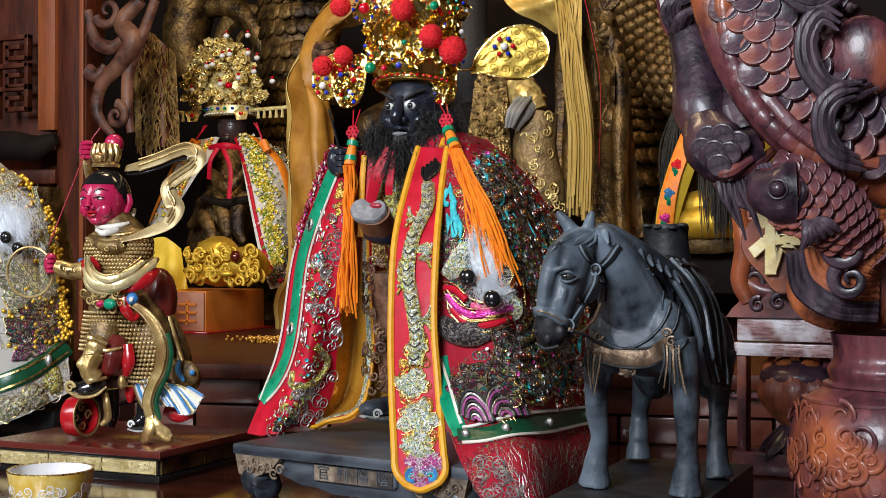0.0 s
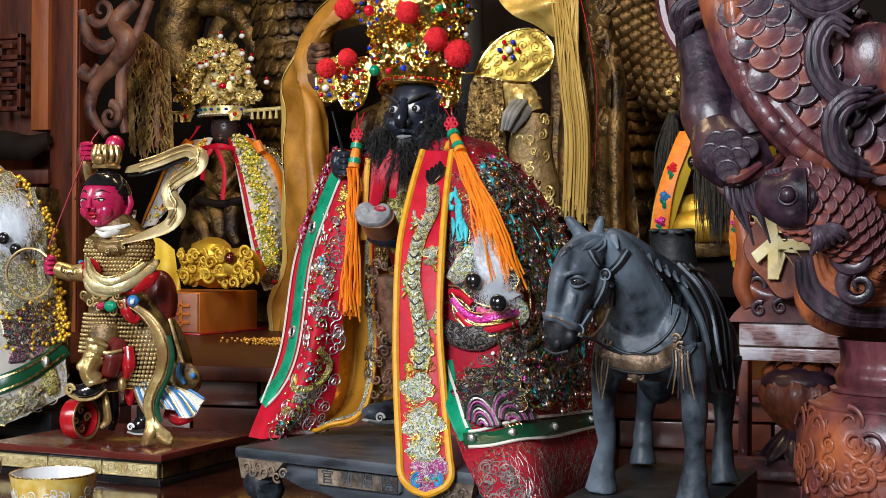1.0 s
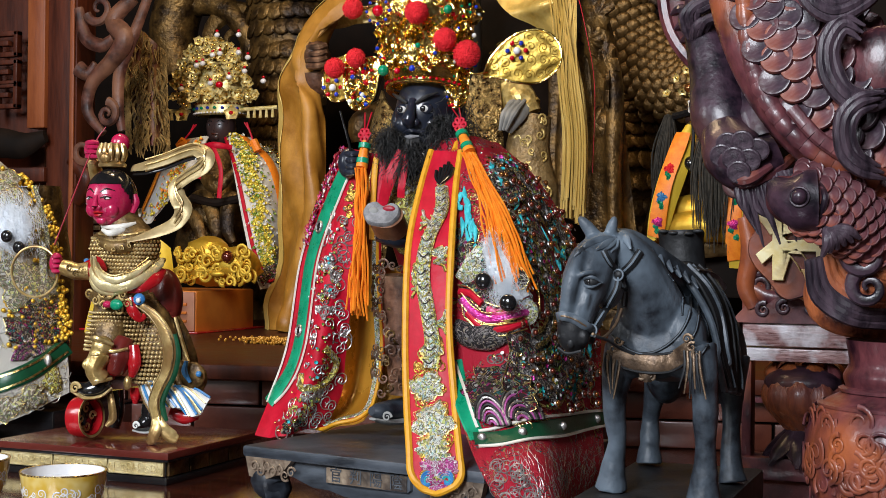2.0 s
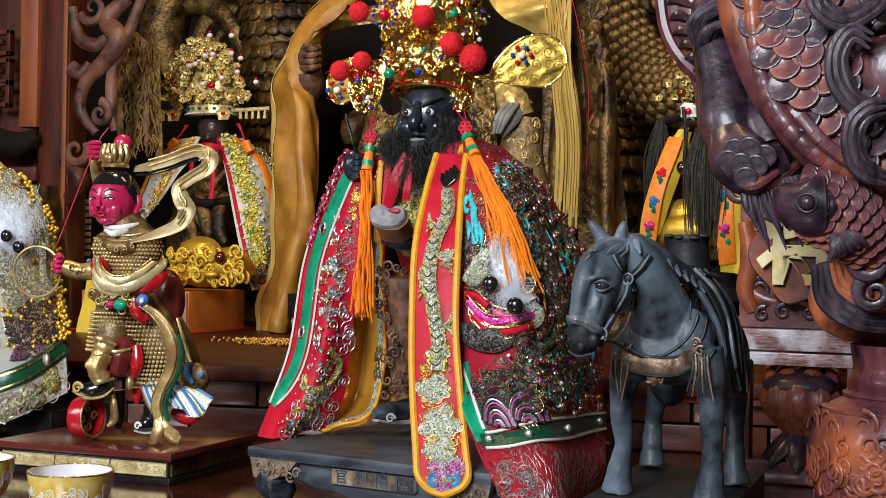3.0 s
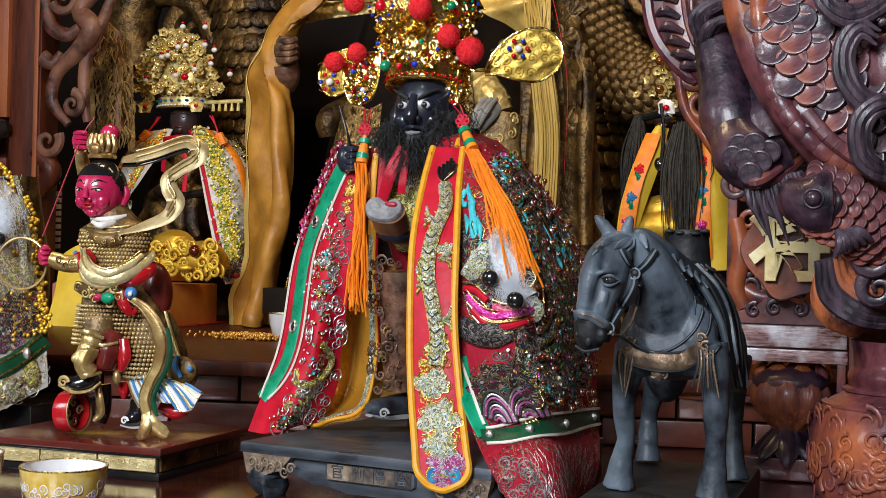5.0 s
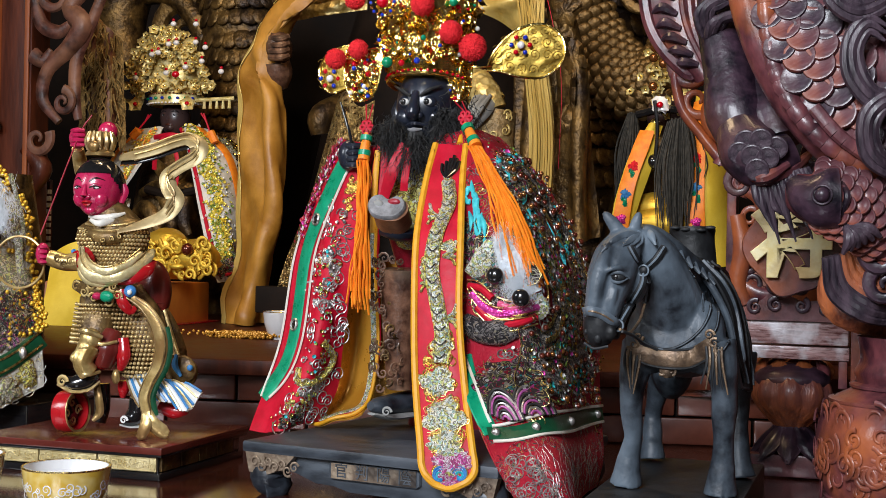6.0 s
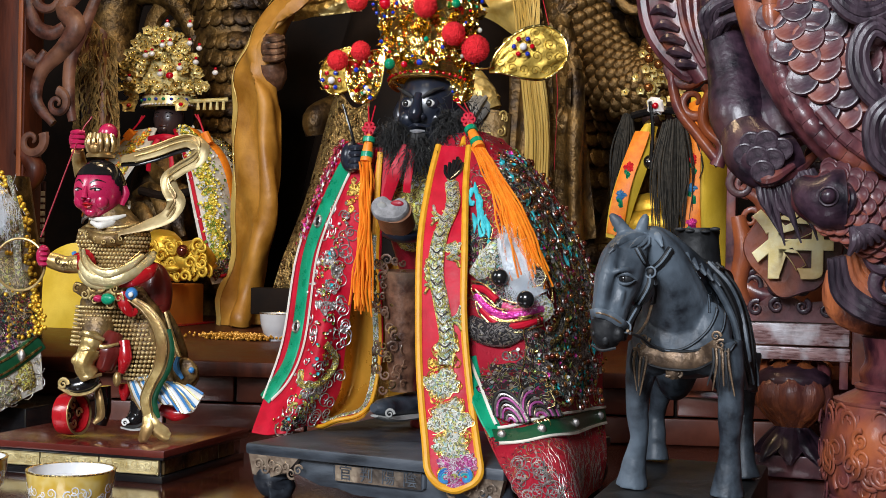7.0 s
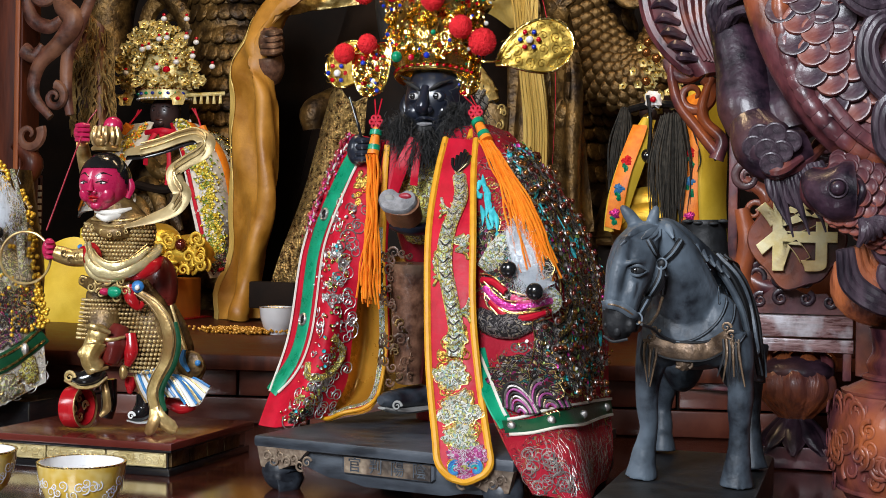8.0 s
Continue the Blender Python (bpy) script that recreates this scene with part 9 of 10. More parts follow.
b.thing("bearded_statue", "statue with a long black beard in yellow robes", "statue")
yr = empty("yellow_robe", (0, 0, 0), "yellow robe with orange flower-embroidered borders on a statue", "robe")
y1 = Surf([[(0.138, 1.180, 0.537), (0.171, 1.160, 0.539), (0.194, 1.190, 0.516)], [(0.139, 1.130, 0.428), (0.173, 1.120, 0.427), (0.202, 1.180, 0.421)], [(0.140, 1.110, 0.325), (0.176, 1.110, 0.325), (0.208, 1.170, 0.327)], [(0.144, 1.120, 0.222), (0.177, 1.120, 0.218), (0.212, 1.170, 0.224)]], 20, 30, folds(0.006, 1.2))
part("right_front", y1.mesh(0.004), M["yellow_cloth"], yr)
ob_ = part("orange_border", y1.strip([(0.2, 0.05), (0.16, 0.35), (0.15, 0.65), (0.16, 0.95)], 0.032, 0.004, n=30), M["orange"], yr, "orange border with embroidered flowers")
y2 = Surf([[(0.054, 1.150, 0.477), (0.066, 1.140, 0.481), (0.080, 1.150, 0.477)], [(0.024, 1.120, 0.412), (0.046, 1.110, 0.412), (0.064, 1.130, 0.408)], [(0.006, 1.110, 0.344), (0.029, 1.100, 0.344), (0.046, 1.120, 0.345)], [(-0.003, 1.110, 0.271), (0.012, 1.100, 0.271), (0.026, 1.120, 0.293)]], 16, 24, folds(0.004, 1))
part("left_front", y2.mesh(0.004), M["yellow_cloth"], yr)
part("orange_border", y2.strip([(0.35, 0.08), (0.35, 0.4), (0.35, 0.7), (0.35, 0.97)], 0.030, 0.004, n=30), M["orange"], yr, "orange border with embroidered flowers")
for s, uv in ((y1, ((0.16, 0.38), (0.16, 0.55), (0.15, 0.75))), (y2, ((0.35, 0.4), (0.35, 0.65), (0.35, 0.85)))):
    for k, (u, v) in enumerate(uv):
        motif(s, u, v, 0.022, 0.022, M[("pom", "blue_paint", "magenta")[k]], yr, k, "flower_embroidery", 5, 0.006)
        for d in (-0.05, 0.05):
            motif(s, u + d, v + 0.05 + d * 0.4, 0.012, 0.018, M["green_silk"], yr, k + 5, "leaf_embroidery", 2, 0.005)
cr3 = empty("flower_crown", (0, 0, 0), "crown of gold and pearl flowers on the yellow-robed statue", "crown")
for k in range(46):
    ob = new("gilt_flower", flower_mesh)
    ob.parent = cr3
    ob.matrix_world = Matrix.Translation(np.array((0.081, 1.170, 0.558)) + (rg.gauss(0, 0.032), rg.uniform(-0.02, 0.02), rg.gauss(0, 0.03))) @ Matrix.Rotation(rg.uniform(-0.7, 0.7), 4, "Z") @ Matrix.Rotation(rg.uniform(-0.6, 0.6), 4, "X")
for px, py in ((1152, 88), (1150, 105), (1150, 152), (1165, 115), (1240, 130)):
    gem("amber", np.array((0.076, 1.130, 0.584)) + ((px - 1160) * 0.00122, 0, (120 - py) * 0.00112), 0.009, cr3, "gold_bead")
part("rosette", ball((0.078, 1.130, 0.514), (0.015, 0.005, 0.015), 12, 6, 0.25), M["pearl"], cr3, "white flower with a magenta heart")
gem("red_gem", (0.079, 1.120, 0.513), 0.006, cr3)
part("band", tube([(0.031, 1.160, 0.500), (0.081, 1.140, 0.507), (0.130, 1.160, 0.504)], 0.008, 12, 8), M["black"], cr3)

# ---- small things on the shelf ----
bc_ = np.array((-0.482, 0.716, 0.085))
tea_cup(bc_[0], bc_[1], SHELF, 0.030, 0.046, M["porcelain_white"], "small cream porcelain cup on the shelf", "offering cups")
b = Build()
rg = random.Random(6)
pc = np.array((-0.546, 0.709, 0.085))
for k in range(900):
    q = pc + (rg.gauss(0, 0.034), rg.gauss(0, 0.014), 0.002 + 0.007 * rg.random())
    b.add(ball(q, 0.0026, 6, 4), M["gold_satin"])
b.thing("bead_heap", "heap of small yellow beads on the shelf", "beads", kind="stuff")
part("dark_box", box((-0.646, 0.950, 0.115), np.array((-0.555, 0.950, 0.165)) + (0, 0.05, 0), 0.003), M["dark"], None)
tagged(bpy.data.objects["dark_box"], "small dark wooden box beside the satin drape", "box")
bpy.data.objects["dark_box"].location.z = 0.0

# ---- carved rosewood side piece of the altar ----
CV, CD, CG = M["carved"], M["carved_dark"], M["carved_grey"]
side_piece = empty("carved_side_panel", (0, 0, 0), "carved rosewood altar side panel with dragon, fish and lotus", "carving")
PY = 0.245
# both rails carry their reflected sheen as pale colour
part("rail_beam", box(np.array((0.322, 0.250, 0.140)) + (-0.01, -0.006, 0), np.array((0.440, 0.250, 0.170)) + (0, 0.03, 0), 0.003), M["scuffed_sheen"], side_piece, "worn beam with pale scuffs and a painted white sheen")
part("lower_rail", box(np.array((0.317, 0.250, 0.123)) + (-0.01, -0.003, 0), np.array((0.441, 0.250, 0.138)) + (0, 0.03, 0), 0.002), M["scuffed_sheen"], side_piece)
part("frame_post", box(np.array((0.311, 0.250, 0.009)), np.array((0.322, 0.250, 0.125)) + (0, 0.03, 0), 0.002), CV, side_piece)
part("frame_post", box(np.array((0.429, 0.250, 0.091)), np.array((0.439, 0.250, 0.129)) + (0, 0.03, 0), 0.002), CV, side_piece)
part("sill", box(np.array((0.308, 0.240, -0.011)), np.array((0.460, 0.240, 0.014)) + (0, 0.05, 0), 0.002), CV, side_piece)
part("side_board", box(np.array((0.443, 0.220, 0.100)), np.array((0.521, 0.220, 0.178)) + (0, 0.03, 0), 0.002), CV, side_piece)
part("side_board", box(np.array((0.474, 0.100, 0.130)), np.array((0.518, 0.100, 0.179)) + (0, 0.05, 0), 0.002), CV, side_piece, "orange-brown block above the drum")
part("gilt_backing", box(np.array((0.317, 0.420, 0.105)), np.array((0.446, 0.420, 0.224)) + (0, 0.02, 0), 0.002), M["orange_wood"], side_piece, "gilded board seen through the carving")
part("tall_post", box(np.array((0.282, 0.420, 0.163)), np.array((0.294, 0.420, 0.483)) + (0, 0.03, 0), 0.002), CV, side_piece)
part("rear_tier", box(np.array((0.205, 0.450, 0.053)), np.array((0.322, 0.450, 0.080)) + (0, 0.04, 0), 0.003), CV, side_piece)
# crest of the lower rail with curls
part("crest", slab([(-0.075, 0.0), (0.062, 0.0), (0.058, 0.008), (0.045, 0.012), (0.034, 0.024), (0.012, 0.022), (-0.004, 0.030), (-0.026, 0.028), (-0.040, 0.018), (-0.058, 0.020), (-0.068, 0.010)], 0.012, (0.376, 0.250, 0.167)), CV, side_piece)
for px, py in ((1335, 545), (1372, 540), (1418, 540), (1460, 545), (1370, 508), (1415, 508)):
    part("curl", scroll(np.array((0.377, 0.235, 0.185)) + ((px - 1400) * 0.00062, 0, (540 - py) * 0.00062), 0.0085, 1.4, 1.2, 1 if px < 1400 else -1, 0.0032, n=24), CD, side_piece)
# medallion with the gilt character
mo = catmull([(0.05 * math.cos(a) * (1 + 0.10 * math.cos(4 * a)), 0.056 * math.sin(a) * (1 + 0.06 * math.sin(6 * a)), 0) for a in np.linspace(0, 2 * math.pi, 30)], 60)[:-1, :2]
medal = part("medallion", slab(mo, 0.010, (0.378, 0.215, 0.252), bevel=0.03), CV, side_piece, "round carved medallion")
tagged(writing("将", 0.089, Matrix.Translation(np.array((0.379, 0.199, 0.253))) @ Matrix.Rotation(radians(90), 4, "X"), M["gilt"], "gilt_character", medal, 0.0030, 0.0022), "raised gilt character")
for px, py, r, s in ((1325, 385, 0.014, 1), (1318, 320, 0.014, -1), (1322, 470, 0.016, -1), (1330, 505, 0.012, 1), (1478, 480, 0.012, -1), (1340, 430, 0.012, 1), (1320, 410, 0.010, -1), (1470, 330, 0.014, 1), (1440, 290, 0.014, -1)):
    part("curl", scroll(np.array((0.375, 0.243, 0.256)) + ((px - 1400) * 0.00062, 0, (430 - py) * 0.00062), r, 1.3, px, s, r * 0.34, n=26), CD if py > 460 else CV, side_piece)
for pts, r in (([(0.314, 0.240, 0.287), (0.322, 0.240, 0.248), (0.316, 0.240, 0.209), (0.326, 0.240, 0.184)], [0.008, 0.012, 0.01, 0.008]), ([(0.317, 0.240, 0.320), (0.343, 0.235, 0.300), (0.340, 0.240, 0.262), (0.332, 0.240, 0.229)], [0.006, 0.009, 0.009, 0.006]), ([(0.318, 0.250, 0.209), (0.341, 0.245, 0.197), (0.363, 0.245, 0.196)], [0.012, 0.01, 0.008])):
    part("stem", tube(pts, r, 24, 10, 0.7), CV, side_piece)


# lotus
def petal(base, out, up, length, width, curl, mat, name="petal"):
    base, out, up = np.array(base), unit(out), unit(up)
    side_ = np.cross(out, up)
    rows = []
    for s in np.linspace(0, 1, 6):
        w = width * math.sin(math.pi * (0.18 + 0.8 * s) ** 1.1) + 0.0008
        c = base + up * length * s + out * length * (0.55 * math.sin(1.6 * s) - curl * s ** 3)
        rows.append([c - side_ * w / 2 - out * w * 0.12, c + out * w * 0.16, c + side_ * w / 2 - out * w * 0.12])
    return Surf(rows, 10, 14, lambda u, v: 0.0006 * math.sin(40 * u), face=tuple(out))


lc = np.array((0.377, 0.270, 0.046))
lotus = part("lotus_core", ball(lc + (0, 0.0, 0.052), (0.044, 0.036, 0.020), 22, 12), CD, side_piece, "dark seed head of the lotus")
for k in range(9):
    a = 2 * math.pi * k / 9 - 1.57
    o = np.array((math.cos(a), math.sin(a) * 0.8, 0))
    part("petal", petal(lc + o * 0.016, o, (0, 0, 1), 0.062, 0.042, 0.34, 0).mesh(0.003), M["petal_wood"], lotus, "red-brown upright petal")
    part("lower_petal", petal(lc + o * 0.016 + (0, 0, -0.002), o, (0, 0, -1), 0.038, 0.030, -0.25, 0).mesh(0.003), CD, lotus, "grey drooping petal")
for k in range(9):
    a = 2 * math.pi * (k + 0.5) / 9 - 1.57
    o = np.array((math.cos(a), math.sin(a) * 0.8, 0))
    part("petal", petal(lc + o * 0.030 + (0, 0.018, 0.042), o, (0, 0, 1), 0.034, 0.03, 0.5, 0).mesh(0.003), CV if k % 2 else M["orange_wood"], lotus)

# drum-shaped vase foot in front
DC = (0.505, -0.065, 0.0)
drum = part("drum", lathe([(0.05, TABLE), (0.058, -0.004), (0.066, 0.012), (0.078, 0.034), (0.084, 0.062), (0.083, 0.088), (0.072, 0.112), (0.056, 0.122), (0.050, 0.128), (0.052, 0.138), (0.047, 0.150), (0.05, 0.17)], 56, 60, DC), CV, side_piece, "bulging carved drum with scroll reliefs")
for z, r in ((0.005, 0.0635), (0.026, 0.0755), (0.113, 0.072), (0.126, 0.054)):
    part("moulding", lathe([(r - 0.003, z - 0.003), (r + 0.0015, z - 0.0015), (r + 0.002, z + 0.001), (r - 0.003, z + 0.003)], 56, 0, DC), CV, drum)
rg = random.Random(44)
for k in range(46):
    a, z = rg.uniform(-3.6, -1.0), rg.uniform(0.035, 0.105)
    rr = np.interp(z, (0.03, 0.062, 0.088, 0.112), (0.0765, 0.0845, 0.0835, 0.072)) + 0.001
    part("relief_scroll", scroll((DC[0] + rr * math.cos(a), DC[1] + rr * math.sin(a), z), rg.uniform(0.008, 0.016), 1.6, rg.uniform(0, 6), rg.choice((-1, 1)), 0.0024, (-math.sin(a), math.cos(a), 0), n=26, flat=0.5), CV, drum)
# koi with scales, gill, eye and fin
FY = -0.135
koi_line = catmull([(0.400, -0.130, 0.305), (0.414, -0.135, 0.294), (0.435, -0.140, 0.290), (0.461, -0.135, 0.275), (0.479, -0.125, 0.256), (0.498, -0.100, 0.234)], 50)
koi_r = np.interp(np.linspace(0, 1, 50), [0, 0.12, 0.3, 0.55, 0.8, 1], [0.009, 0.019, 0.027, 0.028, 0.022, 0.012])
koi = part("koi", tube(list(koi_line), list(koi_r), seg=18, smooth=False, flat=0.75), CV, side_piece, "carved koi with raised scales")
part("koi_head", tube([(0.401, -0.136, 0.305), (0.412, -0.146, 0.295), (0.426, -0.152, 0.290), (0.438, -0.150, 0.290)], [0.008, 0.018, 0.026, 0.027], 16, 16, 0.75), CD, koi)
part("koi_eye", ball((0.427, -0.172, 0.292), (0.0065, 0.005, 0.0065), 16, 8), CD, koi)
part("eye_ring", tube([np.array((0.427, -0.172, 0.292)) + 0.0078 * np.array((math.cos(a), 0, math.sin(a))) for a in np.linspace(0, 6.28, 20)], 0.0011, 30, 6), CD, koi)
part("gill", tube([(0.442, -0.155, 0.304), (0.447, -0.165, 0.290), (0.439, -0.155, 0.269)], [0.002, 0.003, 0.002], 14, 8), CD, koi)
part("koi_mouth", tube([(0.399, -0.142, 0.300), (0.405, -0.150, 0.297), (0.411, -0.155, 0.296)], 0.0022, 8, 6), CD, koi)
koi_scale = Build().add(lathe([(0.0, 0.0012), (0.0052, 0.0015), (0.0068, 0.0022), (0.0078, 0.0018), (0.0082, 0.0)], 14), CV, Matrix.Rotation(radians(90), 4, "X")).mesh("koi_scale")
for i in range(15, 49, 3):
    t = unit(koi_line[min(i + 1, 49)] - koi_line[i - 1])
    n = unit(np.cross(t, (0, 1, 0)))
    for k in range(-3, 4):
        a = k * 0.40 + (0.2 if (i // 3) % 2 else 0)
        ob = new("koi_scale", koi_scale)
        ob.parent = koi
        ob.matrix_world = Matrix.Translation(koi_line[i] + n * koi_r[i] * math.sin(a) + np.array((0, -0.75 * koi_r[i] * math.cos(a), 0))) @ Matrix.Rotation(math.atan2(t[2], t[0]), 4, (0, -1, 0)) @ Matrix.Rotation(a * 0.0, 4, "X") @ Matrix.Rotation(-0.32, 4, "Z")
for k in range(6):
    part("fin_ray", tube([(0.447, -0.155, 0.266), np.array((0.457, -0.160, 0.255)) + (0.003 * k - 0.008, 0, 0.002 * k), np.array((0.462, -0.155, 0.243)) + (0.006 * k - 0.018, 0, 0.003 * k)], [0.004, 0.005, 0.002], 12, 8), CG, koi)
for k in range(9):
    part("back_fin_ray", tube([catmull(koi_line[14:40], 9)[k] + np.array((0, 0.006, 0.024)), catmull(koi_line[14:40], 9)[k] + np.array((0.014, 0.004, 0.040))], [0.004, 0.0016], 6, 6), CV, koi)
# orange grooved tail wave under the fish
for k in range(16):
    d = 0.0052 * k
    part("wave_ridge", tube([np.array((0.429, -0.110, 0.240)) + (d * 0.9, -0.012, d * 0.25), np.array((0.435, -0.100, 0.208)) + (d * 1.0, -0.016, d * 0.75), np.array((0.462, -0.100, 0.189)) + (d * 0.8, -0.012, d * 1.05), np.array((0.495, -0.080, 0.184)) + (0, -0.005, d * 1.15)], [0.004, 0.0052, 0.0056, 0.005], 22, 8), CG if k < 3 else M["petal_wood"], side_piece)
part("tail_core", tube([(0.434, -0.085, 0.233), (0.446, -0.075, 0.208), (0.475, -0.065, 0.208), (0.504, -0.060, 0.219)], [0.012, 0.03, 0.04, 0.04], 18, 14, 0.5), M["petal_wood"], side_piece)
for px, py, r in ((1560, 440, 0.018), (1568, 500, 0.016)):
    part("dark_curl", scroll((0.476, -0.130, 0.244) if py < 450 else (0.479, -0.125, 0.217), r, 1.3, 2, 1, r * 0.4, n=26), CD, side_piece)

# dragon trunk, claw and whiskers
part("dragon_arm", tube([(0.316, -0.030, 0.491), (0.326, -0.050, 0.449), (0.337, -0.060, 0.410), (0.345, -0.070, 0.372), (0.359, -0.080, 0.337)], [0.016, 0.021, 0.025, 0.030, 0.024], 26, 16, 0.8), CD, side_piece, "dark dragon limb")
part("dragon_arm", tube([(0.358, -0.050, 0.429), (0.364, -0.060, 0.399), (0.378, -0.070, 0.372), (0.387, -0.080, 0.345)], [0.014, 0.018, 0.026, 0.024], 22, 14, 0.8), CD, side_piece)
claw = part("claw", tube([(0.347, -0.085, 0.357), (0.359, -0.100, 0.336), (0.374, -0.100, 0.325), (0.396, -0.090, 0.334)], [0.020, 0.028, 0.026, 0.018], 20, 16, 0.8), CD, side_piece, "rounded snout with pale worn scales")
for px, py in ((1322, 252), (1345, 250), (1332, 275), (1355, 278), (1340, 297), (1312, 270), (1368, 262)):
    wc_ = np.array((0.369, -0.124, 0.331)) + ((px - 1340) * 0.00056, 0.00012 * abs(px - 1340), (270 - py) * 0.00056)
    part("worn_scale", lathe([(0.0, 0.0012), (0.007, 0.0014), (0.0092, 0.0020), (0.0104, 0.0014), (0.0106, -0.002)], 18), CG, claw).matrix_world = Matrix.Translation(wc_) @ Matrix.Rotation(radians(90), 4, "X") @ Matrix.Rotation(0.3, 4, "X")
for pts in ([(0.351, -0.090, 0.309), (0.373, -0.110, 0.306), (0.397, -0.100, 0.318), (0.415, -0.080, 0.337)], [(0.358, -0.110, 0.313), (0.374, -0.120, 0.309), (0.395, -0.110, 0.322)]):
    part("lip", tube(pts, [0.003, 0.005, 0.006, 0.003], 20, 8), CV, side_piece)
for k in range(13):
    s = k / 12
    b0 = np.array((0.365, -0.105, 0.308)) * (1 - s) + np.array((0.409, -0.100, 0.318)) * s
    part("whisker", tube([b0, b0 + (0.004 + 0.008 * s, -0.004, -0.018 - 0.006 * (k % 2)), b0 + (0.014 + 0.012 * s, 0, -0.035 - 0.012 * (k % 3))], [0.0045, 0.004, 0.0008], 12, 8), CG, side_piece)
for p, r, s in (((0.331, 0.100, 0.316), 0.016, 1), ((0.412, -0.020, 0.339), 0.016, -1), ((0.381, -0.075, 0.376), 0.012, 1), ((0.394, -0.080, 0.357), 0.010, -1)):
    part("curl", scroll(p, r, 1.4, 1, s, r * 0.36, n=26), CD, side_piece)

# scaled dragon body with a segmented belly ridge
body_line = catmull([(0.383, -0.100, 0.500), (0.394, -0.110, 0.457), (0.415, -0.120, 0.410), (0.444, -0.120, 0.370), (0.482, -0.110, 0.342), (0.529, -0.090, 0.323)], 70)
part("dragon_body", tube(list(body_line), 0.050, seg=22, smooth=False, flat=0.55), CV, side_piece, "broad dragon body")
PLATE = [(0.0, 0.0016), (0.009, 0.0020), (0.0122, 0.0031), (0.0140, 0.0028), (0.0148, 0.0)]
FLAT = Matrix.Rotation(radians(90), 4, "X")
dscale = Build().add(lathe(PLATE, 20), CV, FLAT).mesh("dragon_scale")
dscale_dark = Build().add(lathe(PLATE, 20), CD, FLAT).mesh("dragon_scale")
dt = np.gradient(body_line, axis=0)
rg = random.Random(71)
row = 0
for i in range(2, 68, 4):
    t = unit(dt[i])
    n = unit(np.cross(t, (0, 1, 0)))
    if n[2] < 0:
        n = -n
    row += 1
    for k in range(-1, 4):
        o = (k + (0.5 if row % 2 else 0)) * 0.021 + 0.002
        if o > 0.075:
            continue
        ob = new("dragon_scale", dscale if rg.random() < 0.45 else dscale_dark)
        ob.parent = side_piece
        ob.matrix_world = Matrix.Translation(body_line[i] + n * o + np.array((0, -0.0275 * math.sqrt(max(0.0, 1 - (o / 0.062) ** 2)) - 0.002, 0))) @ Matrix.Rotation(math.atan2(t[2], t[0]), 4, (0, -1, 0)) @ Matrix.Rotation(-0.28, 4, "Z")
ridge = catmull([(0.373, -0.135, 0.478), (0.380, -0.140, 0.423), (0.391, -0.145, 0.388), (0.413, -0.150, 0.353), (0.446, -0.145, 0.325), (0.487, -0.130, 0.307)], 64)
for k in range(0, 63, 4):
    c = ridge[k:min(k + 5, 64)]
    part("belly_plate", tube(list(c[:-1]) + [c[-1] * 0.94 + c[-2] * 0.06], [0.0078, 0.0088, 0.0074], seg=10, smooth=False, flat=0.7), CV, side_piece)
ridge2 = catmull([(0.418, -0.155, 0.367), (0.441, -0.155, 0.341), (0.473, -0.145, 0.320), (0.501, -0.130, 0.314)], 12)
for k in range(11):
    part("belly_plate", tube([ridge2[k], ridge2[k + 1]], [0.006, 0.006], 4, 8, 0.7), CV, side_piece)

# grooved cloud curls
for pts in ([(0.476, -0.165, 0.426), (0.460, -0.165, 0.434), (0.449, -0.165, 0.417), (0.451, -0.165, 0.394), (0.464, -0.165, 0.375), (0.481, -0.160, 0.371), (0.499, -0.150, 0.378)],
            [(0.490, -0.165, 0.372), (0.473, -0.168, 0.367), (0.463, -0.168, 0.353), (0.464, -0.165, 0.332), (0.474, -0.160, 0.319), (0.492, -0.150, 0.312)],
            [(0.430, -0.160, 0.476), (0.435, -0.165, 0.456), (0.453, -0.165, 0.445), (0.473, -0.160, 0.453), (0.484, -0.155, 0.465)],
            [(0.314, -0.060, 0.448), (0.314, -0.070, 0.467), (0.328, -0.070, 0.477), (0.346, -0.070, 0.482)], [(0.318, -0.060, 0.442), (0.329, -0.075, 0.458), (0.352, -0.080, 0.464), (0.367, -0.080, 0.484)]):
    for d in (-0.006, 0.0, 0.006):
        c = np.array(pts)
        mid = c.mean(0)
        off = np.array([unit((p - mid) * (1, 0, 1)) * d for p in c])
        part("cloud_curl", tube(list(c + off + (0, -0.002 * (d == 0), 0)), [0.0012, 0.0042, 0.0048, 0.0048, 0.0048, 0.0048, 0.0042, 0.0012], 34, 8), CG, side_piece)
part("cloud_knob", ball((0.490, -0.140, 0.401), (0.03, 0.012, 0.035), 16, 10), CV, side_piece)
# frilled crest behind the dragon
crest = Surf([[(0.144, 0.560, 0.624), (0.186, 0.550, 0.620), (0.239, 0.560, 0.620)], [(0.154, 0.560, 0.567), (0.195, 0.550, 0.564), (0.242, 0.560, 0.549)], [(0.178, 0.560, 0.527), (0.216, 0.550, 0.516), (0.248, 0.560, 0.509)], [(0.223, 0.560, 0.490), (0.237, 0.550, 0.483), (0.252, 0.560, 0.484)]], 16, 24)
cp_ = part("frill_board", crest.mesh(0.02), CV, side_piece, "purple-brown frilled crest")
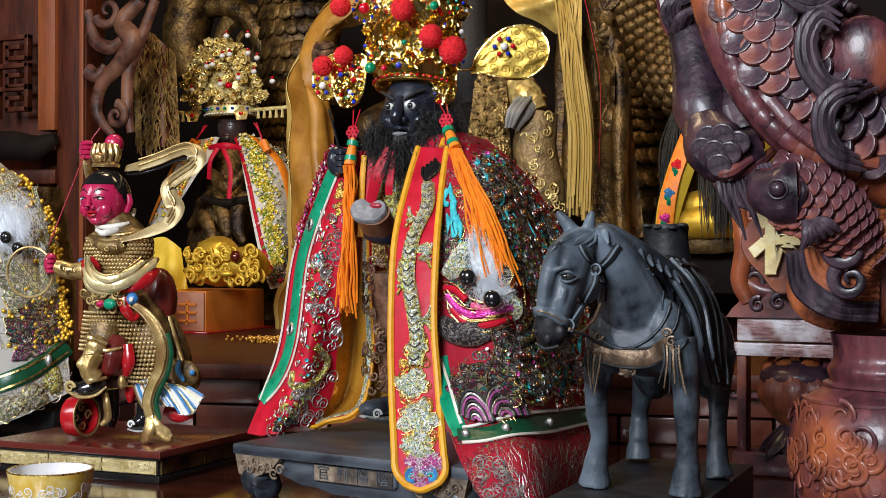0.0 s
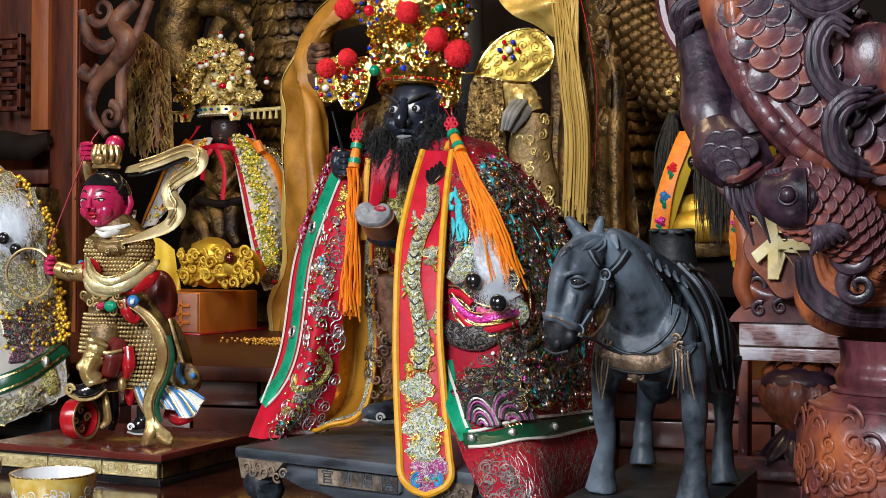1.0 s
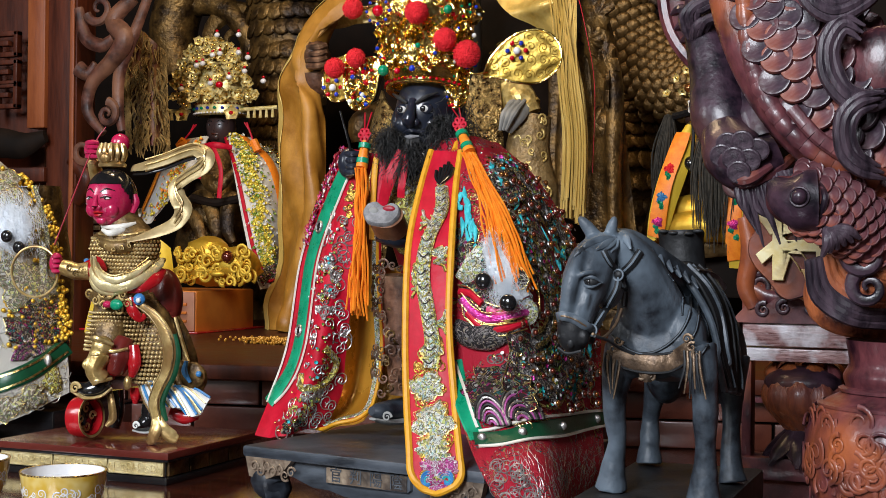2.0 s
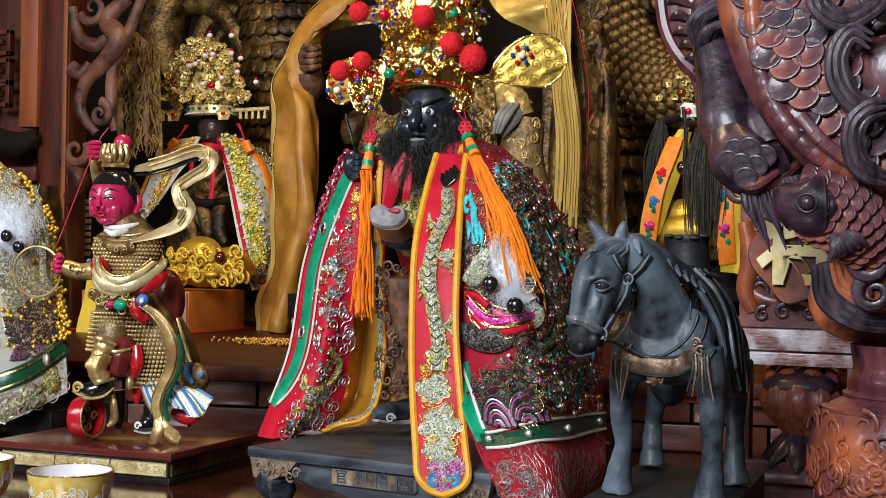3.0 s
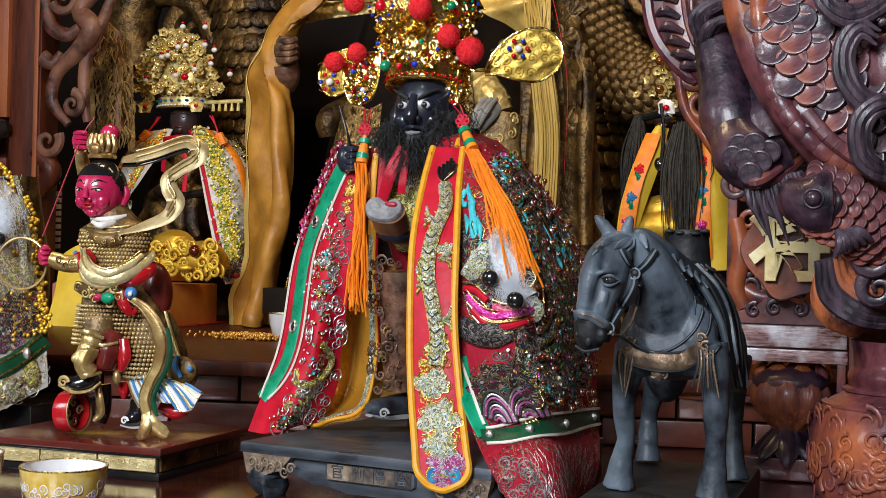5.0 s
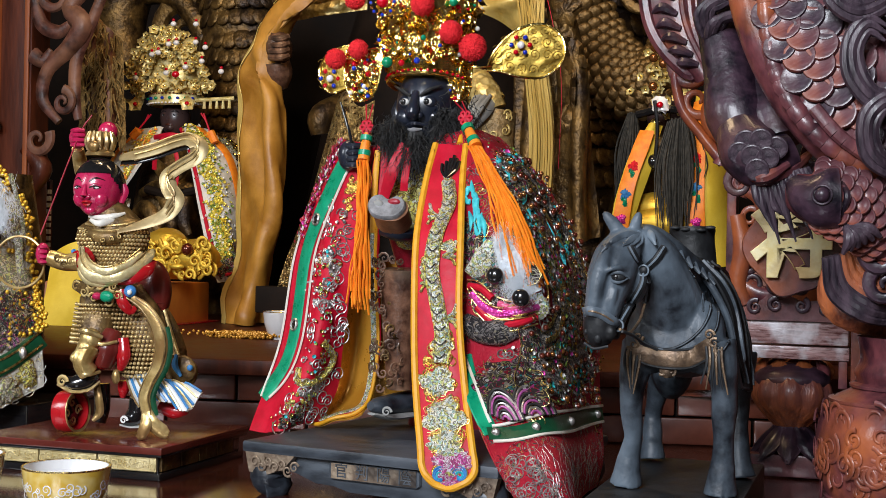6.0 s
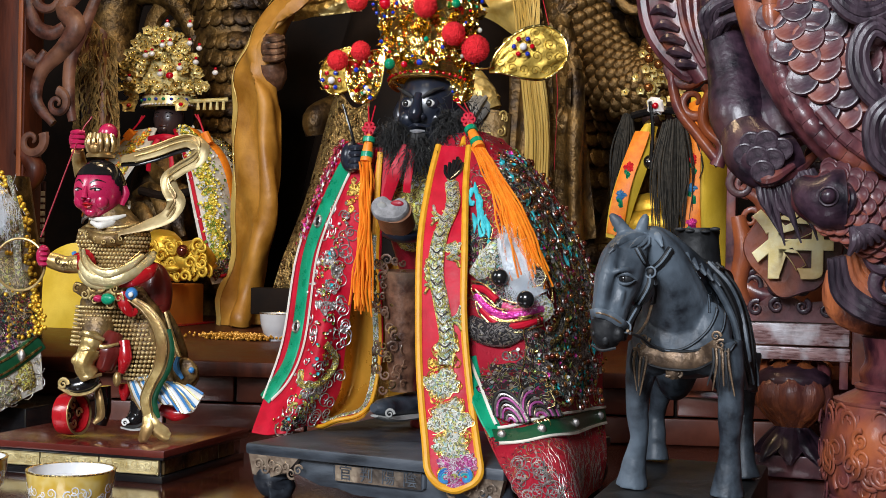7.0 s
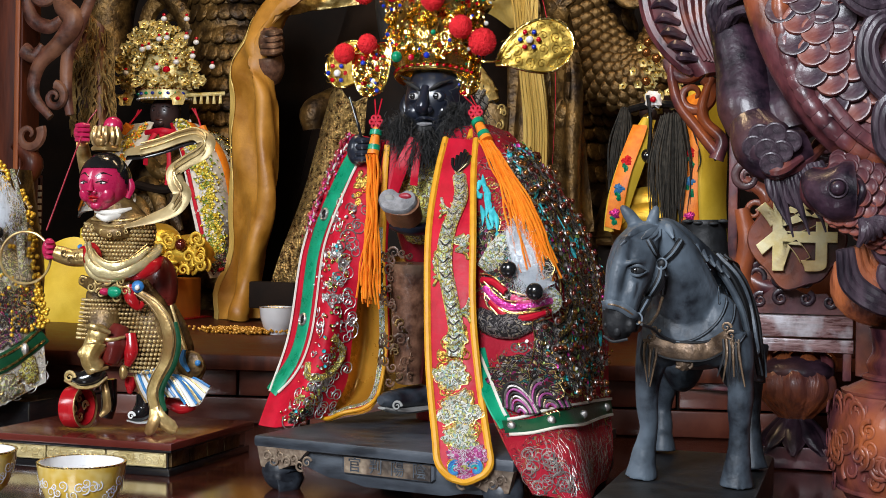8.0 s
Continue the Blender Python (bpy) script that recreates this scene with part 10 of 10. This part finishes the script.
part("frill_rim", crest.cord([(0.03, 0.0), (0.03, 0.3), (0.03, 0.65), (0.06, 0.98)], 0.010, 30, 0.008, 8), CV, cp_)
for k in range(6):
    v = 0.12 + 0.13 * k
    part("frill_tooth", tube([crest.at(0.15, v, 0.012), crest.at(0.35, v - 0.03, 0.016), crest.at(0.52, v + 0.02, 0.012)], [0.002, 0.008, 0.004], 10, 8), CD, cp_)
for k in range(4):
    part("frill_groove", crest.cord([(0.6 + 0.1 * k, 0.0), (0.62 + 0.09 * k, 0.4), (0.66 + 0.08 * k, 0.8)], 0.005, 20, 0.010, 7), CV, cp_)
# slender pale bracket with curls beside the tall post
parts("scroll_bracket", [tube([(0.158, 0.800, 0.609), (0.153, 0.800, 0.538), (0.165, 0.800, 0.475), (0.197, 0.800, 0.430), (0.233, 0.800, 0.385)], [0.006, 0.007, 0.009, 0.009, 0.010], 26, 10), scroll((0.183, 0.800, 0.537), 0.034, 1.2, 3.0, 1, 0.010, n=30), scroll((0.190, 0.800, 0.483), 0.032, 1.3, 1.0, -1, 0.011, n=30),
                  tube([(0.219, 0.800, 0.510), (0.205, 0.800, 0.465), (0.210, 0.800, 0.439), (0.235, 0.800, 0.412), (0.227, 0.800, 0.381)], [0.008, 0.010, 0.009, 0.010, 0.012], 26, 10), tube([(0.158, 0.800, 0.627), (0.189, 0.800, 0.590), (0.225, 0.800, 0.554)], [0.01, 0.012, 0.012], 16, 8)], CV, side_piece, "slender brown scroll bracket")

# ---- cloaked statue at the edge of the table ----
edge_st = Build()
edge_st.add(tube([(-0.66, 0.22, 0.05), (-0.66, 0.22, 0.2), (-0.66, 0.22, 0.33)], [0.045, 0.05, 0.03], 12, 14), M["gold_old_dim"])
edge_st.add(box((-0.76, 0.13, TABLE), (-0.56, 0.33, 0.03), 0.004), M["black"])
edge_st.thing("cloaked_statue", "statue on a black base under a cream embroidered cloak", "statue")
ck = empty("cream_cloak", (0, 0, 0), "cream embroidered cloak with gold beads and a fur dragon head", "cloak")
cs = Surf([[(-0.769, 0.160, 0.378), (-0.681, 0.130, 0.374), (-0.654, 0.160, 0.344)], [(-0.760, 0.130, 0.298), (-0.644, 0.100, 0.296), (-0.601, 0.170, 0.275)], [(-0.750, 0.120, 0.213), (-0.625, 0.090, 0.214), (-0.585, 0.170, 0.183)], [(-0.731, 0.100, 0.122), (-0.607, 0.080, 0.127), (-0.567, 0.160, 0.146)], [(-0.721, 0.090, 0.055), (-0.598, 0.070, 0.069), (-0.552, 0.150, 0.094)], [(-0.711, 0.080, -0.004), (-0.597, 0.070, 0.017), (-0.546, 0.145, 0.054)]], 36, 50, folds(0.003, 1.4))
cc = part("cloth", cs.mesh(0.003), M["silk_cream"], ck)
part("green_band", cs.strip([(0.2, 0.82), (0.5, 0.80), (0.75, 0.775), (1.0, 0.72)], 0.024, 0.003, n=30), M["dark_green"], ck, "dark green satin band with studs")
for d in (-0.03, 0.03):
    part("gold_edging", cs.strip([(0.2, 0.82 + d), (0.5, 0.80 + d), (0.75, 0.775 + d), (1.0, 0.72 + d)], 0.003, 0.004, n=30), M["gold_thread"], ck)
part("stud", ball(cs.at(0.83, 0.755, 0.006), (0.006, 0.004, 0.008), 12, 8), M["silver"], ck, "domed silver stud")
for u, v, w, h, mt in ((0.72, 0.42, 0.09, 0.07, "stitch_white"), (0.85, 0.25, 0.06, 0.06, "stitch_white"), (0.6, 0.12, 0.07, 0.06, "stitch_white"), (0.88, 0.88, 0.03, 0.035, "stitch_yellow"), (0.70, 0.92, 0.05, 0.03, "stitch_white"), (0.55, 0.93, 0.04, 0.03, "stitch_white"), (0.92, 0.6, 0.045, 0.06, "stitch_mixed"), (0.72, 0.6, 0.07, 0.05, "stitch_mixed"), (0.8, 0.52, 0.06, 0.04, "stitch_mixed")):
    motif(cs, u, v, w, h, M[mt], cc, int(u * 100), "dragon_embroidery", 6, 0.004)
for j in range(6):
    part("wave_embroidery", cs.cord([(0.70 + (0.03 + 0.016 * j) * math.cos(a), 0.72 - (0.02 + 0.012 * j) * math.sin(a)) for a in np.linspace(0.1, 3.0, 9)], 0.002, 16, 0.004, 5), M["stitch_purple" if j % 2 else "stitch_dark"], ck)
swirls(cs, 30, (0.5, 0.98, 0.85, 0.98), 0.010, M["silver"], cc, 15, rad=0.0006)
rg = random.Random(52)
pearl_mesh = Build().add(ball((0, 0, 0), 0.0032, 8, 6), M["gold_lion"]).mesh("gold_bead")
for k in range(240):
    u, v = (rg.gauss(0.96, 0.03), rg.uniform(0.02, 0.68)) if k % 2 else (rg.uniform(0.55, 0.99), rg.uniform(0.02, 0.68))
    if v > 0.25 and v < 0.42 and u < 0.8:
        continue
    ob = new("gold_bead", pearl_mesh)
    ob.parent = ck
    ob.matrix_world = Matrix.Translation(cs.at(u, v, 0.004 + (0.006 if k % 2 else 0)) + np.array((0.006 * rg.random() if k % 2 else 0, 0, 0)))
fb = Build()
rg2 = np.random.default_rng(14)
for _ in range(2400):
    p = np.array((-0.593, 0.085, 0.269)) + np.array((rg2.normal() * 0.018, rg2.normal() * 0.006, rg2.normal() * 0.018))
    d = np.array((rg2.normal() * 0.0025, -0.003, 0.004 + rg2.normal() * 0.003))
    fb.add(tube([p, p + d, p + 1.7 * d], [0.00026, 0.0002, 0.0001], seg=3, smooth=False), M["fur"])
fb.add(ball((-0.597, 0.090, 0.270), (0.03, 0.014, 0.03), 16, 10), M["fur"])
fb.thing("fur_muzzle", "white fur dragon muzzle", parent=ck)
for p in ((-0.587, 0.068, 0.258), (-0.568, 0.068, 0.244)):
    part("button_eye", ball(p, (0.0082, 0.006, 0.0082), 16, 10), M["black"], ck, "shiny black button eye")
parts("bead_string", [tube([(-0.578, 0.110, 0.325), (-0.565, 0.120, 0.259), (-0.567, 0.120, 0.199)], 0.003, 20, 6), tube([(-0.564, 0.110, 0.251), (-0.563, 0.110, 0.222), (-0.559, 0.110, 0.196)], 0.005, 14, 6)], M["stitch_white"], ck)
